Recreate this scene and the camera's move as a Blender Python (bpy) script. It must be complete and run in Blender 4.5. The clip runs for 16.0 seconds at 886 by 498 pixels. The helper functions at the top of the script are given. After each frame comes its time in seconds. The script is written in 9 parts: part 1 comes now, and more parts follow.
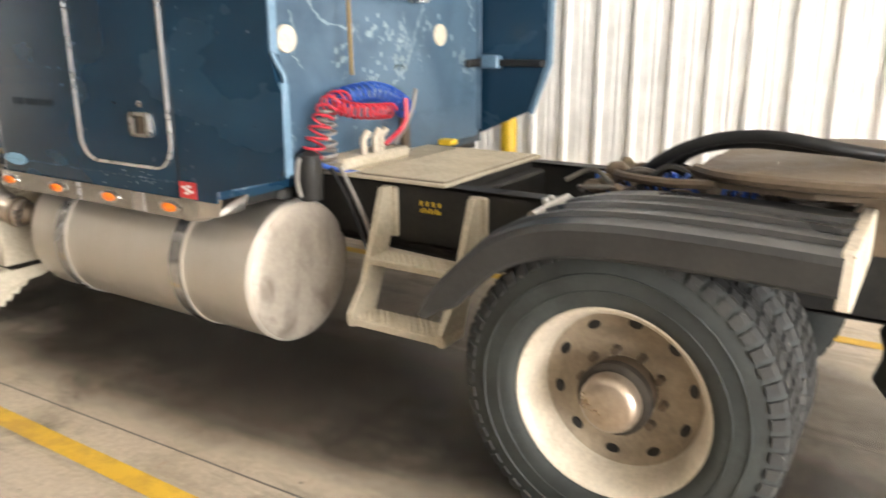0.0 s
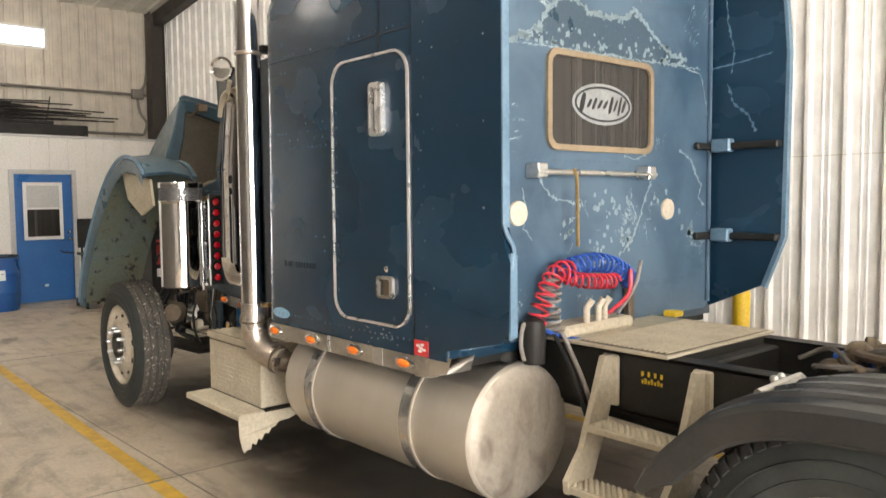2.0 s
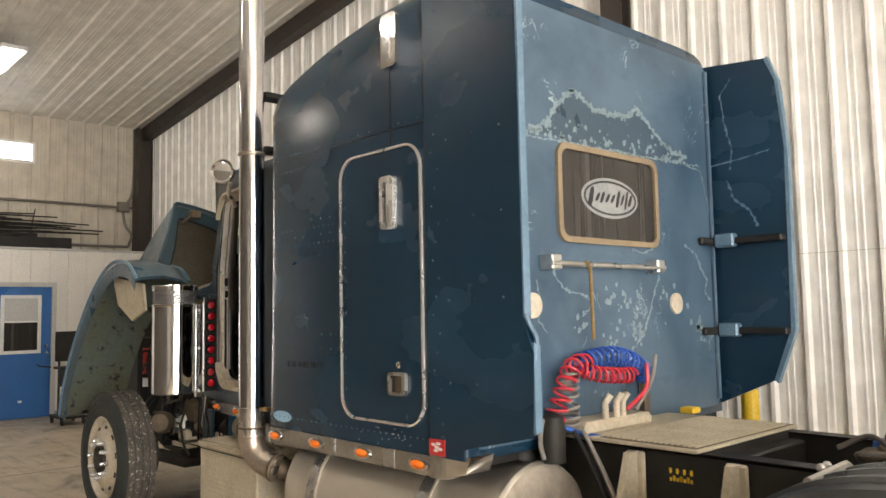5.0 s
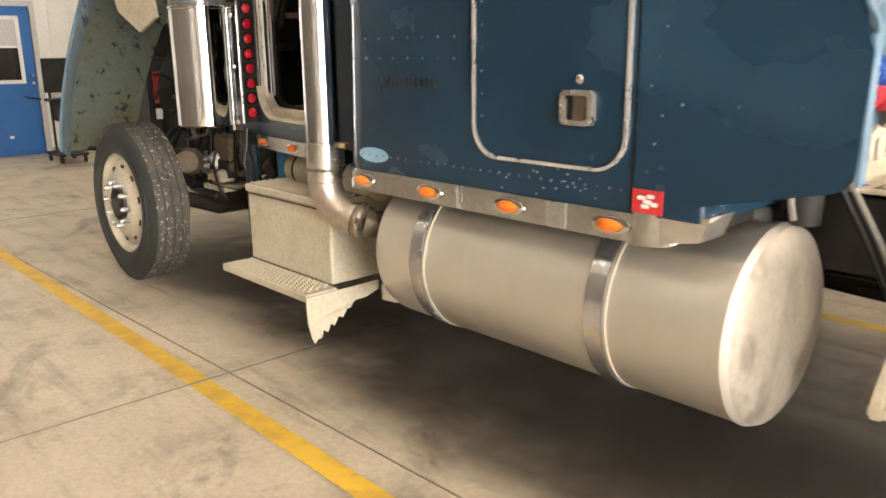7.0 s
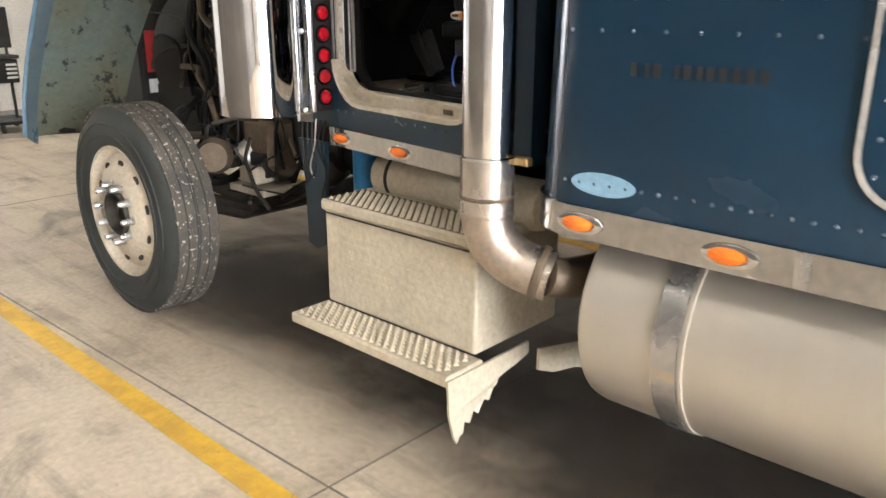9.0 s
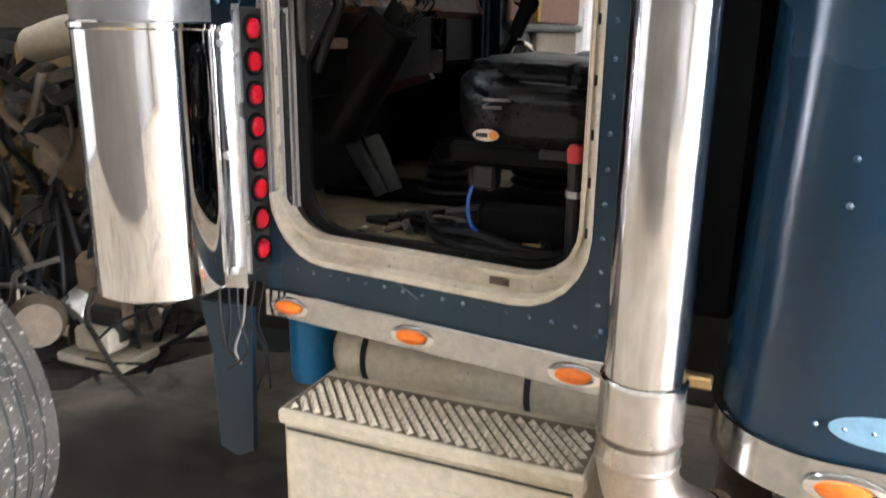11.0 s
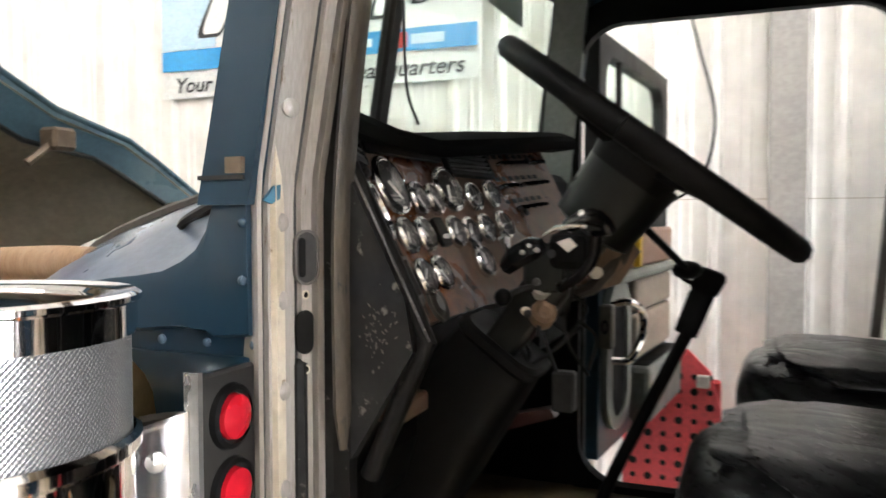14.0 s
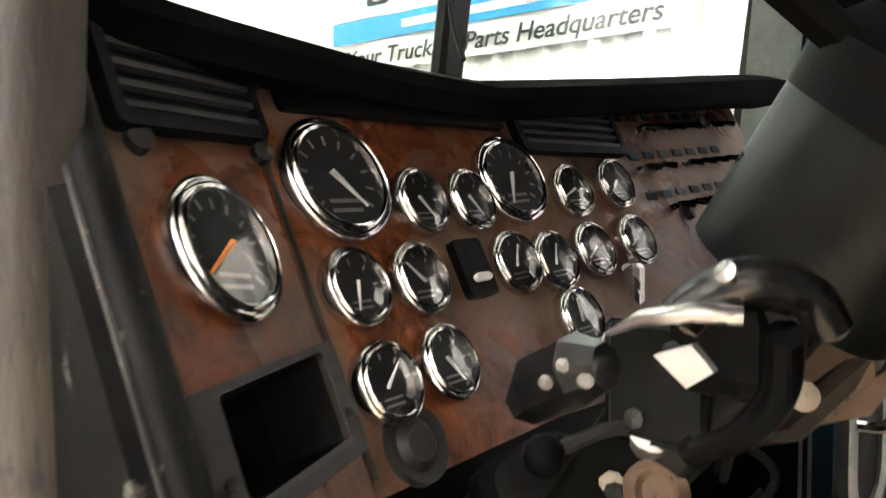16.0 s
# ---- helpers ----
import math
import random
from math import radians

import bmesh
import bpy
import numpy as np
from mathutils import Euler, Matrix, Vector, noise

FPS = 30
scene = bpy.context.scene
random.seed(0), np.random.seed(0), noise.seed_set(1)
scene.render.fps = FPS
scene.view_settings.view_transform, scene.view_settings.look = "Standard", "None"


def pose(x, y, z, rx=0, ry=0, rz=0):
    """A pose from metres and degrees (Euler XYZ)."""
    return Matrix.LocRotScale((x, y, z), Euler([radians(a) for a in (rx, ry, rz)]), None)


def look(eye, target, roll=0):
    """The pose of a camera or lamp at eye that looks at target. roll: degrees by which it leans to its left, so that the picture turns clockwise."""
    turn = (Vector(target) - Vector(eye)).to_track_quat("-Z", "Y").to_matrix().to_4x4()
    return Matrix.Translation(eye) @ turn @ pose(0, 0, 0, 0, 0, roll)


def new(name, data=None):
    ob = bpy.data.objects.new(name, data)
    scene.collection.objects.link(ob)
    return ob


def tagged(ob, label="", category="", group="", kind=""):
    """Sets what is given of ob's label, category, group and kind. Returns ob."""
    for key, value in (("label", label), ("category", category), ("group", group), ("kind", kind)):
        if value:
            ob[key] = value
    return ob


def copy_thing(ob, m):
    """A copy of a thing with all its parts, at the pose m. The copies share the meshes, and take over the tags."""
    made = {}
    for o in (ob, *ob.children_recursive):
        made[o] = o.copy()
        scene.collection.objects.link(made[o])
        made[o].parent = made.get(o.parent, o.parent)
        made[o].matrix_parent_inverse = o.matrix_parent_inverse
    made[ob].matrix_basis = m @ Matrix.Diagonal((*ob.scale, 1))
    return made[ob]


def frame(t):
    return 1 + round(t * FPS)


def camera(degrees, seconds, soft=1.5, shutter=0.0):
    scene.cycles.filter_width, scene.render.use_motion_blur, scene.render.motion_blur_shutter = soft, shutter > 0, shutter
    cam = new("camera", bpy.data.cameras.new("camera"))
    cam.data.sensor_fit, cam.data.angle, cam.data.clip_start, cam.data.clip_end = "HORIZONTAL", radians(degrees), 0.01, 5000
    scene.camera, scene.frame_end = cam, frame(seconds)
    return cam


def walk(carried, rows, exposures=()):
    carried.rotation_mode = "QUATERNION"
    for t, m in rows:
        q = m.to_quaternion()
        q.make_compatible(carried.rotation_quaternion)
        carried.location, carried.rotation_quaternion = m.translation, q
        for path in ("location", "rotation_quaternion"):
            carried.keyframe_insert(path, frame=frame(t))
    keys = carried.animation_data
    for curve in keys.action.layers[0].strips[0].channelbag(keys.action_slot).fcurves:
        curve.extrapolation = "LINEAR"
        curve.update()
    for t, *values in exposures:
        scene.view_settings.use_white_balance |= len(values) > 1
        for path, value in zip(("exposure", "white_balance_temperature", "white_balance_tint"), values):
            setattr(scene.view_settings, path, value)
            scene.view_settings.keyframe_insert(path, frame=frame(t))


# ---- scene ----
cam = camera(59.3, 16.0, shutter=0.4)
PATH = [
    (0, (-0.006, -0.003, 1.718), (-1.039, 1.618, 1.165), -0.3),
    (0.5, (0.019, -0.032, 1.728), (-1.285, 1.42, 1.289), -0.5),
    (1, (0.043, -0.05, 1.731), (-1.395, 1.301, 1.405), -0.6),
    (1.5, (0.067, -0.071, 1.738), (-1.431, 1.235, 1.51), -0.5),
    (2, (0.094, -0.087, 1.742), (-1.417, 1.217, 1.61), -0.5),
    (2.5, (0.115, -0.107, 1.748), (-1.392, 1.207, 1.714), -0.5),
    (3, (0.138, -0.126, 1.751), (-1.364, 1.192, 1.83), -0.6),
    (3.2, (0.136, -0.126, 1.753), (-1.361, 1.194, 1.874), -0.6),
    (5.3, (-0.193, -0.165, 1.609), (-1.661, 1.185, 1.769), -1.1),
    (5.5, (-0.32, -0.085, 1.584), (-1.797, 1.261, 1.668), -0.9),
    (6, (-0.613, 0.036, 1.547), (-2.087, 1.369, 1.319), -1.1),
    (6.5, (-1.003, 0.102, 1.528), (-2.453, 1.421, 1.128), -0.7),
    (7, (-1.394, 0.178, 1.491), (-2.815, 1.496, 0.998), -0.6),
    (7.5, (-1.838, 0.238, 1.519), (-3.219, 1.571, 0.958), -0.5),
    (8, (-2.199, 0.274, 1.502), (-3.561, 1.623, 0.931), -0.4),
    (10.3, (-3.75, 0.668, 1.645), (-4.751, 2.278, 1.007), 0.5),
    (10.5, (-3.874, 0.697, 1.665), (-4.798, 2.362, 1.055), 0.6),
    (11, (-4.134, 0.762, 1.719), (-4.879, 2.54, 1.185), 0.8),
    (11.5, (-4.333, 0.856, 1.755), (-4.903, 2.734, 1.373), 0.5),
    (12, (-4.446, 1.018, 1.783), (-4.928, 2.938, 1.497), 0.6),
    (12.5, (-4.574, 1.189, 1.852), (-4.961, 3.142, 1.659), 0.3),
    (12.8, (-4.634, 1.278, 1.864), (-4.975, 3.244, 1.737), 0.7),
    (13, (-4.67, 1.337, 1.873), (-4.989, 3.309, 1.779), 0.1),
    (13.2, (-4.718, 1.417, 1.896), (-5.005, 3.395, 1.839), 0.2),
    (13.5, (-4.774, 1.517, 1.913), (-5.095, 3.491, 1.882), -0.3),
    (14, (-4.816, 1.716, 1.935), (-5.561, 3.57, 1.855), -0.1),
    (14.2, (-4.828, 1.824, 1.943), (-5.645, 3.647, 1.853), -0.3),
    (14.5, (-4.826, 1.955, 1.95), (-5.723, 3.74, 1.845), 0.0),
    (15, (-4.847, 2.145, 1.926), (-5.852, 3.87, 1.813), -0.6),
    (15.2, (-4.877, 2.202, 1.933), (-5.921, 3.902, 1.795), -0.1),
    (15.5, (-4.904, 2.276, 1.95), (-6.03, 3.924, 1.824), -1.2),
    (15.8, (-4.914, 2.334, 1.958), (-6.117, 3.927, 1.838), -1.5),
    (16, (-4.919, 2.37, 1.971), (-6.151, 3.939, 1.833), -0.8),
]
# brighter inside the dark cab, as the camera adapts
EXPOSURES = [(t, e, k, 11) for t, e, k in ((0.0, 0.62, 6300), (1.0, 0.58, 6400), (2.0, 0.38, 6480), (3.0, 0.26, 6550), (5.5, 0.02, 6750), (6.0, 0.48, 6800), (6.5, 0.7, 6800), (7.0, 0.85, 6750), (7.5, 0.98, 6600), (8.0, 0.96, 6450), (10.5, 1.42, 5500), (11.2, 1.52, 5500), (11.8, 1.66, 5550), (12.5, 1.68, 5650), (13.2, 1.78, 5750), (13.5, 1.82, 5800), (14.0, 1.8, 5880), (15.0, 1.85, 6000), (16.0, 2.75, 6000))]
walk(cam, [(t, look(eye, target, roll)) for t, eye, target, roll in PATH], EXPOSURES)

# ---- light ----
world = bpy.data.worlds.new("world")
scene.world = world
world.use_nodes = True
world.node_tree.nodes["Background"].inputs[0].default_value = (0.6, 0.63, 0.66, 1)
world.node_tree.nodes["Background"].inputs[1].default_value = 0.15

X0, X1, Y0, Y1 = -14.95, 9.0, -9.0, 5.75     # the hall's inner faces
RIDGE = -2.5


def roof(x):
    return 5.27 + 0.105 * (min(x, 2 * RIDGE - x) + 14.95)


# One fixture is known, at (-12.3, 2.6); the others are added, unseen.
LAMPS = [(x, y) for x in (-12.3, -8.2, -4.1, 0.6, 5.0) for y in (2.6, -2.6)]


def lamp_light(x, y):
    d = bpy.data.lights.new("ceiling_lamp_light", "AREA")
    d.shape, d.size, d.size_y, d.energy, d.color = "RECTANGLE", 1.15, 0.32, 450 if y > 0 else 740, (1.0, 0.95, 0.87)
    ob = new("ceiling_lamp_light", d)
    ob.matrix_world = pose(x, y, roof(x) - 0.17)


for lx, ly in LAMPS:
    lamp_light(lx, ly)

# daylight through the open overhead door at the far end
BAY = (-4.8, 2.0, 4.3)
d = bpy.data.lights.new("door_daylight", "AREA")
d.shape, d.size, d.size_y, d.energy, d.color = "RECTANGLE", BAY[1] - BAY[0], BAY[2], 1080, (1.0, 0.98, 0.95)
day = new("door_daylight", d)
day.matrix_world = look((X1 + 0.02, (BAY[0] + BAY[1]) / 2, BAY[2] / 2), (-3.0, (BAY[0] + BAY[1]) / 2 + 0.6, 1.2))


# ---- materials ----
def nt(name):
    m = bpy.data.materials.new(name)
    m.use_nodes = True
    t = m.node_tree
    return m, t, t.nodes["Principled BSDF"]


def put(t, a, b):
    t.links.new(a, b)


def coord(t, kind="Object", scale=(1, 1, 1)):
    c = t.nodes.new("ShaderNodeTexCoord")
    mp = t.nodes.new("ShaderNodeMapping")
    mp.inputs["Scale"].default_value = scale
    put(t, c.outputs[kind], mp.inputs["Vector"])
    return mp.outputs["Vector"]


def noise_tex(t, vec, scale, detail=4, rough=0.55, dist=0.0):
    n = t.nodes.new("ShaderNodeTexNoise")
    n.inputs["Scale"].default_value = scale
    n.inputs["Detail"].default_value = detail
    n.inputs["Roughness"].default_value = rough
    n.inputs["Distortion"].default_value = dist
    put(t, vec, n.inputs["Vector"])
    return n.outputs["Fac"]


def ramp(t, fac, lo, hi, a=0.0, b=1.0):
    r = t.nodes.new("ShaderNodeMapRange")
    r.inputs["From Min"].default_value = lo
    r.inputs["From Max"].default_value = hi
    r.inputs["To Min"].default_value = a
    r.inputs["To Max"].default_value = b
    put(t, fac, r.inputs["Value"])
    return r.outputs["Result"]


def mixc(t, fac, a, b):
    m = t.nodes.new("ShaderNodeMix")
    m.data_type = "RGBA"
    for sock, v in ((m.inputs[0], fac), (m.inputs[6], a), (m.inputs[7], b)):
        if isinstance(v, (int, float)):
            sock.default_value = v
        elif isinstance(v, tuple):
            sock.default_value = (*v, 1)
        else:
            put(t, v, sock)
    return m.outputs[2]


def mathn(t, op, a, b=0.0):
    m = t.nodes.new("ShaderNodeMath")
    m.operation = op
    for sock, v in zip(m.inputs, (a, b)):
        if isinstance(v, (int, float)):
            sock.default_value = v
        else:
            put(t, v, sock)
    return m.outputs[0]


def bump(t, p, h, strength=0.3, dist=0.01):
    b = t.nodes.new("ShaderNodeBump")
    b.inputs["Strength"].default_value = strength
    b.inputs["Distance"].default_value = dist
    put(t, h, b.inputs["Height"])
    put(t, b.outputs["Normal"], p.inputs["Normal"])


def surface(name, base, worn=None, rough=0.5, metal=0.0, scale=3.0, amount=0.5, grain=40.0, relief=0.15, dist=0.004, rvar=0.15, spots=None, spot_at=0.68, stretch=(1, 1, 1), coat=0.0, spec=0.5):
    """Base colour, a second worn or dusty colour in large patches, fine grain, and small spots."""
    m, t, p = nt(name)
    v = coord(t, scale=stretch)
    big = noise_tex(t, v, scale, 5, 0.6, 0.4)
    fine = noise_tex(t, v, grain, 4, 0.6)
    worn = worn or tuple(c * 0.7 for c in base)
    col = mixc(t, ramp(t, big, 0.5 - amount * 0.35, 0.5 + 0.55 - amount * 0.35), base, worn)
    dk = mixc(t, 1.0, col, col)
    g = ramp(t, fine, 0.3, 0.7, 0.86, 1.12)
    mul = t.nodes.new("ShaderNodeMix")
    mul.data_type, mul.blend_type = "RGBA", "MULTIPLY"
    mul.inputs[0].default_value = 1.0
    put(t, dk, mul.inputs[6])
    put(t, g, mul.inputs[7])
    out = mul.outputs[2]
    if spots:
        s = noise_tex(t, v, scale * 6, 6, 0.7)
        out = mixc(t, ramp(t, s, spot_at, spot_at + 0.05), out, spots)
    put(t, out, p.inputs["Base Color"])
    p.inputs["Metallic"].default_value = metal
    put(t, ramp(t, big, 0.3, 0.7, max(0.03, rough - rvar), min(1, rough + rvar)), p.inputs["Roughness"])
    p.inputs["Specular IOR Level"].default_value = spec
    p.inputs["Coat Weight"].default_value = coat
    p.inputs["Coat Roughness"].default_value = 0.15
    if relief:
        bump(t, p, fine, relief, dist)
    return m


def glow(name, col, strength):
    m, t, p = nt(name)
    p.inputs["Base Color"].default_value = (*col, 1)
    p.inputs["Emission Color"].default_value = (*col, 1)
    p.inputs["Emission Strength"].default_value = strength
    return m


def glass(name, tint=(0.9, 0.95, 0.93), gloss=0.05):
    m, t, p = nt(name)
    t.nodes.remove(p)
    g = t.nodes.new("ShaderNodeBsdfGlossy")
    g.inputs["Roughness"].default_value = 0.03
    tr = t.nodes.new("ShaderNodeBsdfTransparent")
    tr.inputs["Color"].default_value = (*tint, 1)
    mx = t.nodes.new("ShaderNodeMixShader")
    mx.inputs[0].default_value = gloss
    put(t, tr.outputs[0], mx.inputs[1])
    put(t, g.outputs[0], mx.inputs[2])
    put(t, mx.outputs[0], t.nodes["Material Output"].inputs["Surface"])
    return m


def hazed_paint(name, deep, mid, haze, rough):
    """Old dark paint, slightly wavy, its cloudy haze partly a painted soft sheen."""
    m, t, p = nt(name)
    v = coord(t)
    big = noise_tex(t, coord(t, scale=(1.0, 1.0, 1.3)), 1.3, 2, 0.4, 0.0)
    cloud = noise_tex(t, coord(t, scale=(1.0, 1.0, 1.8)), 2.2, 3, 0.45, 0.0)
    fine = noise_tex(t, v, 12, 2, 0.5)
    col = mixc(t, ramp(t, big, 0.34, 0.68), deep, mid)
    haze_mask = mathn(t, "MULTIPLY", ramp(t, cloud, 0.48, 0.75), ramp(t, big, 0.4, 0.62))
    col = mixc(t, mathn(t, "MULTIPLY", haze_mask, 0.2), col, haze)
    put(t, col, p.inputs["Base Color"])
    put(t, ramp(t, mathn(t, "ADD", haze_mask, mathn(t, "MULTIPLY", fine, 0.3)), 0.0, 1.2, rough, rough + 0.25), p.inputs["Roughness"])
    p.inputs["Specular IOR Level"].default_value = 0.3
    p.inputs["Coat Weight"].default_value = 0.45
    put(t, ramp(t, cloud, 0.3, 0.7, 0.13, 0.27), p.inputs["Coat Roughness"])
    bump(t, p, noise_tex(t, v, 2.4, 2, 0.5), 0.12, 0.014)
    return m


BLUE = hazed_paint("dark_blue_paint", (0.0068, 0.0265, 0.051), (0.0105, 0.039, 0.074), (0.034, 0.095, 0.155), 0.22)
CABBLUE = hazed_paint("cab_blue_paint", (0.0062, 0.0195, 0.034), (0.011, 0.0345, 0.055), (0.026, 0.062, 0.092), 0.34)
BADGEGREY = surface("faded_grey_badge_print", (0.3, 0.31, 0.31), (0.22, 0.23, 0.23), 0.5, 0.0, 8, 0.4, 60, 0.03)
# Pale cowl top: dust plus the reflected wall, put into the colour.
COWLSHEEN = surface("dust_and_sheen_cowl_top", (0.13, 0.158, 0.212), (0.07, 0.093, 0.14), 0.35, 0.0, 5, 0.5, 60, 0.05, coat=0.3)
# Rivets lighter than their panels: the heads' highlights are in this colour.
RIVETBLUE = surface("rivet_glint_and_scratch_blue", (0.035, 0.065, 0.1), (0.12, 0.16, 0.2), 0.25, 0.3, 30, 0.5, 60, 0.0)
PEEL = surface("pale_peeled_paint", (0.25, 0.32, 0.345), (0.16, 0.22, 0.25), 0.6, 0.0, 14, 0.5, 80, 0.2)
OLDBLUE = surface("older_blue_paint", (0.03, 0.06, 0.09), (0.05, 0.09, 0.13), 0.4, 0.0, 6, 0.5, 60, 0.05, spots=(0.3, 0.37, 0.38), spot_at=0.66)
GRIME = surface("brown_grime", (0.17, 0.135, 0.09), (0.1, 0.08, 0.055), 0.8, 0.0, 12, 0.5, 80, 0.3)
EDGE = surface("pale_blue_edge_and_highlight", (0.15, 0.24, 0.33), (0.07, 0.14, 0.2), 0.4, 0.1, 6, 0.4, 60, 0.03)
HOODIN = surface("dirty_green_fender_liner", (0.12, 0.115, 0.07), (0.09, 0.16, 0.18), 0.65, 0.0, 1.5, 0.55, 30, 0.4, 0.005, 0.1, (0.012, 0.015, 0.016), 0.565)
HOODLINER = surface("brown_grey_hood_liner", (0.25, 0.22, 0.17), (0.18, 0.165, 0.125), 0.7, 0.0, 3, 0.5, 30, 0.25, 0.004, 0.1, (0.09, 0.1, 0.1), 0.66)
HOODBLUE = surface("worn_teal_hood_paint", (0.05, 0.095, 0.125), (0.028, 0.06, 0.085), 0.36, 0.1, 4, 0.5, 60, 0.05, 0.002, 0.12, (0.2, 0.26, 0.28), 0.7, coat=0.3)
CHROME = surface("scuffed_chrome", (0.8, 0.79, 0.79), (0.62, 0.61, 0.6), 0.05, 1.0, 5, 0.4, 9, 0.07, 0.006, 0.05)
STAINLESS = surface("stained_stainless_pipe", (0.74, 0.74, 0.76), (0.57, 0.555, 0.55), 0.12, 1.0, 3, 0.45, 30, 0.05, 0.003, 0.06, stretch=(1, 1, 0.4))
RUSTPIPE = surface("heat_stained_pipe", (0.56, 0.5, 0.44), (0.34, 0.27, 0.2), 0.34, 0.9, 5, 0.5, 40, 0.1)
ALU = surface("dull_aluminium_trim", (0.62, 0.61, 0.58), (0.45, 0.43, 0.4), 0.33, 0.9, 6, 0.4, 60, 0.05, 0.002)


def tank_metal():
    """Dulled aluminium under a thin uneven film of road dust."""
    m, t, p = nt("dusty_aluminium_tank")
    v = coord(t)
    film = noise_tex(t, coord(t, scale=(0.6, 1, 1)), 1.1, 4, 0.55, 0.4)
    run = noise_tex(t, coord(t, scale=(3.5, 0.5, 0.5)), 2.2, 5, 0.6, 0.2)
    fine = noise_tex(t, v, 60, 3, 0.6)
    dust = mathn(t, "MULTIPLY", ramp(t, film, 0.3, 0.7, 0.5, 0.9), ramp(t, run, 0.3, 0.7, 0.8, 1.1))
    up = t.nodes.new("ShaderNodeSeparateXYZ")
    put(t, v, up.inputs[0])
    # Near the top the film drops to about a third.
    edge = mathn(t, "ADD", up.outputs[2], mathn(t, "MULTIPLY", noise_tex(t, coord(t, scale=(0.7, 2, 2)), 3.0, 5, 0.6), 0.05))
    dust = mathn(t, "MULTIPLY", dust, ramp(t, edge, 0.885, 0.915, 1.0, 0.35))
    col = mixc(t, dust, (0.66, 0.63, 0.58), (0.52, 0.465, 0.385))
    col = mixc(t, ramp(t, noise_tex(t, v, 9, 6, 0.7), 0.68, 0.74, 0, 0.6), col, (0.26, 0.22, 0.17))
    put(t, col, p.inputs["Base Color"])
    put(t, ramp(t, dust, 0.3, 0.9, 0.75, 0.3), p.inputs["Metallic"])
    put(t, ramp(t, mathn(t, "ADD", dust, mathn(t, "MULTIPLY", fine, 0.12)), 0.3, 1.0, 0.28, 0.5), p.inputs["Roughness"])
    bump(t, p, mathn(t, "ADD", noise_tex(t, v, 4.2, 2, 0.5), mathn(t, "MULTIPLY", fine, 0.02)), 0.35, 0.03)
    return m


TANK = tank_metal()


def tank_end_metal():
    """Cream road dust over the tank's end, rubbed off in smudges."""
    m, t, p = nt("dusty_tank_end")
    v = coord(t)
    blot = noise_tex(t, coord(t, scale=(1, 1.3, 0.8)), 5.0, 4, 0.6, 0.8)
    fine = noise_tex(t, v, 40, 4, 0.6)
    wipe = ramp(t, blot, 0.5, 0.7)
    col = mixc(t, ramp(t, fine, 0.35, 0.7), (0.44, 0.39, 0.325), (0.37, 0.325, 0.27))
    col = mixc(t, wipe, col, (0.27, 0.23, 0.185))
    put(t, col, p.inputs["Base Color"])
    put(t, ramp(t, wipe, 0, 1, 0.3, 0.5), p.inputs["Metallic"])
    put(t, ramp(t, blot, 0.35, 0.7, 0.58, 0.36), p.inputs["Roughness"])
    bump(t, p, noise_tex(t, v, 6.0, 2, 0.5), 0.35, 0.03)
    return m


TANKEND = tank_end_metal()
DISC = surface("grimy_wheel_disc", (0.36, 0.29, 0.205), (0.13, 0.1, 0.07), 0.6, 0.0, 6, 0.55, 50, 0.15)
HUBCAP = surface("bronzed_hub_cap", (0.46, 0.38, 0.3), (0.3, 0.235, 0.17), 0.32, 0.75, 5, 0.5, 40, 0.1)
DARKRED = surface("dark_red_bracket_paint", (0.05, 0.009, 0.009), (0.03, 0.007, 0.007), 0.5, 0.0, 8, 0.4, 60, 0.05)
TRIM = surface("polished_trim_strip", (0.52, 0.525, 0.535), (0.42, 0.42, 0.42), 0.15, 1.0, 2.5, 0.4, 40, 0.04, 0.002, 0.08)
STRAP = surface("tank_strap_metal", (0.56, 0.55, 0.54), (0.44, 0.43, 0.415), 0.27, 0.85, 2.5, 0.4, 40, 0.05)
DUSTY = surface("dusty_tan_step_metal", (0.55, 0.49, 0.375), (0.41, 0.36, 0.265), 0.65, 0.15, 5, 0.5, 45, 0.12, 0.003, 0.1, (0.2, 0.17, 0.13), 0.7)
CREAM = surface("dirty_cream_wheel_paint", (0.55, 0.49, 0.39), (0.34, 0.28, 0.21), 0.5, 0.0, 6, 0.45, 50, 0.08, 0.002, 0.12, (0.16, 0.11, 0.07), 0.7)
JAMB = surface("dirty_white_door_jamb", (0.62, 0.56, 0.46), (0.36, 0.295, 0.195), 0.5, 0.0, 6, 0.55, 50, 0.08, 0.002, 0.1, (0.2, 0.14, 0.09), 0.64)
STRIP = surface("dirty_rubber_strip", (0.028, 0.025, 0.021), (0.088, 0.068, 0.044), 0.55, 0.0, 4, 0.5, 50, 0.3, 0.004, 0.1, (0.02, 0.018, 0.016), 0.6, stretch=(3, 3, 0.8))
SCUFFED = surface("scuffed_dusty_black_panel", (0.008, 0.008, 0.008), (0.03, 0.029, 0.027), 0.45, 0.0, 5, 0.5, 50, 0.2, 0.003, 0.12, (0.13, 0.125, 0.11), 0.62, spec=0.09)
POST = surface("bare_jamb_metal", (0.36, 0.342, 0.33), (0.235, 0.197, 0.148), 0.36, 0.25, 3, 0.5, 60, 0.05, 0.002, 0.1, (0.17, 0.13, 0.09), 0.63, stretch=(5, 5, 0.6))
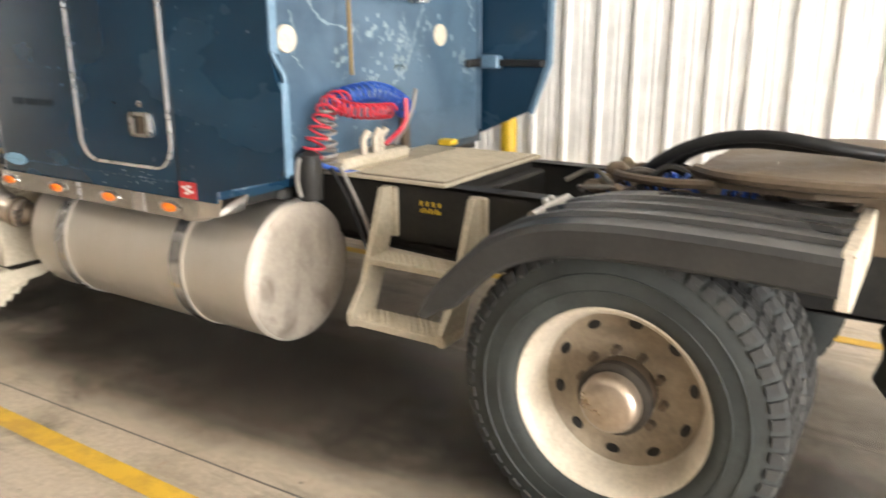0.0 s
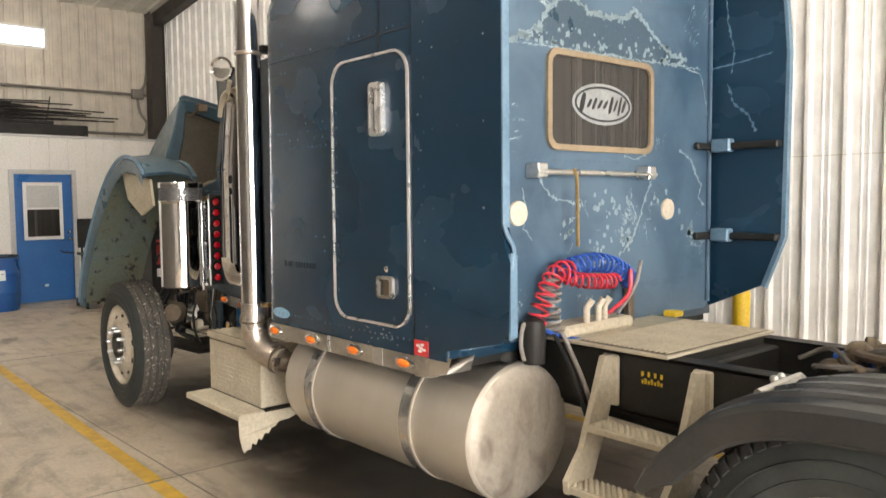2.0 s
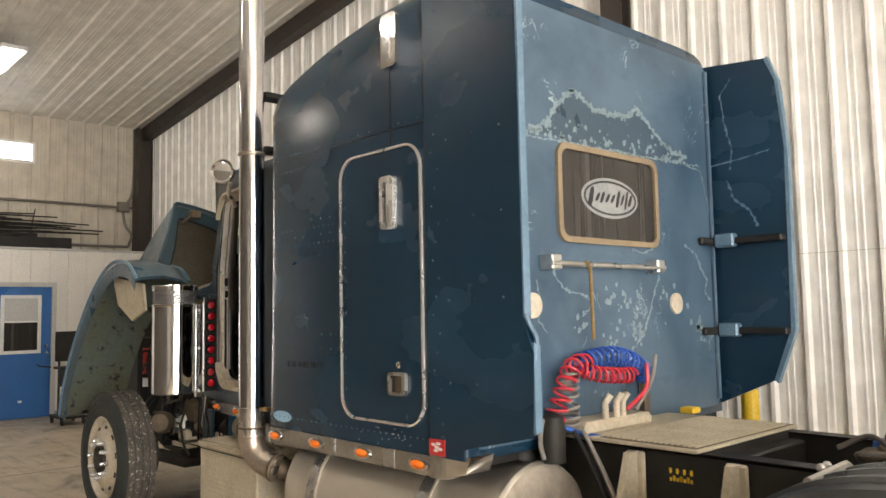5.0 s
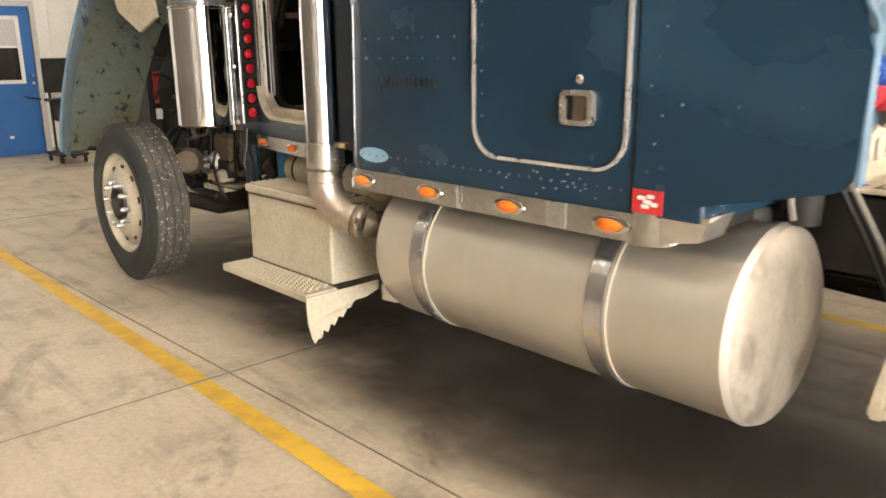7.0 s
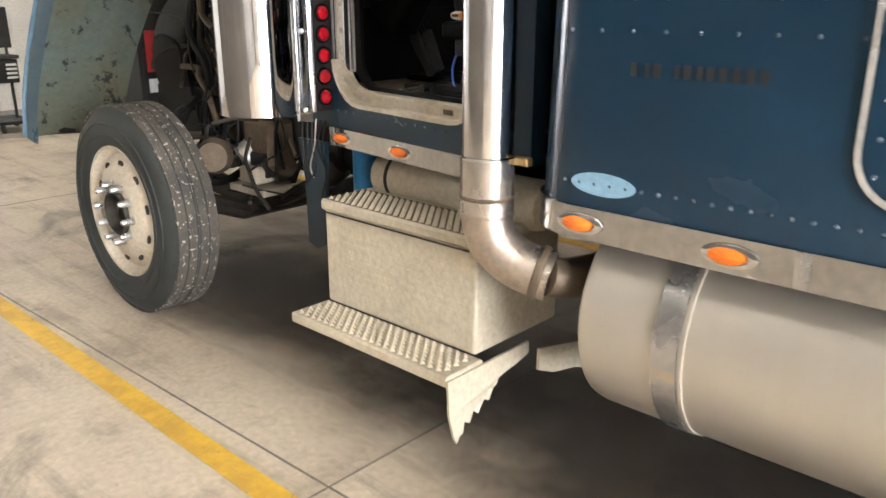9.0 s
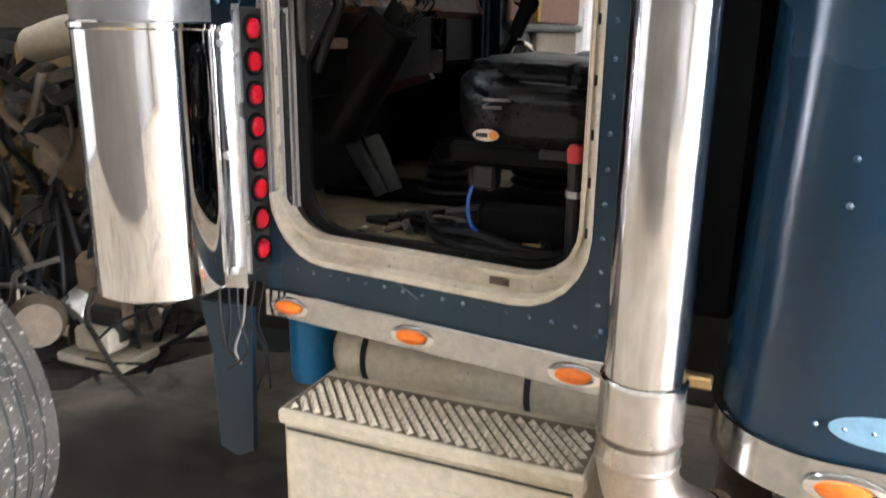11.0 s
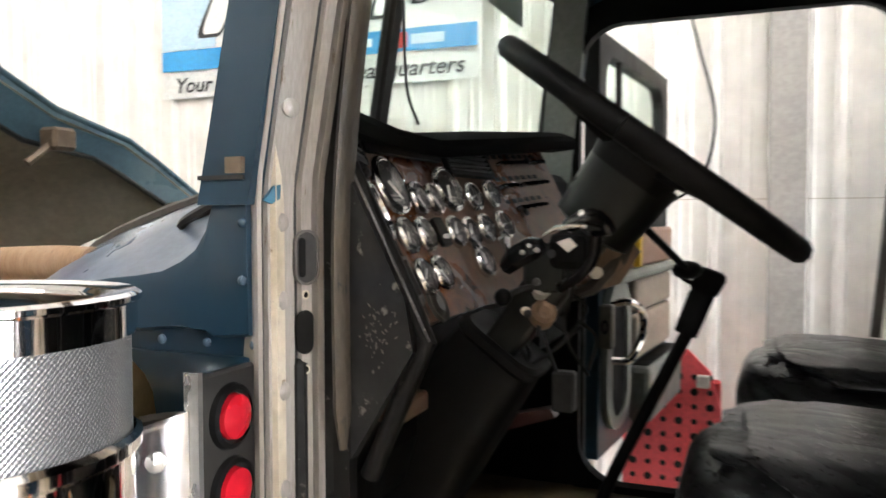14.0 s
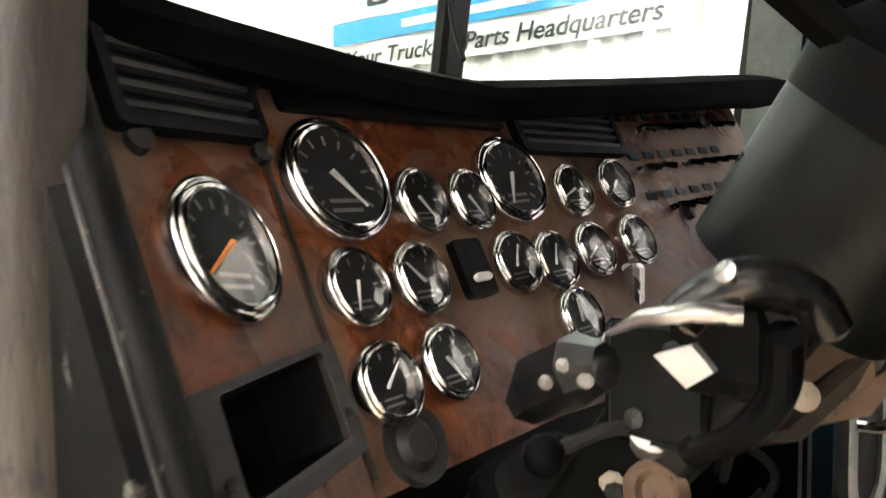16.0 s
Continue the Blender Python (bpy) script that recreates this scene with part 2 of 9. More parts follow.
RUBBER = surface("black_tyre_rubber", (0.015, 0.017, 0.016), (0.046, 0.053, 0.048), 0.7, 0.0, 5, 0.45, 60, 0.2, 0.003, 0.1)
TREAD = surface("worn_tyre_tread", (0.038, 0.034, 0.029), (0.11, 0.095, 0.076), 0.85, 0.0, 7, 0.6, 80, 0.6, 0.006, 0.08, (0.45, 0.41, 0.35), 0.58)
LUGS = surface("dusty_black_tread_blocks", (0.018, 0.018, 0.017), (0.05, 0.048, 0.043), 0.8, 0.0, 6, 0.5, 80, 0.4, 0.004, 0.08, (0.3, 0.28, 0.25), 0.64)
PLASTIC = surface("black_ribbed_fender_plastic", (0.016, 0.017, 0.018), (0.045, 0.043, 0.039), 0.36, 0.0, 4, 0.45, 60, 0.08, 0.002, 0.12)
BLACK = surface("black_frame_paint", (0.015, 0.015, 0.015), (0.04, 0.036, 0.03), 0.5, 0.0, 5, 0.45, 50, 0.12, 0.003, 0.12, (0.1, 0.08, 0.06), 0.72, spec=0.25)
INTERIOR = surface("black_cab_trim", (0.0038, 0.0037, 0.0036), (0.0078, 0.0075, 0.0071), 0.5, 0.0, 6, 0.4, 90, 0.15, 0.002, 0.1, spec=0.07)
GREYTRIM = surface("grey_interior_plastic", (0.042, 0.042, 0.042), (0.028, 0.027, 0.026), 0.5, 0.0, 6, 0.4, 90, 0.08, 0.002, 0.1, spec=0.2)
SOOT = surface("scuffed_dark_trim", (0.005, 0.005, 0.005), (0.016, 0.015, 0.014), 0.42, 0.0, 7, 0.5, 40, 0.2, 0.003, 0.14, (0.1, 0.095, 0.085), 0.64, spec=0.12)


def creased_vinyl():
    """Black vinyl with pulled folds and fine grain."""
    m, t, p = nt("black_seat_vinyl")
    v = coord(t)
    fold = noise_tex(t, coord(t, scale=(1, 1.3, 1.6)), 3.2, 2, 0.45, 1.3)
    ridge = mathn(t, "ABSOLUTE", mathn(t, "SUBTRACT", fold, 0.5))
    fine = noise_tex(t, v, 130, 4, 0.6)
    put(t, mixc(t, ramp(t, fold, 0.35, 0.65), (0.0045, 0.0045, 0.005), (0.009, 0.009, 0.009)), p.inputs["Base Color"])
    put(t, ramp(t, fine, 0.3, 0.7, 0.25, 0.36), p.inputs["Roughness"])
    p.inputs["Specular IOR Level"].default_value = 0.22
    bump(t, p, mathn(t, "ADD", mathn(t, "MULTIPLY", ramp(t, ridge, 0.0, 0.12), 1.0), mathn(t, "MULTIPLY", fine, 0.01)), 0.1, 0.02)
    return m


LEATHER = creased_vinyl()
GREASE = surface("greasy_brown_steel", (0.09, 0.065, 0.042), (0.2, 0.15, 0.1), 0.55, 0.3, 7, 0.5, 40, 0.4, 0.006, 0.15, (0.03, 0.025, 0.02), 0.62)
ENGINE = surface("oily_engine_parts", (0.022, 0.019, 0.016), (0.07, 0.058, 0.044), 0.55, 0.2, 8, 0.5, 40, 0.4, 0.006, 0.15, spec=0.3)
MUSTARD = surface("dirty_yellow_engine_paint", (0.3, 0.19, 0.06), (0.13, 0.09, 0.045), 0.55, 0.0, 9, 0.5, 40, 0.3, 0.005)
RED = surface("red_paint", (0.5, 0.03, 0.03), (0.36, 0.025, 0.025), 0.5, 0.0, 6, 0.4, 60, 0.05)
REDSTEP = surface("red_perforated_steel", (0.88, 0.13, 0.15), (0.76, 0.1, 0.115), 0.55, 0.0, 6, 0.4, 60, 0.05)
HOSERED = surface("red_air_hose", (0.55, 0.03, 0.05), (0.4, 0.03, 0.04), 0.35, 0.0, 10, 0.3, 60, 0.0)
HOSEBLUE = surface("blue_air_hose", (0.03, 0.1, 0.42), (0.02, 0.06, 0.28), 0.35, 0.0, 10, 0.3, 60, 0.0)
HOSEGREY = surface("grey_power_cable", (0.25, 0.23, 0.21), (0.15, 0.14, 0.13), 0.45, 0.0, 10, 0.3, 60, 0.0)
CABLE = surface("black_cable", (0.01, 0.01, 0.01), (0.022, 0.021, 0.02), 0.5, 0.0, 10, 0.3, 60, 0.0, spec=0.2)
BRASS = surface("old_brass", (0.4, 0.27, 0.12), (0.25, 0.17, 0.08), 0.4, 0.9, 10, 0.3, 60, 0.05)
AMBERLENS = surface("orange_marker_lens", (0.85, 0.2, 0.02), (0.7, 0.13, 0.01), 0.25, 0.0, 10, 0.3, 60, 0.0)
REDLENS = surface("red_marker_lens", (0.42, 0.008, 0.018), (0.3, 0.007, 0.013), 0.25, 0.0, 10, 0.3, 60, 0.0)
WHITEP = surface("white_plastic", (0.75, 0.74, 0.72), (0.6, 0.58, 0.55), 0.4, 0.0, 10, 0.3, 60, 0.0)
YELLOW = surface("yellow_steel_paint", (0.75, 0.5, 0.02), (0.6, 0.38, 0.02), 0.45, 0.0, 6, 0.4, 60, 0.05)
DARKGLASS = surface("dark_tinted_glass", (0.02, 0.018, 0.016), (0.045, 0.04, 0.036), 0.18, 0.0, 1, 0.5, 60, 0.0, stretch=(1, 26, 0.2))
GASKET = surface("tan_window_gasket", (0.27, 0.205, 0.13), (0.18, 0.135, 0.085), 0.6, 0.0, 8, 0.4, 60, 0.1)
STICKER = surface("pale_blue_sticker", (0.2, 0.36, 0.5), (0.27, 0.44, 0.57), 0.45, 0.0, 8, 0.4, 60, 0.0)
TEALCHIP = surface("teal_paint_chip", (0.02, 0.1, 0.17), (0.03, 0.13, 0.2), 0.5, 0.0, 8, 0.4, 60, 0.05)
RUBGLINT = surface("rubbed_edge_and_glint", (0.02, 0.02, 0.02), (0.12, 0.115, 0.11), 0.4, 0.0, 20, 0.5, 60, 0.1, 0.001, 0.1, (0.3, 0.29, 0.28), 0.62)
BRIGHTALU = surface("bright_scuffed_aluminium", (0.82, 0.81, 0.79), (0.7, 0.68, 0.65), 0.3, 0.75, 6, 0.4, 60, 0.04, 0.002, 0.08)
PIPEWRAP = surface("tan_cloth_pipe_wrap", (0.27, 0.16, 0.085), (0.36, 0.25, 0.16), 0.8, 0.0, 9, 0.5, 90, 0.4, 0.003, 0.08, (0.12, 0.07, 0.04), 0.64, stretch=(4, 1, 1))
RECESS = surface("dull_recess_metal", (0.13, 0.12, 0.112), (0.08, 0.072, 0.065), 0.5, 0.3, 12, 0.5, 60, 0.05)
SLEEVE = surface("heat_tinted_sleeve", (0.62, 0.6, 0.58), (0.52, 0.45, 0.37), 0.24, 0.9, 6, 0.5, 40, 0.06, 0.002, 0.08, (0.36, 0.2, 0.1), 0.7, stretch=(1, 1, 0.5))
BEZEL = surface("dulled_chrome_bezel", (0.72, 0.71, 0.7), (0.58, 0.57, 0.56), 0.14, 1.0, 9, 0.4, 30, 0.04, 0.001, 0.05)
GLOSSBLACK = surface("shiny_black_casting", (0.008, 0.008, 0.0085), (0.016, 0.016, 0.016), 0.22, 0.0, 14, 0.5, 90, 0.06, 0.001, 0.1, spec=0.45)
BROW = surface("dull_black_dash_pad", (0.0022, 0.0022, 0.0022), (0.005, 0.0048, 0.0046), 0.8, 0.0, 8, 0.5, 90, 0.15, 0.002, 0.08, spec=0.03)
RUSTCAST = surface("rusty_tan_casting", (0.12, 0.074, 0.044), (0.21, 0.148, 0.1), 0.6, 0.1, 22, 0.5, 70, 0.2, 0.002, 0.1, (0.06, 0.04, 0.03), 0.62)
GLASS = glass("windshield_glass", (0.86, 0.92, 0.89))
CLEAR = glass("gauge_glass", (0.95, 0.95, 0.95), 0.13)
MIRROR = surface("mirror_silver", (0.85, 0.85, 0.85), (0.8, 0.8, 0.8), 0.06, 1.0, 5, 0.3, 9, 0.0, 0, 0.02)
WALLSTEEL = surface("off_white_wall_steel", (0.83, 0.81, 0.77), (0.79, 0.765, 0.72), 0.42, 0.0, 0.5, 0.4, 4, 0.02, 0.002, 0.08)
CEILSTEEL = surface("white_ceiling_steel", (0.72, 0.69, 0.63), (0.64, 0.6, 0.54), 0.42, 0.0, 0.7, 0.4, 4, 0.02, 0.002, 0.08)
TANWALL = surface("beige_wall_steel", (0.52, 0.47, 0.39), (0.44, 0.39, 0.32), 0.45, 0.0, 0.8, 0.4, 4, 0.02, 0.002, 0.08)
BROWNWALL = surface("dull_brown_wall_steel", (0.2, 0.18, 0.15), (0.15, 0.135, 0.115), 0.5, 0.0, 0.8, 0.4, 4, 0.02, 0.002, 0.08)
DARKPANEL = surface("dark_reflection_panel", (0.19, 0.17, 0.145), (0.15, 0.134, 0.114), 0.5, 0.0, 1.2, 0.4, 40, 0.05)
WHITEWALL = surface("white_painted_panel", (0.72, 0.7, 0.66), (0.63, 0.6, 0.56), 0.5, 0.0, 1.5, 0.4, 40, 0.03)
BEAM = surface("dark_primer_steel", (0.04, 0.032, 0.026), (0.065, 0.05, 0.04), 0.55, 0.1, 3, 0.5, 40, 0.1)
GREYCOL = surface("grey_painted_column", (0.32, 0.3, 0.28), (0.26, 0.245, 0.225), 0.5, 0.0, 2, 0.4, 40, 0.05)
DOORBLUE = surface("blue_door_paint", (0.02, 0.12, 0.36), (0.015, 0.1, 0.3), 0.4, 0.0, 2, 0.4, 50, 0.03)
FRAMEWHITE = surface("grey_white_door_frame", (0.5, 0.49, 0.48), (0.42, 0.41, 0.4), 0.5, 0.0, 3, 0.4, 50, 0.03)
ASHFRAME = surface("dusty_dark_frame_plastic", (0.02, 0.018, 0.016), (0.035, 0.03, 0.026), 0.5, 0.0, 12, 0.5, 80, 0.08, spec=0.25)
COLUMN = surface("grey_green_column_casing", (0.0045, 0.005, 0.0042), (0.009, 0.0092, 0.008), 0.38, 0.0, 9, 0.5, 90, 0.08, 0.002, 0.12, (0.03, 0.03, 0.026), 0.7, spec=0.22)
CANBLUE = surface("blue_canister_paint", (0.015, 0.16, 0.36), (0.01, 0.1, 0.24), 0.4, 0.0, 6, 0.4, 60, 0.05)
BLUEBIN = surface("blue_barrel_plastic", (0.015, 0.09, 0.3), (0.012, 0.07, 0.24), 0.4, 0.0, 3, 0.4, 50, 0.03)
CONDUIT = surface("grey_conduit", (0.2, 0.185, 0.16), (0.15, 0.135, 0.115), 0.5, 0.4, 4, 0.4, 50, 0.05)
LAMPGLOW = glow("lamp_tube_light", (1.0, 0.95, 0.86), 40)
DAYGLOW = glow("overcast_daylight_outside", (1.0, 0.98, 0.95), 7)
WINGLOW = glow("daylit_window", (0.95, 0.98, 1.0), 4.5)
BANNERWHITE = surface("white_banner_vinyl", (0.78, 0.78, 0.76), (0.7, 0.7, 0.68), 0.45, 0.0, 3, 0.3, 50, 0.0)
BANNERBLUE = surface("blue_banner_print", (0.03, 0.28, 0.62), (0.05, 0.34, 0.68), 0.45, 0.0, 3, 0.3, 50, 0.0)
PRINTPALE = surface("pale_blue_print", (0.45, 0.62, 0.75), (0.56, 0.7, 0.8), 0.45, 0.0, 8, 0.5, 50, 0.0)
INK = surface("black_print_ink", (0.012, 0.012, 0.014), (0.02, 0.02, 0.02), 0.5, 0.0, 8, 0.3, 50, 0.0)
ORANGE = surface("orange_print", (0.75, 0.25, 0.03), (0.65, 0.2, 0.02), 0.5, 0.0, 8, 0.3, 50, 0.0)
DIAL = surface("black_dial_face", (0.008, 0.008, 0.008), (0.014, 0.014, 0.014), 0.5, 0.0, 8, 0.3, 50, 0.0)
PINKTRIM = surface("faded_pinkish_door_panel", (0.33, 0.2, 0.15), (0.42, 0.28, 0.22), 0.6, 0.0, 5, 0.4, 60, 0.08)
BEIGETRIM = surface("beige_padded_door_panel", (0.42, 0.36, 0.3), (0.34, 0.29, 0.24), 0.6, 0.0, 5, 0.4, 60, 0.08)
PALETRIM = surface("pale_green_grey_pillar", (0.22, 0.24, 0.22), (0.16, 0.175, 0.16), 0.5, 0.0, 5, 0.4, 60, 0.05)
MAT = surface("dusty_floor_mat", (0.12, 0.095, 0.063), (0.26, 0.21, 0.14), 0.8, 0.0, 6, 0.5, 60, 0.25, 0.004, 0.08, spec=0.1)
TANHOSE = surface("dirty_grey_hose", (0.055, 0.047, 0.038), (0.1, 0.086, 0.068), 0.6, 0.0, 9, 0.4, 60, 0.1)


def wood_dash():
    """Glossy burl print, rubbed dull and dusty in patches."""
    m, t, p = nt("burl_wood_dash_laminate")
    v = coord(t)
    n = noise_tex(t, v, 14, 8, 0.7, 2.4)
    knot = noise_tex(t, v, 34, 6, 0.7, 3.0)
    n2 = noise_tex(t, v, 5, 4, 0.6, 0.8)
    col = mixc(t, ramp(t, n, 0.34, 0.68), (0.034, 0.0095, 0.004), (0.175, 0.056, 0.02))
    col = mixc(t, ramp(t, knot, 0.55, 0.72, 0, 0.85), col, (0.025, 0.008, 0.004))
    dust = mathn(t, "MULTIPLY", ramp(t, n2, 0.42, 0.64), ramp(t, noise_tex(t, v, 60, 4, 0.65), 0.3, 0.7, 0.55, 0.95))
    worn = mixc(t, dust, col, (0.15, 0.11, 0.08))
    put(t, worn, p.inputs["Base Color"])
    put(t, ramp(t, dust, 0.0, 0.9, 0.24, 0.55), p.inputs["Roughness"])
    p.inputs["Specular IOR Level"].default_value = 0.13
    bump(t, p, n, 0.05, 0.001)
    return m


WOOD = wood_dash()


def perforated():
    """Chrome band pierced by a fine diagonal grid of round holes."""
    m, t, p = nt("perforated_chrome")
    c = t.nodes.new("ShaderNodeTexCoord")
    s = t.nodes.new("ShaderNodeSeparateXYZ")
    put(t, c.outputs["Object"], s.inputs[0])
    ang = mathn(t, "ARCTAN2", mathn(t, "SUBTRACT", s.outputs[1], 2.195), mathn(t, "SUBTRACT", s.outputs[0], -5.485))
    u = mathn(t, "MULTIPLY", ang, 180.0)
    w = mathn(t, "MULTIPLY", s.outputs[2], 1160.0)
    h = mathn(t, "ADD", mathn(t, "COSINE", mathn(t, "ADD", u, w)), mathn(t, "COSINE", mathn(t, "SUBTRACT", u, w)))
    f = ramp(t, h, -1.15, -0.6)
    put(t, mixc(t, f, (0.7, 0.69, 0.68), (0.03, 0.03, 0.03)), p.inputs["Base Color"])
    put(t, ramp(t, h, -1.15, -0.6, 0.9, 0.0), p.inputs["Metallic"])
    put(t, ramp(t, h, -1.15, -0.6, 0.25, 0.7), p.inputs["Roughness"])
    return m


PERFORATED = perforated()
POLISHED = surface("smeared_polished_steel", (0.83, 0.83, 0.85), (0.67, 0.665, 0.68), 0.05, 1.0, 5, 0.45, 9, 0.05, 0.008, 0.04, (0.3, 0.28, 0.26), 0.72, stretch=(1, 1, 0.35))


def faded_rear():
    """Chalky faded blue with flaked pale patches and a band of older dark blue."""
    m, t, p = nt("faded_flaking_blue_paint")
    v = coord(t)
    big = noise_tex(t, v, 1.7, 5, 0.6, 0.6)
    col = mixc(t, ramp(t, big, 0.35, 0.65), (0.034, 0.07, 0.112), (0.082, 0.135, 0.19))
    stain = noise_tex(t, coord(t, scale=(1, 1.2, 3)), 3.5, 5, 0.6)
    col = mixc(t, ramp(t, stain, 0.56, 0.72, 0, 0.7), col, (0.04, 0.085, 0.13))
    s = noise_tex(t, v, 5.5, 9, 0.74, 0.6)
    area = noise_tex(t, coord(t, scale=(1, 1, 1.4)), 2.1, 2, 0.5)
    chips = mathn(t, "MULTIPLY", ramp(t, s, 0.57, 0.6), ramp(t, area, 0.68, 0.72))
    line = noise_tex(t, v, 1.9, 7, 0.66, 1.2)
    crack = mathn(t, "MULTIPLY", ramp(t, mathn(t, "ABSOLUTE", mathn(t, "SUBTRACT", line, 0.5)), 0.003, 0.007, 1.0, 0.0), mathn(t, "MULTIPLY", ramp(t, noise_tex(t, v, 9, 4), 0.44, 0.52), ramp(t, area, 0.54, 0.6)))
    chips = mathn(t, "MAXIMUM", chips, crack)
    col = mixc(t, chips, col, (0.42, 0.5, 0.5))
    put(t, col, p.inputs["Base Color"])
    put(t, ramp(t, big, 0.3, 0.7, 0.32, 0.5), p.inputs["Roughness"])
    bump(t, p, mathn(t, "SUBTRACT", noise_tex(t, v, 70, 3), chips), 0.12, 0.002)
    return m


FADED = faded_rear()


def concrete():
    m, t, p = nt("stained_concrete_floor")
    v = coord(t)
    big = noise_tex(t, v, 0.55, 6, 0.62, 0.5)
    mid = noise_tex(t, v, 2.6, 7, 0.66, 0.4)
    fine = noise_tex(t, v, 34, 5, 0.6)
    col = mixc(t, ramp(t, big, 0.35, 0.68), (0.6, 0.51, 0.395), (0.43, 0.36, 0.275))
    col = mixc(t, ramp(t, mid, 0.5, 0.72, 0, 0.6), col, (0.25, 0.205, 0.155))
    oil = noise_tex(t, v, 1.25, 6, 0.65, 0.8)
    col = mixc(t, ramp(t, oil, 0.57, 0.69, 0, 0.7), col, (0.09, 0.075, 0.06))
    spot = noise_tex(t, v, 7, 5, 0.7)
    col = mixc(t, ramp(t, spot, 0.69, 0.72, 0, 0.8), col, (0.05, 0.042, 0.035))
    pale = noise_tex(t, coord(t, scale=(1, 2.5, 1)), 4.2, 6, 0.7)
    col = mixc(t, ramp(t, pale, 0.62, 0.76, 0, 0.5), col, (0.55, 0.49, 0.4))
    drag = noise_tex(t, coord(t, scale=(0.35, 3.0, 1)), 2.4, 7, 0.68, 0.3)
    col = mixc(t, ramp(t, drag, 0.52, 0.72, 0, 0.6), col, (0.17, 0.135, 0.1))
    rust = noise_tex(t, v, 3.4, 6, 0.7, 0.6)
    col = mixc(t, ramp(t, rust, 0.66, 0.74, 0, 0.45), col, (0.3, 0.17, 0.07))
    mul = t.nodes.new("ShaderNodeMix")
    mul.data_type, mul.blend_type = "RGBA", "MULTIPLY"
    mul.inputs[0].default_value = 1.0
    put(t, col, mul.inputs[6])
    put(t, ramp(t, fine, 0.3, 0.7, 0.85, 1.12), mul.inputs[7])
    put(t, mul.outputs[2], p.inputs["Base Color"])
    put(t, ramp(t, mid, 0.3, 0.7, 0.36, 0.62), p.inputs["Roughness"])
    bump(t, p, fine, 0.12, 0.003)
    return m


CONCRETE = concrete()


def worn_line():
    m, t, p = nt("worn_yellow_floor_paint")
    v = coord(t)
    n = noise_tex(t, v, 6, 8, 0.7)
    col = mixc(t, ramp(t, n, 0.42, 0.6), (0.68, 0.42, 0.035), (0.52, 0.31, 0.04))
    col = mixc(t, ramp(t, noise_tex(t, v, 11, 8, 0.75), 0.63, 0.67, 0, 0.85), col, (0.22, 0.175, 0.11))
    put(t, col, p.inputs["Base Color"])
    p.inputs["Roughness"].default_value = 0.55
    return m


LINE = worn_line()


def oil_and_shade(name, dark, edge):
    """A dark ragged patch laid thin on the concrete: oil, and painted shade under the truck."""
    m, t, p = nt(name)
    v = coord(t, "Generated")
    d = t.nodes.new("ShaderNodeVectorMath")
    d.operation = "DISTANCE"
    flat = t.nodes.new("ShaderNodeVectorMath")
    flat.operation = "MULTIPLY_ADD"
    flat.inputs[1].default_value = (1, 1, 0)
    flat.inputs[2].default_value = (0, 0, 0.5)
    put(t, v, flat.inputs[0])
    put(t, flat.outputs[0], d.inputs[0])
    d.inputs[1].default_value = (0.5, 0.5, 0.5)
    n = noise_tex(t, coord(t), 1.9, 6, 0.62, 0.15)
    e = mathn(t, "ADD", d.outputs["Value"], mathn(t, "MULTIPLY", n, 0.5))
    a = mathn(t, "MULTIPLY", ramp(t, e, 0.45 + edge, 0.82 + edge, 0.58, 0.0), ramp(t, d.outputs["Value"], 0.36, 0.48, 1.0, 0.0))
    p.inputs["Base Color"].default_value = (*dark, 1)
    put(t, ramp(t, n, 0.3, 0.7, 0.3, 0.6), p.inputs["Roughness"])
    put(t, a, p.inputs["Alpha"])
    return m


OILSHADE = oil_and_shade("floor_oil_and_shade", (0.04, 0.033, 0.027), 0.03)


# ---- mesh tools ----
def placed(ob):
    """The pose of an object in the world, through its parents."""
    return (placed(ob.parent) @ ob.matrix_parent_inverse if ob.parent else Matrix()) @ ob.matrix_basis


def under(ob, parent):
    if parent is not None:
        ob.parent = parent
        ob.matrix_parent_inverse = placed(parent).inverted()
    return ob


def part(name, bm, material, parent=None, label="", smooth=False, m=None):
    me = bpy.data.meshes.new(name)
    bmesh.ops.recalc_face_normals(bm, faces=bm.faces[:])
    bm.to_mesh(me)
    bm.free()
    for x in (material if isinstance(material, (list, tuple)) else [material]):
        me.materials.append(x)
    if smooth:
        me.shade_smooth()
        me.set_sharp_from_angle(angle=radians(38))
    ob = new(name, me)
    if m is not None:
        ob.matrix_basis = m
    under(ob, parent)
    if label:
        ob["label"] = label
    return ob


def thing(name, label, category, group="", kind="", at=(0, 0, 0)):
    ob = new(name)
    ob.empty_display_size = 0.1
    ob.location = at
    return tagged(ob, label, category, group, kind)


def B(*boxes, bevel=0.0, seg=1):
    """Boxes x0, x1, y0, y1, z0, z1 in one bmesh."""
    bm = bmesh.new()
    for x0, x1, y0, y1, z0, z1 in boxes:
        r = bmesh.ops.create_cube(bm, size=1)
        bmesh.ops.scale(bm, verts=r["verts"], vec=(x1 - x0, y1 - y0, z1 - z0))
        bmesh.ops.translate(bm, verts=r["verts"], vec=((x0 + x1) / 2, (y0 + y1) / 2, (z0 + z1) / 2))
    if bevel:
        bmesh.ops.bevel(bm, geom=bm.edges[:], offset=bevel, segments=seg, affect="EDGES", profile=0.5)
    return bm


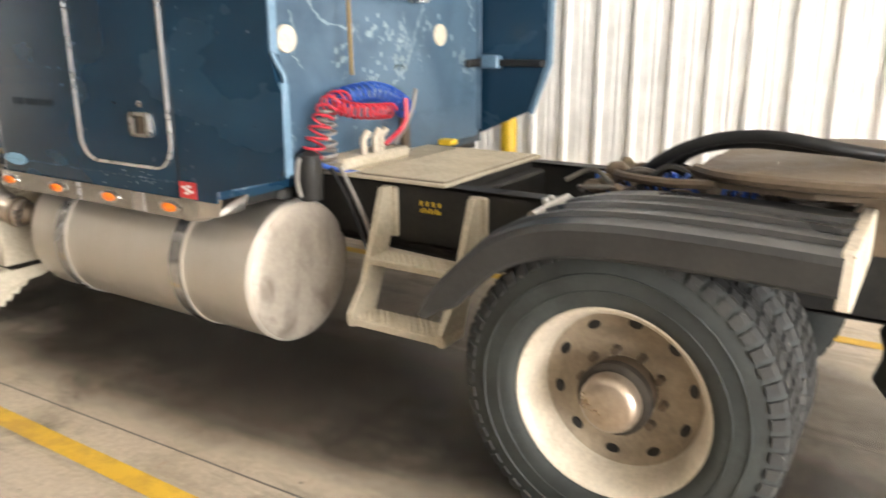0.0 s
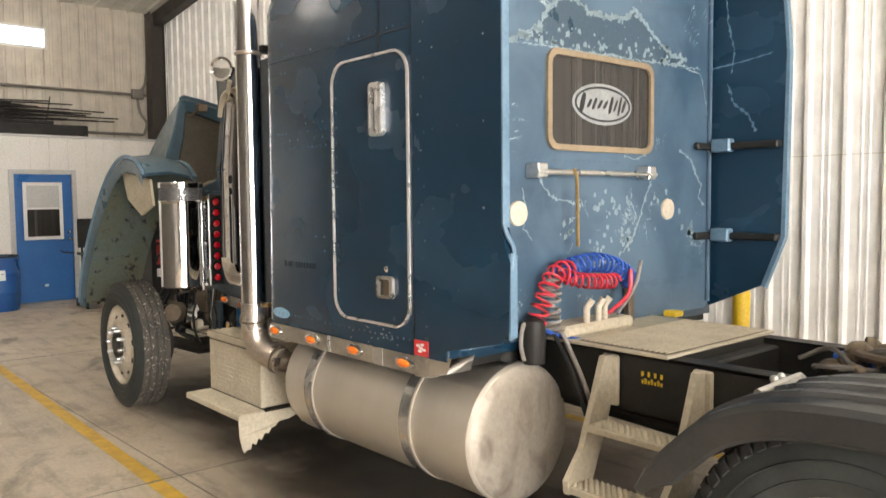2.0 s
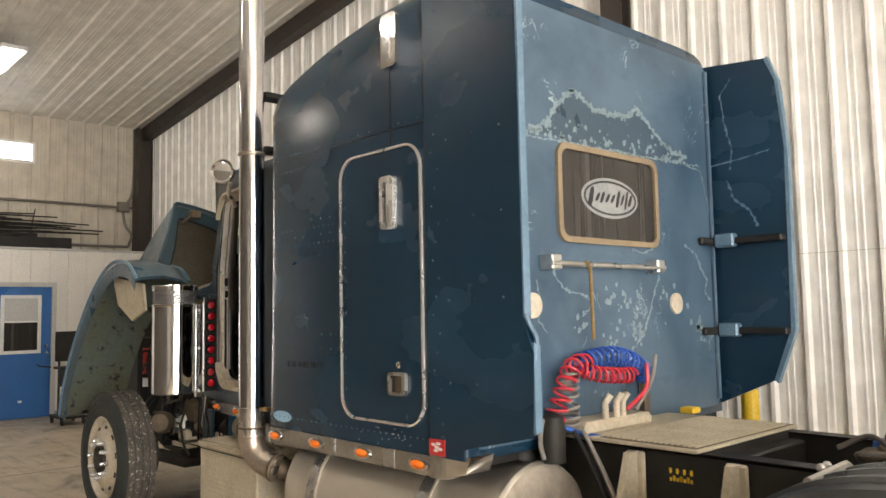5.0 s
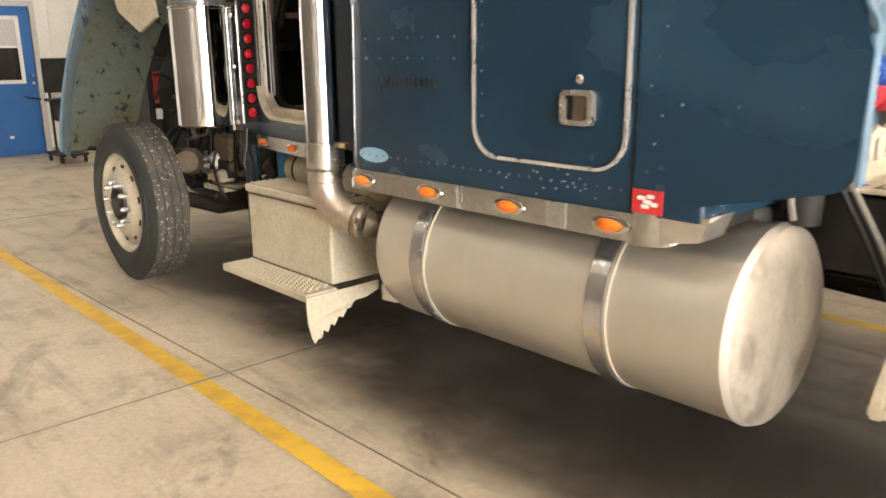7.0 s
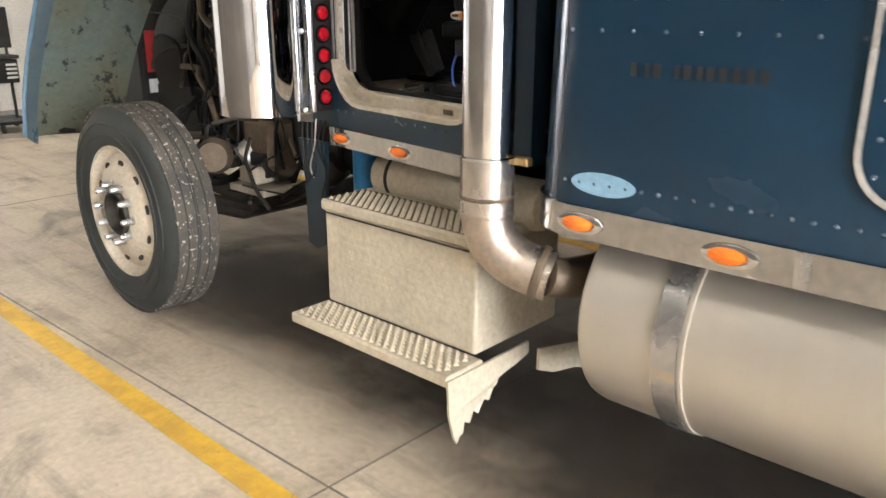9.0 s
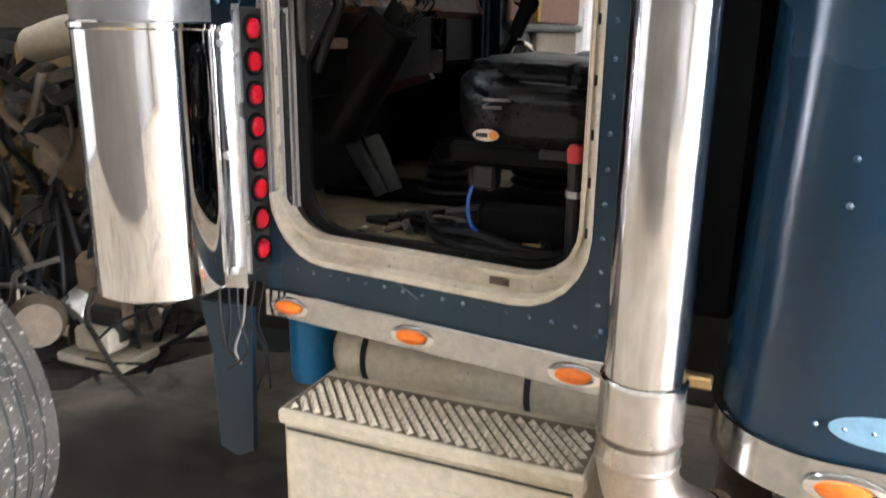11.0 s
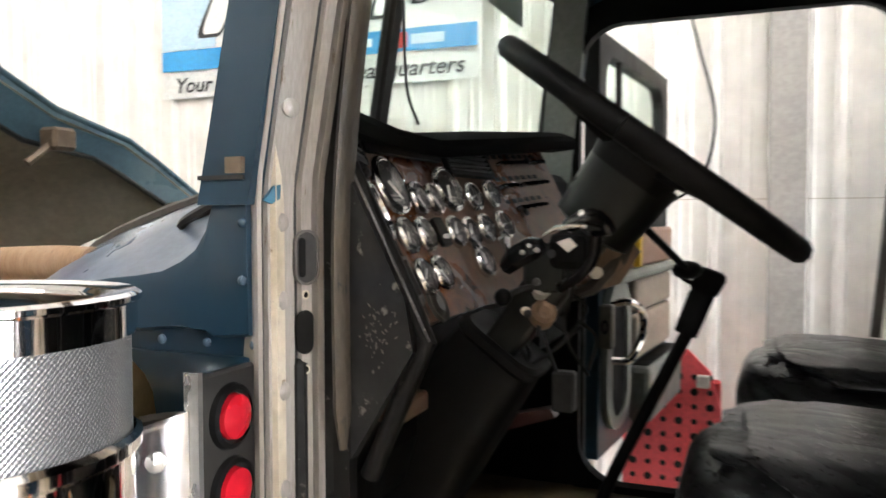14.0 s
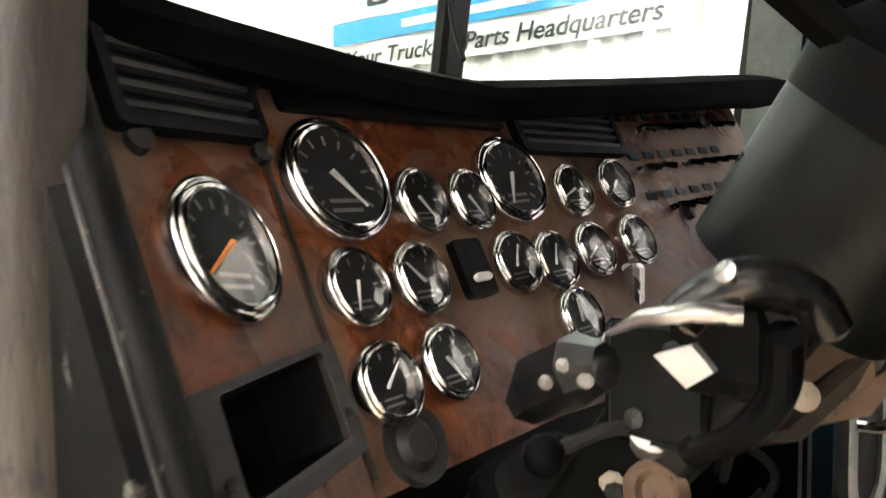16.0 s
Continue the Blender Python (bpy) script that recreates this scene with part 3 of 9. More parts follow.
def rings(bm, loops, cap=True, close=True):
    """Skins rings of points."""
    vs = [[bm.verts.new(p) for p in lp] for lp in loops]
    for a, b in zip(vs, vs[1:]):
        n = len(a)
        for i in range(n if close else n - 1):
            j = (i + 1) % n
            bm.faces.new((a[i], a[j], b[j], b[i]))
    if cap:
        bm.faces.new(vs[0][::-1])
        bm.faces.new(vs[-1])
    return bm


def basis(d):
    d = Vector(d).normalized()
    u = d.cross(Vector((0, 0, 1)))
    u = u.normalized() if u.length > 1e-4 else Vector((1, 0, 0))
    return d, u, d.cross(u).normalized()


def tube(points, r, n=10, bm=None, cap=True, flat=1.0):
    """A round tube along points; r a number or one for each point."""
    bm = bm or bmesh.new()
    pts = [Vector(p) for p in points]
    rr = r if isinstance(r, (list, tuple)) else [r] * len(pts)
    loops, u = [], None
    for i, p in enumerate(pts):
        d = (pts[min(i + 1, len(pts) - 1)] - pts[max(i - 1, 0)]).normalized()
        if u is None:
            u = basis(d)[1]
        u = (u - d * u.dot(d))
        u = u.normalized() if u.length > 1e-5 else basis(d)[1]
        w = d.cross(u)
        loops.append([p + (u * math.cos(2 * math.pi * k / n) + w * math.sin(2 * math.pi * k / n) * flat) * rr[i] for k in range(n)])
    return rings(bm, loops, cap)


def smooth_path(points, steps=6):
    """Catmull-Rom through points."""
    p = [Vector(q) for q in points]
    p = [2 * p[0] - p[1]] + p + [2 * p[-1] - p[-2]]
    out = []
    for i in range(1, len(p) - 2):
        for s in range(steps):
            t = s / steps
            out.append(0.5 * ((2 * p[i]) + (p[i + 1] - p[i - 1]) * t + (2 * p[i - 1] - 5 * p[i] + 4 * p[i + 1] - p[i + 2]) * t * t + (3 * p[i] - p[i - 1] - 3 * p[i + 1] + p[i + 2]) * t ** 3))
    out.append(p[-2])
    return out


def spin(profile, centre, axis, n=40, bm=None, cap=False):
    """Turns a profile of (along the axis, radius) about an axis."""
    bm = bm or bmesh.new()
    d, u, w = basis(axis)
    c = Vector(centre)
    loops = [[c + d * a + (u * math.cos(2 * math.pi * k / n) + w * math.sin(2 * math.pi * k / n)) * r for k in range(n)] for a, r in profile]
    return rings(bm, loops, cap)


def cyl(a, b, r, n=20, bm=None):
    return tube([a, b], r, n, bm)


def rrect(w, h, r, n=6):
    """Outline of a rounded rectangle about 0, 0."""
    out = []
    for cx, cy, a0 in ((w / 2 - r, h / 2 - r, 0), (-w / 2 + r, h / 2 - r, 90), (-w / 2 + r, -h / 2 + r, 180), (w / 2 - r, -h / 2 + r, 270)):
        for k in range(n + 1):
            a = radians(a0 + 90 * k / n)
            out.append((cx + r * math.cos(a), cy + r * math.sin(a)))
    return out


def plate(outline, depth, place, bm=None):
    """Extrudes an outline of (u, v); place(u, v, d) gives the point."""
    bm = bm or bmesh.new()
    return rings(bm, [[place(u, v, 0) for u, v in outline], [place(u, v, depth) for u, v in outline]])


def xz(y, s=1):
    return lambda u, v, d: Vector((u, y + s * d, v))


def yz(x, s=1):
    return lambda u, v, d: Vector((x + s * d, u, v))


def holed(outer, inner, depth, place, bm=None):
    """A plate with one hole; both outlines go the same way round with the same count."""
    bm = bm or bmesh.new()
    a = [[bm.verts.new(place(u, v, d)) for u, v in o] for o in (outer, inner) for d in (0, depth)]
    n = len(outer)
    for i in range(n):
        j = (i + 1) % n
        bm.faces.new((a[0][i], a[0][j], a[2][j], a[2][i]))
        bm.faces.new((a[1][j], a[1][i], a[3][i], a[3][j]))
        bm.faces.new((a[0][j], a[0][i], a[1][i], a[1][j]))
        bm.faces.new((a[2][i], a[2][j], a[3][j], a[3][i]))
    return bm


def shifted(o, du, dv):
    return [(u + du, v + dv) for u, v in o]


def square_match(w, h, n=6, r=0.004):
    return rrect(w, h, r, n)


def ball(c, r, bm=None, u=10, v=6, squash=(1, 1, 1)):
    bm = bm or bmesh.new()
    q = bmesh.ops.create_uvsphere(bm, u_segments=u, v_segments=v, radius=r)
    bmesh.ops.scale(bm, verts=q["verts"], vec=squash)
    bmesh.ops.translate(bm, verts=q["verts"], vec=c)
    return bm


def domes(points, r, normal, bm=None, n=6):
    """Low rivet heads."""
    bm = bm or bmesh.new()
    d, u, w = basis(normal)
    for p in points:
        p = Vector(p)
        base = [bm.verts.new(p + (u * math.cos(2 * math.pi * k / n) + w * math.sin(2 * math.pi * k / n)) * r) for k in range(n)]
        top = bm.verts.new(p + d * r * 0.7)
        for k in range(n):
            bm.faces.new((base[k], base[(k + 1) % n], top))
    return bm


def lettering(name, body, size, m, material, parent=None, extrude=0.001, align="LEFT", width=None, shear=0.0):
    c = bpy.data.curves.new(name, "FONT")
    c.body, c.size, c.extrude, c.align_x, c.shear = body, size, extrude, align, shear
    c.offset = size * 0.012
    ob = new(name, c)
    dg = bpy.context.evaluated_depsgraph_get()
    me = bpy.data.meshes.new_from_object(ob.evaluated_get(dg))
    bpy.data.objects.remove(ob)
    me.materials.clear()
    me.materials.append(material)
    if width:
        xs = [v.co.x for v in me.vertices]
        f = width / (max(xs) - min(xs))
        me.transform(Matrix.Diagonal((f, 1, 1, 1)))
    ob = new(name, me)
    ob.matrix_basis = m
    return under(ob, parent)


# ---- the hall ----
def corrugated(length, step, height, rib, base, top):
    """Profile (u, d) of ribbed sheet along u."""
    out, u = [], 0.0
    while u < length - 1e-6:
        for du, d in ((0, 0), (step * base, 0), (step * (base + 0.07), rib), (step * (base + 0.07 + top), rib), (step * (base + 0.14 + top), 0)):
            if u + du <= length:
                out.append((u + du, d))
        for f in (0.36, 0.62):
            w = u + step * (base + 0.14 + top) + (step * (1 - base - 0.14 - top)) * f
            if w < length:
                out += [(w - 0.012, 0), (w - 0.006, rib * 0.14), (w + 0.006, rib * 0.14), (w + 0.012, 0)]
        u += step
    out.append((length, 0))
    return out


def ribbed_wall(name, material, label, place, length, z0, z1, step=0.275, rib=0.032, base=0.06, top=0.1):
    bm = bmesh.new()
    pr = corrugated(length, step, 0, rib, base, top)
    lo = [bm.verts.new(place(u, d, z0)) for u, d in pr]
    hi = [bm.verts.new(place(u, d, z1(u) if callable(z1) else z1)) for u, d in pr]
    for i in range(len(pr) - 1):
        bm.faces.new((lo[i], lo[i + 1], hi[i + 1], hi[i]))
    back = [bm.verts.new(place(u, -0.1, z)) for u, z in ((0, z0), (length, z0), (length, z1(length) if callable(z1) else z1), (0, z1(0) if callable(z1) else z1))]
    bm.faces.new(back)
    ob = part(name, bm, material)
    return tagged(ob, label, "wall", kind="structure")


bm = B((X0 - 0.3, X1 + 0.3, Y0 - 0.3, Y1 + 0.3, -0.2, 0.0))
floor = tagged(part("floor", bm, CONCRETE), "stained tan concrete shop floor with oil spots", "floor", kind="structure")
# saw-cut joints as narrow grooves of dark filler
for jb in ((X0, X1, -1.9, -1.89), (-4.658, -4.654, Y0, Y1), (0.1, 0.108, Y0, Y1), (-9.4, -9.392, Y0, Y1), (4.9, 4.908, Y0, Y1)):
    tagged(part("floor_joint", B((*jb, -0.004, 0.003)), CONDUIT), "dark joint cut in the concrete floor", "floor joint", "floor joints", "structure")


def floor_strip(label, pts, width, material):
    bm = bmesh.new()
    a, b = Vector((*pts[0], 0.004)), Vector((*pts[1], 0.004))
    d = (b - a).normalized()
    s = Vector((-d.y, d.x, 0)) * width / 2
    n = 60
    rows = []
    for i in range(n + 1):
        p = a.lerp(b, i / n)
        j = [0.006 * noise.noise(Vector((i * 0.9, k * 7.3, 2.0))) for k in (0, 1)]
        rows.append([bm.verts.new(p + s * (1 + j[0] / width)), bm.verts.new(p - s * (1 + j[1] / width))])
    for r0, r1 in zip(rows, rows[1:]):
        bm.faces.new((r0[0], r0[1], r1[1], r1[0]))
    return tagged(part("floor_line", bm, material), label, "floor line", "painted floor lines", "structure")


floor_strip("worn yellow lane line painted on the concrete", ((-14.6, 1.66), (-4.66, 1.635)), 0.1, LINE)
floor_strip("worn yellow lane line painted on the concrete", ((-4.635, 1.632), (8.5, 1.55)), 0.1, LINE)
floor_strip("yellow lane line painted beyond the truck", ((-14.0, 4.6), (8.0, 4.66)), 0.1, LINE)

joint_run = bmesh.new()
rings(joint_run, [[(x, 1.79 + 0.03 * (x + 4.67) + y, z) for y, z in ((-0.0035, -0.004), (0.0035, -0.004), (0.0035, 0.003), (-0.0035, 0.003))] for x in (X0, X1)])
tagged(part("floor_joint", joint_run, CONDUIT), "dark joint cut in the concrete floor", "floor joint", "floor joints", "structure")

# Large sheets follow the truck's footprint and paint its ground shade over the oil.
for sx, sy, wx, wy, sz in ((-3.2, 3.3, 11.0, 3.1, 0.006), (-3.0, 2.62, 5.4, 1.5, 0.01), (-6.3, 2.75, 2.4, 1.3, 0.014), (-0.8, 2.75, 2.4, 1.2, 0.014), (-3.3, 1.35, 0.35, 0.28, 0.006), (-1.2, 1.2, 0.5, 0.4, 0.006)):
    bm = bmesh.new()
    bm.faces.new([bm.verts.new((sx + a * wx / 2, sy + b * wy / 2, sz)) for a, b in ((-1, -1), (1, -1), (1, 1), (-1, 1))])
    tagged(part("oil_and_shade", bm, OILSHADE), "dark ragged oil stain, the large ones with the truck's ground shade", "oil stain", "oil stains", "structure")

ribbed_wall("wall_north", WALLSTEEL, "off-white ribbed steel wall sheeting behind the truck", lambda u, d, z: (X0 + u, Y1 - d, z), X1 - X0, 0, lambda u: roof(X0 + u))
ribbed_wall("wall_west", TANWALL, "beige ribbed steel end wall above the office", lambda u, d, z: (X0 + d, Y0 + u, z), Y1 - Y0, 2.83, roof(X0), 0.3, 0.025)
# South wall is out of view, toned dark so the chrome mirrors less pale sheeting.
ribbed_wall("wall_south", BROWNWALL, "beige ribbed steel wall sheeting", lambda u, d, z: (X0 + u, Y0 + d, z), X1 - X0, 0, lambda u: roof(X0 + u))
# Added dark panel, out of view: it darkens what the chrome reflects.
tagged(part("reflection_panel", B((X0 + 0.1, -2.5, -3.72, -3.6, 0, 4.2)), DARKPANEL), "unseen dark panel added so the chrome reflects a dark band", "wall", kind="structure")
for ya, yb, za in ((Y0, BAY[0], 0), (BAY[1], Y1, 0), (BAY[0], BAY[1], BAY[2])):
    ribbed_wall("wall_east", WALLSTEEL, "off-white ribbed steel end wall round the bay door", lambda u, d, z, ya=ya: (X1 - d, ya + u, z), yb - ya, za, roof(X1), 0.3)
tagged(part("backdrop", B((X1 + 1.4, X1 + 1.45, BAY[0] - 2.5, BAY[1] + 2.5, -0.2, BAY[2] + 1.5)), DAYGLOW), "bright overcast daylight outside the open bay door", "backdrop", kind="structure")

# the lower office front with its door, and a deck above it
OX = -14.5
DY0, DY1, DZ = 3.02, 3.93, 2.2
for y0, y1, z0, z1 in ((Y0, DY0, 0, 2.83), (DY1, Y1, 0, 2.83), (DY0, DY1, DZ, 2.83)):
    bm = B((X0 + 0.1, OX, y0, y1, z0, z1))
    y = math.ceil(y0 / 0.3) * 0.3
    while y < y1 - 0.03:
        q = bmesh.ops.create_cube(bm, size=1)
        bmesh.ops.scale(bm, verts=q["verts"], vec=(0.014, 0.022, z1 - z0))
        bmesh.ops.translate(bm, verts=q["verts"], vec=(OX + 0.005, y, (z0 + z1) / 2))
        y += 0.3
    tagged(part("wall_office", bm, WHITEWALL), "white panelled office front under the storage deck", "wall", kind="structure")
tagged(part("trim", B((X0 + 0.1, OX + 0.03, Y0, Y1, 2.834, 2.87)), FRAMEWHITE), "pale edge trim on top of the office front", "trim", kind="structure")
tagged(part("baseboard", B((OX + 0.002, OX + 0.016, Y0, DY0 - 0.08, 0, 0.09), (OX + 0.002, OX + 0.016, DY1 + 0.08, Y1 - 0.05, 0, 0.09)), GREYCOL), "grey base strip along the office front", "baseboard", kind="structure")

door = tagged(part("door_1", B((OX - 0.05, OX - 0.005, DY0, DY1, 0.01, DZ), bevel=0.004), DOORBLUE), "closed blue steel office door with a half window", "door", kind="structure")
fr = bmesh.new()
for b in ((OX - 0.04, OX + 0.03, DY0 - 0.075, DY0, 0, DZ + 0.075), (OX - 0.04, OX + 0.03, DY1, DY1 + 0.075, 0, DZ + 0.075), (OX - 0.04, OX + 0.03, DY0, DY1, DZ, DZ + 0.075)):
    q = bmesh.ops.create_cube(fr, size=1)
    bmesh.ops.scale(fr, verts=q["verts"], vec=(b[1] - b[0], b[3] - b[2], b[5] - b[4]))
    bmesh.ops.translate(fr, verts=q["verts"], vec=((b[0] + b[1]) / 2, (b[2] + b[3]) / 2, (b[4] + b[5]) / 2))
part("door_frame", fr, FRAMEWHITE, door, "grey-white steel door frame")
WY0, WY1, WZ0, WZ1 = 3.15, 3.77, 1.08, 2.06
part("window_frame", holed(shifted(square_match(WY1 - WY0, WZ1 - WZ0), (WY0 + WY1) / 2, (WZ0 + WZ1) / 2), shifted(square_match(WY1 - WY0 - 0.11, WZ1 - WZ0 - 0.11), (WY0 + WY1) / 2, (WZ0 + WZ1) / 2), 0.02, yz(OX - 0.004)), WHITEP, door, "white window frame")
part("window_rail", B((OX - 0.004, OX + 0.014, WY0 + 0.05, WY1 - 0.05, 1.6, 1.63)), WHITEP, door)
part("upper_blind", B((OX - 0.003, OX + 0.006, WY0 + 0.055, WY1 - 0.055, 1.63, WZ1 - 0.055)), FRAMEWHITE, door, "pale curtain behind the upper pane")
part("lower_pane", B((OX - 0.003, OX + 0.006, WY0 + 0.055, WY1 - 0.055, WZ0 + 0.055, 1.6)), DARKGLASS, door, "dark lower window pane")
part("door_knob", ball((OX + 0.04, 3.86, 1.08), 0.03), CHROME, door)
part("deadbolt", spin([(0, 0.026), (0.02, 0.024), (0.024, 0.0)], (OX - 0.004, 3.86, 1.2), (1, 0, 0), 14), CHROME, door)
part("kick_label", B((OX - 0.004, OX + 0.001, 3.44, 3.5, 0.27, 0.31)), WHITEP, door)

# ceiling
bm = bmesh.new()
prof = corrugated(Y1 - Y0, 0.3, 0, 0.03, 0.06, 0.1)
for xa, xb in ((X0, RIDGE), (RIDGE, X1)):
    a = [bm.verts.new((xa, Y0 + u, roof(xa) - d)) for u, d in prof]
    b = [bm.verts.new((xb, Y0 + u, roof(xb) - d)) for u, d in prof]
    for i in range(len(prof) - 1):
        bm.faces.new((a[i], a[i + 1], b[i + 1], b[i]))
    q = [bm.verts.new(p) for p in ((xa, Y0, roof(xa) + 0.12), (xb, Y0, roof(xb) + 0.12), (xb, Y1, roof(xb) + 0.12), (xa, Y1, roof(xa) + 0.12))]
    bm.faces.new(q)
tagged(part("ceiling", bm, CEILSTEEL), "white ribbed steel ceiling with a low slope", "ceiling", kind="structure")


def slope_beam(xa, xb, y0, y1, drop, h):
    bm = bmesh.new()
    return rings(bm, [[(x, y0, roof(x) - drop), (x, y1, roof(x) - drop), (x, y1, roof(x) - drop - h), (x, y0, roof(x) - drop - h)] for x in (xa, xb)])


for xa, xb in ((X0 + 0.03, RIDGE), (RIDGE, X1)):
    tagged(part("roof_beam", slope_beam(xa, xb, Y1 - 0.2, Y1 - 0.03, 0.03, 0.24), BEAM), "dark steel rafter along the top of the side wall", "beam", "roof steel", "structure")


def column(x, y, w, d, z1, material, label):
    bm = B((x - w / 2, x + w / 2, y - d, y - d + 0.012, 0, z1), (x - w / 2, x + w / 2, y - 0.012, y, 0, z1), (x - 0.006, x + 0.006, y - d + 0.012, y - 0.012, 0, z1))
    tagged(part("column", bm, material), label, "column", "columns", "structure")


column(-14.75, 5.74, 0.3, 0.3, roof(-14.75) - 0.05, BEAM, "dark steel column in the corner of the hall")
column(-4.03, 5.71, 0.22, 0.14, roof(-4.03) - 0.28, BEAM, "dark steel column against the ribbed wall")
tagged(part("wall_post", B((-4.765, -4.6, 5.64, 5.716, 0, 3.0), bevel=0.004), GREYCOL), "grey painted post against the ribbed wall", "column", "columns", "structure")
tagged(part("wall_seam", B((X0, -0.5, 5.713, 5.716, 2.02, 2.024)), TANWALL), "thin lap seam across the wall sheets", "wall seam", kind="structure")
# conduit and box on the end wall
for pts in ([(X0 + 0.07, 0.5, 3.72), (X0 + 0.07, 5.45, 3.72)], [(X0 + 0.07, 3.2, 2.98), (X0 + 0.07, 5.35, 2.98)], [(X0 + 0.07, 5.25, 3.72), (X0 + 0.07, 5.3, 3.4), (X0 + 0.07, 5.42, 3.2), (X0 + 0.07, 5.36, 2.98)], [(X0 + 0.07, 5.3, 3.75), (X0 + 0.07, 5.44, 4.1), (X0 + 0.07, 5.46, 5.2)]):
    tagged(part("conduit", tube(smooth_path(pts), 0.026, 8), CONDUIT, smooth=True), "grey conduit run on the end wall", "conduit", "conduits")
tagged(part("junction_box", B((X0 + 0.03, X0 + 0.14, 5.15, 5.36, 3.64, 3.82), bevel=0.012), CONDUIT), "grey electrical box on the end wall", "electrical box")

win = thing("window_1", "bright high window strip in the end wall", "window", kind="structure", at=(X0 + 0.04, 3.0, 4.5))
part("pane", B((X0 + 0.036, X0 + 0.044, 2.35, 3.68, 4.43, 4.72)), WINGLOW, win)
part("window_frame", holed(shifted(square_match(1.41, 0.37), 3.015, 4.575), shifted(square_match(1.33, 0.29), 3.015, 4.575), 0.03, yz(X0 + 0.034)), WHITEP, win)


def ceiling_lamp(x, y):
    """A fluorescent strip fixture under the ceiling."""
    ob = thing("ceiling_lamp", "white fluorescent strip fixture under the ribbed ceiling", "ceiling lamp", "ceiling lamps", at=(0, 0, 0))
    part("housing", B((-0.62, 0.62, -0.17, 0.17, -0.06, 0.0), bevel=0.01), WHITEP, ob)
    for k in (-0.09, 0.0, 0.09):
        part("tube", cyl((-0.58, k, -0.085), (0.58, k, -0.085), 0.018, 8), LAMPGLOW, ob, "glowing tube")
    for k in (-0.5, 0.5):
        part("hanger", cyl((k, 0, 0), (k, 0, 0.14), 0.006, 6), ALU, ob)
    ob.location = (x, y, roof(x) - 0.13)
    return ob


first = ceiling_lamp(*LAMPS[0])
for lx, ly in LAMPS[1:]:
    copy_thing(first, pose(lx, ly, roof(lx) - 0.13))

# ---- banner on the side wall ----
ban = thing("banner", "white and blue printed vinyl banner on the ribbed wall", "banner", at=(-7.3, 5.7, 2.7))
BX0, BX1 = -8.34, -6.2
bm = bmesh.new()
cols = 24
grid = [[bm.verts.new((BX0 + (BX1 - BX0) * i / cols, 5.7 + 0.006 * math.sin(i * 0.9) + 0.004 * math.sin(j * 2.1), 2.69 + 0.82 * j / 6)) for i in range(cols + 1)] for j in range(7)]
for j in range(6):
    for i in range(cols):
        bm.faces.new((grid[j][i], grid[j][i + 1], grid[j + 1][i + 1], grid[j + 1][i]))
r = bmesh.ops.extrude_face_region(bm, geom=bm.faces[:])
bmesh.ops.translate(bm, verts=[v for v in r["geom"] if isinstance(v, bmesh.types.BMVert)], vec=(0, 0.004, 0))
part("sheet", bm, BANNERWHITE, ban)
part("blue_band", B((BX0 + 0.01, BX1 - 0.01, 5.684, 5.688, 2.86, 2.985)), BANNERBLUE, ban, "blue printed band")
part("sky_print", B((BX0 + 0.01, BX0 + 0.42, 5.684, 5.688, 2.99, 3.48)), PRINTPALE, ban, "pale blue picture print")
lettering("slogan", "Your Trucks & Parts Headquarters", 0.13, pose(BX0 + 0.1, 5.686, 2.725, 90), INK, ban, 0.001, width=1.94, shear=0.25)
part("web_address_bar", B((BX0 + 0.55, BX0 + 1.5, 5.681, 5.683, 2.9, 2.945)), WHITEP, ban, "pale bar of small print")
part("badge", B((BX1 - 0.55, BX1 - 0.42, 5.681, 5.683, 2.88, 2.965)), RED, ban)
part("badge_bar", B((BX1 - 0.4, BX1 - 0.2, 5.681, 5.683, 2.895, 2.95)), PRINTPALE, ban)
for k, (u, w) in enumerate(((0.45, 0.26), (0.78, 0.13), (0.95, 0.13), (1.12, 0.15), (1.3, 0.12), (1.46, 0.1), (1.62, 0.22), (1.86, 0.14))):
    h = 0.3 if k in (0, 6) else 0.17
    for grow, y, mt, lab in ((1.0, 5.6815, INK, "dark outline of a brush shape"), (0.72, 5.679, BANNERWHITE, "white slanted brush shape")):
        ring = [(BX0 + u + a * w * 0.5 * grow + b * 0.16 * grow, 3.2 + b * h * (0.5 + 0.5 * grow)) for a, b in rrect(1.6, 1.0, 0.3, 4)]
        part("script_mark", plate(ring, 0.002, xz(y)), mt, ban, lab)

# ---- things at the end of the hall ----
barrel = thing("barrel", "blue plastic drum standing by the office door", "barrel", at=(-13.9, 2.62, 0))
part("body", spin([(0, 0.27), (0.02, 0.285), (0.28, 0.295), (0.3, 0.305), (0.32, 0.295), (0.58, 0.295), (0.6, 0.305), (0.62, 0.295), (0.84, 0.285), (0.86, 0.27)], (-13.9, 2.62, 0.002), (0, 0, 1), 32, cap=True), BLUEBIN, barrel, smooth=True)
part("rim", spin([(0.85, 0.29), (0.88, 0.29), (0.88, 0.262), (0.85, 0.262)], (-13.9, 2.62, 0.002), (0, 0, 1), 32), BLACK, barrel, smooth=True)
part("label_sheet", B((-13.63, -13.598, 2.52, 2.66, 0.5, 0.66)), WHITEP, barrel, "white label")

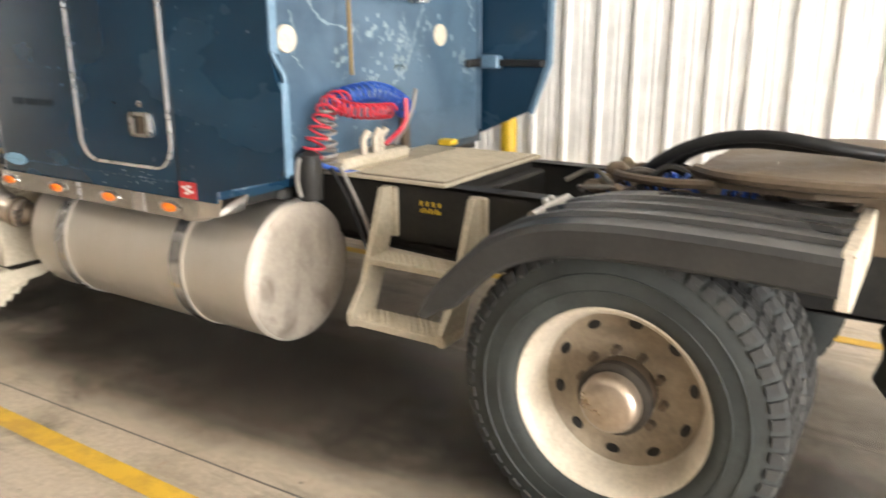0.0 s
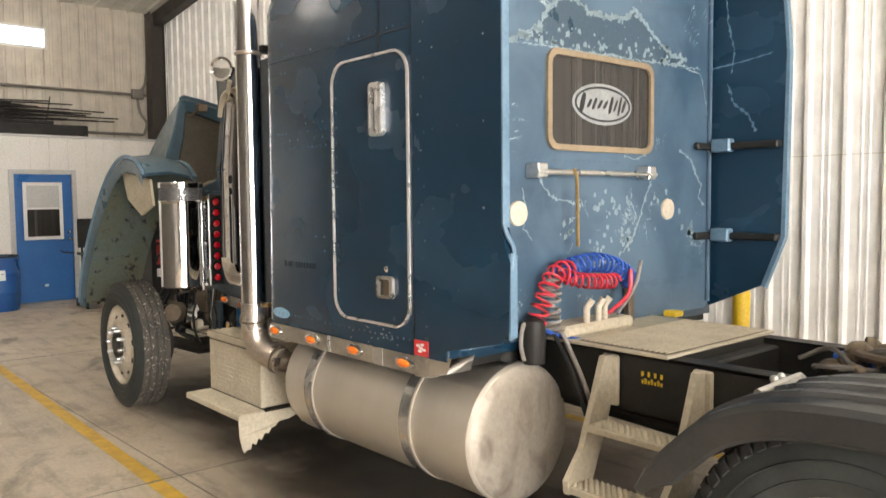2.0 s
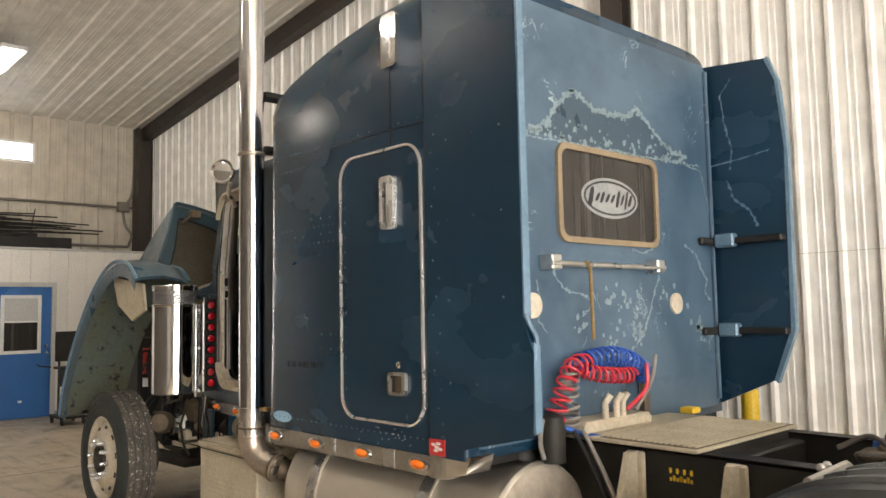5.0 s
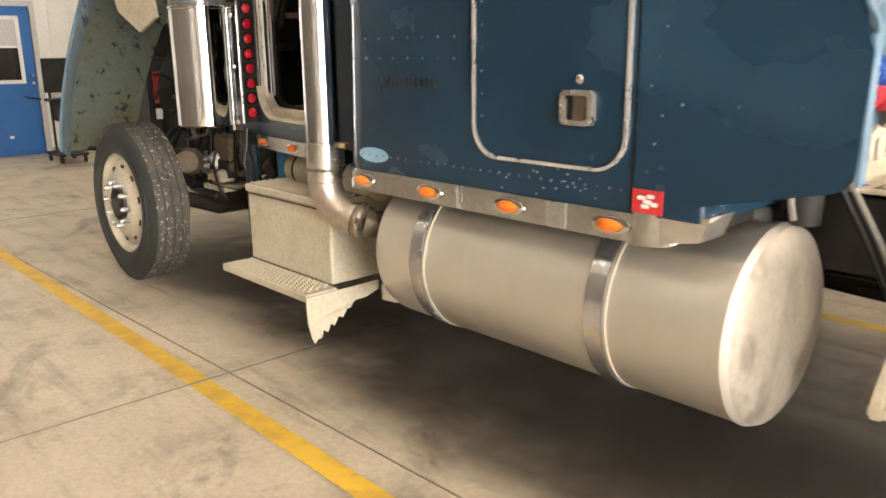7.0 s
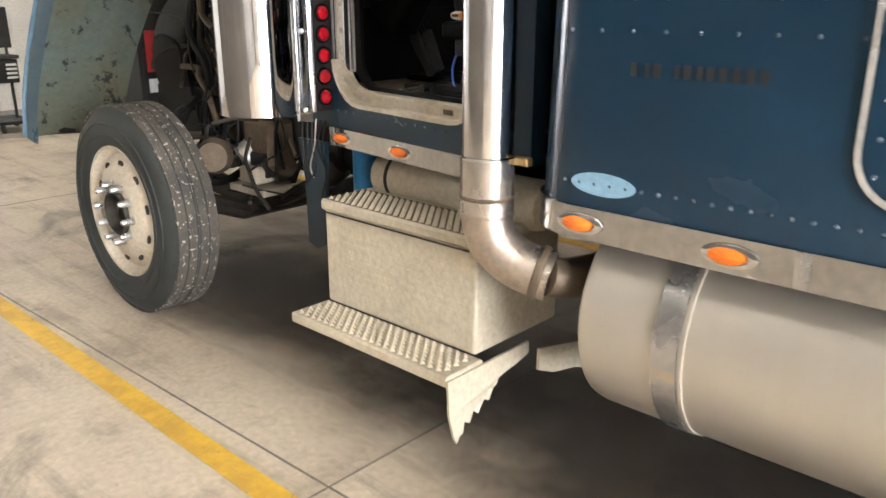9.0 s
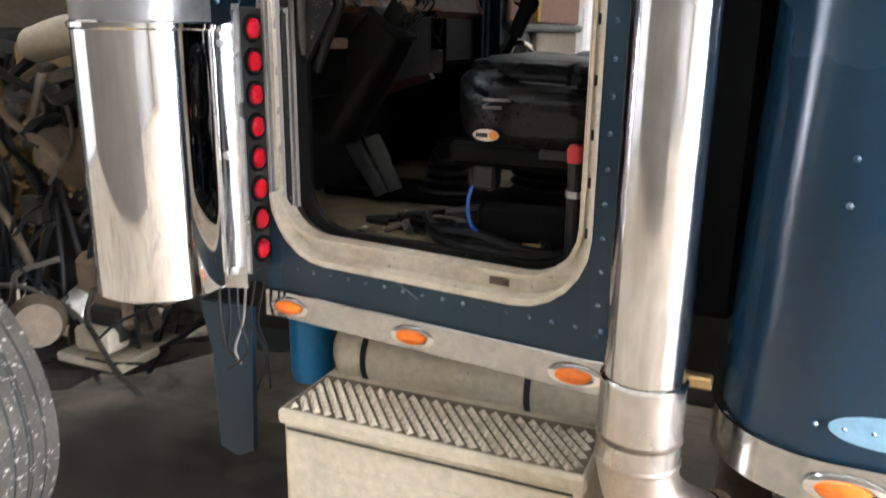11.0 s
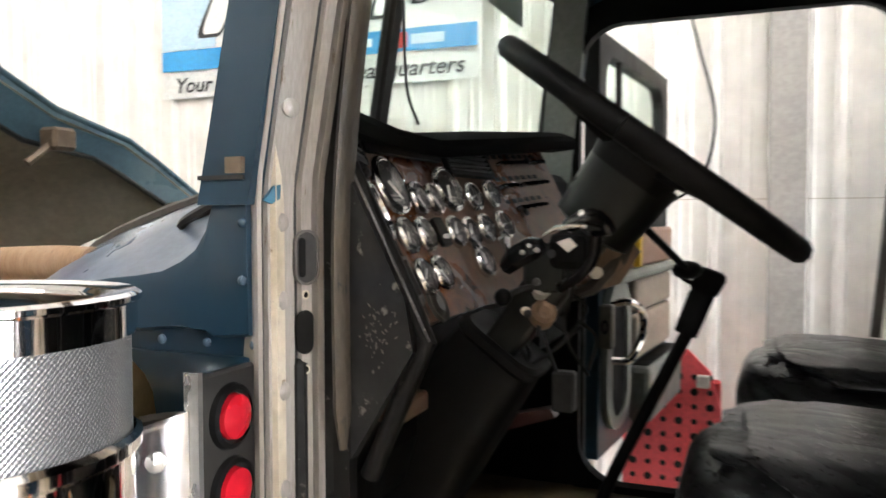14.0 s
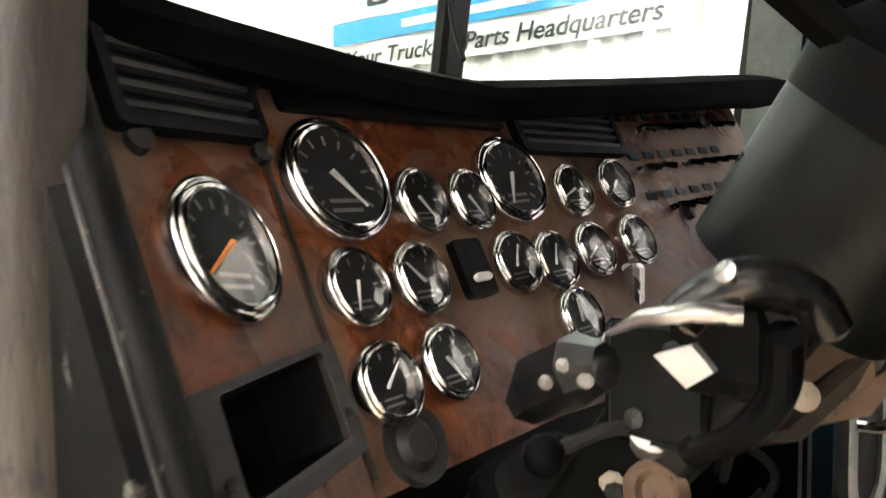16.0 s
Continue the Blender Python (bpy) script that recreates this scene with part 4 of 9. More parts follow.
cart = thing("tool_cart", "black wheeled shop stand with a screen panel", "tool cart", at=(-13.3, 3.8, 0))
part("screen_panel", B((-13.32, -13.28, 3.66, 4.02, 0.98, 1.45), bevel=0.008), BLACK, cart)
part("shelf", B((-13.45, -13.1, 3.68, 4.02, 0.86, 0.9), bevel=0.006), GREYTRIM, cart)
part("drawer_box", B((-13.42, -13.12, 3.76, 4.0, 0.58, 0.85), bevel=0.01), BLACK, cart)
for k in range(4):
    part("switch_bar", B((-13.115, -13.108, 3.86, 3.98, 0.63 + k * 0.05, 0.655 + k * 0.05)), WHITEP, cart)
for y in (3.72, 3.96):
    part("post", cyl((-13.3, y, 0.1), (-13.3, y, 0.98), 0.018, 8), BLACK, cart)
part("base", B((-13.6, -13.0, 3.66, 4.06, 0.1, 0.14), bevel=0.006), BLACK, cart)
for x in (-13.55, -13.05):
    for y in (3.7, 4.02):
        part("caster", spin([(-0.015, 0.05), (0.015, 0.05), (0.015, 0.0), (-0.015, 0.0)], (x, y, 0.051), (0, 1, 0), 14), RUBBER, cart)
part("push_bar", tube([(-13.3, 3.6, 0.9), (-13.3, 3.45, 0.92), (-13.3, 3.4, 0.95)], 0.012, 8), BLACK, cart)

# stacked dark stock on the deck above the office
pile = thing("stock_pile", "dark lengths of stock piled on the deck above the office", "stock pile", at=(OX - 0.1, 3.2, 2.87))
part("base_crate", B((OX - 0.35, OX - 0.02, 1.6, 4.25, 2.872, 3.06), bevel=0.01), BLACK, pile)
part("upper_crate", B((OX - 0.33, OX - 0.04, 1.5, 3.7, 3.062, 3.12), bevel=0.01), BLACK, pile)
rnd = random.Random(5)
for k in range(22):
    y0 = 1.4 + rnd.random() * 1.1
    z = 3.13 + 0.014 * k
    part("bar", cyl((OX - 0.3 + rnd.random() * 0.3, y0, z), (OX - 0.3 + rnd.random() * 0.3, y0 + 1.3 + rnd.random() * 1.1, z + rnd.uniform(-0.02, 0.05)), 0.013, 6), BLACK, pile)
part("upright_tip", cyl((OX - 0.15, 3.6, 3.1), (OX - 0.15, 3.68, 3.55), 0.01, 6), BLACK, pile)

post = thing("guard_post", "yellow steel guard post beside the ribbed wall", "guard post", at=(-2.62, 5.1, 0))
part("tube", spin([(0, 0.06), (1.03, 0.06), (1.08, 0.045), (1.1, 0.0)], (-2.68, 5.1, 0.012), (0, 0, 1), 20), YELLOW, post, smooth=True)
part("base_plate", B((-2.79, -2.57, 4.99, 5.21, 0, 0.012)), YELLOW, post)


# ---- the truck ----
truck = thing("truck_tractor", "dark blue conventional sleeper truck, hood tilted open, driver door missing", "truck", at=(-3.2, 3.2, 0))
CY = 3.2                     # the truck's centre line


def mir(y):
    return 2 * CY - y


SIDE = 2.12                  # sleeper's left face
# sleeper shell: rounded plan, swept-back brow
def sleeper_plan(x0, x1, inset, rf, n=6):
    y0, y1 = SIDE + inset, mir(SIDE) - inset
    pts = []
    for cx, cy, a0, r in ((x0 + rf, y0 + rf, 180, rf), (x1 - 0.02, y0 + 0.02, 270, 0.02), (x1 - 0.02, y1 - 0.02, 0, 0.02), (x0 + rf, y1 - rf, 90, rf)):
        for k in range(n + 1):
            a = radians(a0 + 90 * k / n)
            pts.append((cx + r * math.cos(a), cy + r * math.sin(a)))
    return pts


levels = [(1.02, -4.17, 0.0, 0.2), (1.9, -4.145, 0.0, 0.2), (2.5, -4.14, 0.0, 0.2), (2.8, -4.135, 0.0, 0.2), (2.88, -4.09, 0.002, 0.2), (2.94, -3.94, 0.006, 0.18), (3.0, -3.76, 0.012, 0.2),
          (3.06, -3.54, 0.02, 0.22), (3.11, -3.32, 0.035, 0.25), (3.15, -3.08, 0.07, 0.26), (3.175, -2.9, 0.14, 0.2), (3.185, -2.75, 0.3, 0.1)]
bm = rings(bmesh.new(), [[(x, y, z) for x, y in sleeper_plan(x0, -2.44, ins, rf)] for z, x0, ins, rf in levels])
sleeper = part("sleeper", bm, BLUE, truck, "dark blue riveted sleeper box with a swept roof", smooth=True)

part("rear_wall", plate(shifted(rrect(2.06, 2.06, 0.05), CY, 2.09), 0.006, yz(-2.44)), FADED, sleeper, "faded flaking pale blue rear wall")
# older dark paint showing through in a ragged band above the window
rg = random.Random(3)
ridge = [(2.5, 2.45), (2.6, 2.5), (2.7, 2.54), (2.76, 2.63), (2.84, 2.69), (2.92, 2.73), (3.0, 2.7), (3.1, 2.655), (3.2, 2.66), (3.3, 2.665), (3.4, 2.68), (3.46, 2.74), (3.52, 2.69), (3.62, 2.63), (3.74, 2.56), (3.84, 2.525), (3.95, 2.53)]
jag = []
for (a, b), (c, d) in zip(ridge, ridge[1:]):
    for k in range(4):
        f = k / 4
        jag.append((a + (c - a) * f, b + (d - b) * f + rg.uniform(-0.012, 0.012)))
jag.append(ridge[-1])
low = [(y, 2.475 + rg.uniform(-0.01, 0.01)) for y in [3.95 - 0.07 * k for k in range(21)]]
part("bare_paint_band", plate(jag + low, 0.0015, yz(-2.4345)), OLDBLUE, sleeper, "ragged band of older dark paint")
bm = bmesh.new()
for y, z in jag:
    for _ in range(3):
        w, h = rg.uniform(0.004, 0.02), rg.uniform(0.003, 0.013)
        plate(shifted([(u * w, v * h) for u, v in rrect(2, 2, 0.7, 2)], y + rg.uniform(-0.012, 0.012), z + rg.uniform(-0.012, 0.01)), 0.001, yz(-2.4335), bm)
for _ in range(110):
    y = rg.uniform(2.55, 3.95)
    z = 2.475 + abs(rg.gauss(0, 0.05)) * (1 if 2.7 < y < 3.7 else 0.4)
    w = rg.uniform(0.003, 0.014)
    plate(shifted([(u * w, v * w * rg.uniform(0.5, 1.3)) for u, v in rrect(2, 2, 0.6, 2)], y, z), 0.001, yz(-2.4335), bm)
part("flaked_edge", bm, PEEL, sleeper, "pale flakes along the paint edge")["kind"] = "stuff"


def peel_line(pts, wide):
    """A ragged strip of lifted paint along a crack in the rear wall."""
    left, right = [], []
    for (a, b), (c, d) in zip(pts, pts[1:]):
        n = max(2, int(math.hypot(c - a, d - b) / 0.012))
        nx, nz = -(d - b), c - a
        q = math.hypot(nx, nz)
        for k in range(n):
            f = k / n
            jx, jz = rg.uniform(-0.006, 0.006), rg.uniform(-0.006, 0.006)
            w = wide * rg.choice((0.25, 0.4, 0.6, 1.0, 1.5))
            left.append((a + (c - a) * f + jx + nx / q * w, b + (d - b) * f + jz + nz / q * w))
            right.append((a + (c - a) * f + jx - nx / q * w * 0.6, b + (d - b) * f + jz - nz / q * w * 0.6))
    bm = bmesh.new()
    for k in range(len(left) - 1):
        o = (left[k], left[k + 1], right[k + 1], right[k])
        rings(bm, [[Vector((x, y, z)) for y, z in o] for x in (-2.4336, -2.4322)])
    part("peel_line", bm, PEEL, sleeper, "ragged line of peeled pale paint")


for wide, pts in ((0.009, ridge), (0.006, [(3.958, 2.473), (4.123, 2.455), (4.156, 2.355), (4.19, 2.265), (4.207, 2.173)]),
                  (0.009, [(3.894, 2.0), (4.015, 1.958), (4.077, 1.868), (4.14, 1.8), (4.11, 1.73), (4.183, 1.672)]),
                  (0.009, [(3.625, 1.82), (3.57, 1.734), (3.526, 1.629), (3.461, 1.525), (3.374, 1.446), (3.323, 1.428)]),
                  (0.01, [(2.714, 1.824), (2.746, 1.777), (2.816, 1.73), (2.932, 1.716), (3.006, 1.69), (2.991, 1.651), (2.916, 1.605)]),
                  (0.006, [(2.585, 1.778), (2.61, 1.687), (2.596, 1.596), (2.662, 1.52)]),
                  (0.006, [(2.54, 2.458), (2.781, 2.46), (3.075, 2.465), (3.575, 2.474), (4.123, 2.485)]),
                  (0.008, [(3.378, 1.953), (3.482, 1.941), (3.59, 1.965)])):
    peel_line(pts, wide)
bm = bmesh.new()
for cy, cz, n, sp in ((3.26, 1.665, 20, 0.07), (3.41, 1.517, 18, 0.04), (3.16, 1.497, 8, 0.05), (3.99, 1.55, 14, 0.05), (2.92, 1.58, 8, 0.04), (3.6, 1.72, 6, 0.08)):
    for _ in range(n):
        w = rg.uniform(0.004, 0.016)
        plate(shifted([(u * w * rg.uniform(0.6, 1.4), v * w * rg.uniform(0.6, 1.6)) for u, v in rrect(2, 2, 0.6, 2)], cy + rg.gauss(0, sp), cz + rg.gauss(0, sp * 0.7)), 0.001, yz(-2.4335), bm)
part("paint_chip", bm, PEEL, sleeper, "clusters of pale paint chips")["kind"] = "stuff"

# rear window
wo = shifted(rrect(0.87, 0.49, 0.07), 3.187, 2.213)
wi = shifted(rrect(0.81, 0.43, 0.05), 3.187, 2.213)
part("rear_window", plate(wi, 0.004, yz(-2.434)), DARKGLASS, sleeper, "dark curtained rear window")
part("window_gasket", holed(wo, wi, 0.02, yz(-2.436)), GASKET, sleeper, "tan rubber window gasket")
def oval(a, b, n=40):
    return [(a * math.cos(2 * math.pi * k / n), b * math.sin(2 * math.pi * k / n)) for k in range(n)]
part("oval_badge", plate(shifted(oval(0.245, 0.105), 3.187, 2.212), 0.002, yz(-2.429)), BADGEGREY, sleeper, "grey oval maker's badge")
part("badge_ring", holed(shifted(oval(0.228, 0.09), 3.187, 2.212), shifted(oval(0.215, 0.079), 3.187, 2.212), 0.002, yz(-2.4265)), INK, sleeper)
bm = bmesh.new()
for y, w, h in ((3.02, 0.045, 0.1), (3.075, 0.03, 0.045), (3.115, 0.028, 0.06), (3.16, 0.03, 0.045), (3.205, 0.03, 0.045), (3.25, 0.03, 0.09), (3.29, 0.022, 0.06), (3.325, 0.022, 0.1), (3.36, 0.03, 0.065)):
    plate([(y + u * w / 2 + v * 0.015, 2.212 + v * h / 2) for u, v in rrect(1.5, 2, 0.6, 3)], 0.002, yz(-2.4265), bm)
part("badge_mark", bm, INK, sleeper, "dark brush shapes on the badge")

# grab bar and hanging rod
for y in (2.645, 3.52):
    part("bar_bracket", B((-2.434, -2.35, y - 0.035, y + 0.035, 1.83, 1.9), bevel=0.006), ALU, sleeper)
part("grab_bar", cyl((-2.36, 2.61, 1.858), (-2.36, 3.56, 1.855), 0.014, 10), ALU, sleeper, smooth=True)
part("hanging_rod", tube([(-2.345, 2.86, 1.875), (-2.33, 2.862, 1.83), (-2.33, 2.87, 1.5)], 0.009, 8), BRASS, sleeper, "brown rod hanging from the bar")
for y in (3.782, 2.555):
    part("round_cover", spin([(0, 0.06), (0.012, 0.058), (0.018, 0.04), (0.02, 0.0)], (-2.434, y, 1.665), (1, 0, 0), 24), JAMB, sleeper, "round cream vent cover", smooth=True)
bm = domes([(-2.434, y, z) for z in (1.92, 2.47) for y in [2.5 + 0.045 * k for k in range(34)]], 0.0055, (1, 0, 0))
domes([(-2.434, 3.7, 1.2 + 0.05 * k) for k in range(26)], 0.0055, (1, 0, 0), bm)
part("rear_rivets", bm, FADED, sleeper)["kind"] = "stuff"
part("corner_rail", cyl((-2.425, 4.21, 1.1), (-2.425, 4.21, 3.08), 0.014, 8), FADED, sleeper)

# side fairings
fair_l = [(-2.665, 3.16), (-2.3, 3.155), (-2.12, 3.1), (-2.1, 2.6), (-2.1, 1.62), (-2.075, 1.54), (-2.05, 1.48), (-2.06, 1.2), (-2.1, 1.15), (-2.66, 1.02)]
part("side_fairing", plate(fair_l, 0.045, xz(SIDE - 0.006)), BLUE, sleeper, "dark blue side fairing")
# The fairing's edge is dark blue; these pale strips paint its highlight.
part("fairing_edge", plate([(SIDE - 0.004, 1.62), (SIDE + 0.035, 1.62), (SIDE + 0.03, 3.08), (SIDE - 0.004, 3.08)], 0.012, yz(-2.104)), EDGE, sleeper, "fairing edge strip, its highlight painted pale")
part("fairing_edge", plate([(SIDE - 0.004, 1.17), (SIDE + 0.035, 1.18), (SIDE + 0.035, 1.51), (SIDE - 0.004, 1.52)], 0.012, yz(-2.062)), EDGE, sleeper)
part("fairing_fold", tube(smooth_path([(-2.092, 2.12, 1.63), (-2.078, 2.13, 1.585), (-2.06, 2.142, 1.54), (-2.056, 2.138, 1.49), (-2.058, 2.13, 1.44)]), [0.004] + [0.016] * 23 + [0.004], 8, flat=0.6), EDGE, sleeper, "crumpled pale fold in the fairing edge")
fair_r = [(-2.46, 3.13), (-2.06, 3.09), (-2.01, 2.95), (-1.98, 2.55), (-1.99, 1.5), (-2.1, 1.22), (-2.46, 1.06)]
part("side_fairing", plate(fair_r, 0.03, xz(4.265)), BLUE, sleeper, "dark blue hinged side fairing")
bm = plate([(-2.06, 3.1), (-2.0, 2.95), (-1.965, 2.55), (-1.975, 1.5), (-2.09, 1.2), (-2.11, 1.22), (-2.0, 1.51), (-1.985, 2.55), (-2.02, 2.95), (-2.075, 3.08)], 0.04, xz(4.26))
part("fairing_edge", bm, EDGE, sleeper)
for pts in ([(-2.28, 3.03), (-2.36, 2.93), (-2.34, 2.75), (-2.3, 2.6), (-2.32, 2.45)], [(-2.34, 2.4), (-2.3, 2.28), (-2.2, 2.2), (-2.16, 2.1)], [(-2.46, 2.5), (-2.25, 2.52), (-2.06, 2.55)]):
    left, right = [], []
    for (a, b), (c, d) in zip(pts, pts[1:]):
        for k in range(9):
            f, w = k / 9, rg.choice((0.001, 0.002, 0.004, 0.007))
            jx = rg.uniform(-0.006, 0.006)
            left.append((a + (c - a) * f + jx - w, b + (d - b) * f - w))
            right.append((a + (c - a) * f + jx + w, b + (d - b) * f + w))
    bm = bmesh.new()
    for k in range(len(left) - 1):
        plate((left[k], left[k + 1], right[k + 1], right[k]), 0.0015, xz(4.2645, -1), bm)
    part("peel_line", bm, EDGE, sleeper, "ragged line of peeled paint")
for z in (2.03, 1.5):
    part("fairing_bracket", B((-2.43, -2.0, 4.2, 4.262, z - 0.02, z + 0.02), (-2.43, -2.4, 4.05, 4.21, z - 0.022, z + 0.022), bevel=0.008), BLACK, sleeper, "black fairing bracket")
    part("bracket_clamp", B((-2.4, -2.28, 4.18, 4.25, z - 0.035, z + 0.045), bevel=0.01), EDGE, sleeper)

RIVET_ROWS = (1.465, 1.54, 2.065, 2.147)
# sleeper access door
dw, dh, dx, dz = 0.625, 1.285, -3.005, 1.778
sdoor = part("sleeper_door", plate(shifted(rrect(dw - 0.03, dh - 0.03, 0.1), dx, dz), 0.006, xz(SIDE, -1)), BLUE, truck, "dark blue sleeper access door")
part("door_trim", holed(shifted(rrect(dw + 0.008, dh + 0.008, 0.116, 8), dx, dz), shifted(rrect(dw - 0.014, dh - 0.014, 0.105, 8), dx, dz), 0.012, xz(SIDE, -1)), BRIGHTALU, sdoor, "bare aluminium edge trim")
part("pull_plate", holed(shifted(rrect(0.1, 0.25, 0.025), -2.912, 2.16), shifted(rrect(0.056, 0.2, 0.02), -2.917, 2.155), 0.028, xz(SIDE - 0.006, -1)), BRIGHTALU, sdoor, "chrome pull handle")
part("pull_recess", plate(shifted(rrect(0.06, 0.2, 0.02), -2.917, 2.155), 0.006, xz(SIDE - 0.008, -1)), GREYTRIM, sdoor, "dark pull recess")
part("pull_bar", B((-2.915, -2.893, SIDE - 0.034, SIDE - 0.014, 2.06, 2.25), bevel=0.007, seg=2), BRIGHTALU, sdoor, "bright chrome pull bar", True)
part("latch_frame", holed(shifted(rrect(0.124, 0.105, 0.02), -2.866, 1.32), shifted(rrect(0.085, 0.075, 0.012), -2.866, 1.32), 0.02, xz(SIDE - 0.006, -1)), ALU, sdoor, "bright metal latch frame")
part("latch_paddle", B((-2.908, -2.824, SIDE - 0.012, SIDE - 0.007, 1.283, 1.357)), GREASE, sdoor, "brown paddle latch")
# Darker left end of the latch face.
part("latch_strip", B((-2.908, -2.886, SIDE - 0.0135, SIDE - 0.0125, 1.284, 1.356)), SOOT, sdoor, "dark strip over the latch's left end")
part("lock_button", ball((-2.866, SIDE - 0.008, 1.405), 0.016, squash=(1, 0.6, 1)), CHROME, sdoor)
part("upper_vent", plate(shifted(rrect(0.11, 0.26, 0.02), -2.89, 2.935), 0.03, xz(SIDE + 0.004, -1)), CHROME, sleeper, "chrome cabin vent")
part("upper_vent_slot", plate(shifted(rrect(0.05, 0.19, 0.012), -2.9, 2.93), 0.004, xz(SIDE - 0.026, -1)), STAINLESS, sleeper)

pts = []
for k in range(30):
    for z in (2.02, 2.105):
        x = -4.02 + 0.045 * k
        if x < dx - dw / 2 - 0.03:
            pts.append((x, SIDE, z))
for k in range(33):
    x = -4.02 + 0.045 * k
    pts.append((x, SIDE, 2.53))
    if x < dx - dw / 2 - 0.03:
        pts.append((x, SIDE, 2.44))
    pts.append((x + 0.01, SIDE, 1.085))
for k in range(9):
    pts += [(-4.008 + 0.084 * k, SIDE, z) for z in RIVET_ROWS]
for k in range(17):
    z = 1.2 + 0.075 * k
    pts += [(dx - dw / 2 - 0.012 + 0.05, SIDE - 0.006, z), (dx + dw / 2 + 0.03, SIDE, z)]
for k in range(24):
    pts.append((-2.62 + 0.02 * (k % 3), SIDE - 0.006, 1.15 + 0.08 * k))
for x in (-2.52, -2.36, -2.2):
    for z in (1.35, 1.7, 2.05, 2.4):
        pts.append((x, SIDE - 0.006, z + 0.03 * math.sin(x * 40)))
part("side_rivets", domes(pts, 0.0064, (0, -1, 0)), RIVETBLUE, sleeper)["kind"] = "stuff"
part("side_seam", B((-4.0, -2.11, SIDE - 0.003, SIDE + 0.002, 2.507, 2.511), (-2.672, -2.668, SIDE - 0.003, SIDE + 0.002, 1.06, 3.1), (-2.912, -2.908, SIDE - 0.003, SIDE + 0.002, 2.43, 3.05)), BLACK, sleeper)
for x0, w in ((-3.78, 0.016), (-3.745, 0.012), (-3.72, 0.02), (-3.67, 0.012), (-3.645, 0.018), (-3.615, 0.014), (-3.59, 0.018), (-3.56, 0.018), (-3.53, 0.016), (-3.5, 0.018), (-3.47, 0.016)):
    part("code_bar", plate(shifted(rrect(w, 0.032, 0.004, 2), x0 - 0.05, 1.378), 0.001, xz(SIDE - 0.001, -1)), INK, sleeper)
rc = random.Random(31)
bm = bmesh.new()
for k in range(26):
    x = rc.choice((rc.gauss(-3.0, 0.25), rc.gauss(-2.9, 0.16), rc.gauss(-2.69, 0.02)))
    z = 1.03 + abs(rc.gauss(0, 0.045)) if x < -2.72 else rc.uniform(1.05, 1.35)
    if x < -2.665 and z < 1.128:
        n = rc.randint(5, 7)
        plate([(x + rc.uniform(0.001, 0.008) * math.cos(6.283 * q / n), z + rc.uniform(0.001, 0.005) * math.sin(6.283 * q / n)) for q in range(n)], 0.0008, xz(SIDE, -1), bm)
part("paint_chip", bm, PEEL, sleeper, "pale chips along the lower edge")["kind"] = "stuff"
part("oval_sticker", plate(shifted([(u, v) for u, v in oval(0.094, 0.03)], -3.895, 1.086), 0.0015, xz(SIDE, -1)), STICKER, sleeper, "pale blue oval sticker")
part("reflector", B((-2.658, -2.56, SIDE - 0.012, SIDE - 0.007, 1.028, 1.098)), RED, sleeper, "red and white reflector sticker")
bm = bmesh.new()
for du, dv in ((-0.02, 0.012), (0.01, 0.018), (0.022, -0.004), (-0.006, -0.012), (0.0, 0.002)):
    plate(shifted([(u * 0.013, v * 0.006) for u, v in rrect(2, 2, 0.5, 2)], -2.608 + du, 1.062 + dv), 0.001, xz(SIDE - 0.0125, -1), bm)
part("reflector_mark", bm, WHITEP, sleeper)

# bright lower trim with marker lights
strip = [(-2.655, SIDE - 0.012)] + [(-3.97, SIDE - 0.012)] + [(-3.97 + 0.212 * math.cos(radians(a)), SIDE + 0.2 + 0.212 * math.sin(radians(a))) for a in range(264, 179, -12)]
bm = rings(bmesh.new(), [[(x, y, 0.935), (x, y + 0.008, 0.935), (x, y + 0.008, 1.022), (x, y, 1.022)] for x, y in strip])
part("lower_trim", bm, TRIM, truck, "bright lower trim strip", smooth=True)


corner = [(-2.65, SIDE - 0.016)] + [(-2.65 + 0.15 * math.sin(radians(a)), SIDE + 0.134 - 0.15 * math.cos(radians(a))) for a in range(10, 91, 10)]
bm = rings(bmesh.new(), [[(x, y, 0.93 + 0.1 * max(0, k - 4) / 9), (x, y + 0.006, 0.93 + 0.1 * max(0, k - 4) / 9), (x, y + 0.006, 1.03), (x, y, 1.03)] for k, (x, y) in enumerate(corner)])
part("trim_corner", bm, TRIM, truck, "bright curved trim corner", smooth=True)


def marker(x, y, z, parent, s=1.0):
    b = part("marker_light", spin([(0, 0.044), (0.006, 0.043), (0.009, 0.034), (0.009, 0.03)], (0, 0, 0), (0, -1, 0), 24, cap=False), CHROME, parent, "chrome-edged orange marker light", True, Matrix.Translation((x, y, z)) @ Matrix.Diagonal((1.5 * s, 1, 0.62 * s, 1)))
    part("lens", spin([(0.002, 0.033), (0.012, 0.03), (0.018, 0.02), (0.021, 0.0)], (0, 0, 0), (0, -1, 0), 24), AMBERLENS, b, "", True, Matrix.Translation((x - 0.006, y, z)) @ Matrix.Diagonal((1.35 * s, 1, 0.62 * s, 1)))


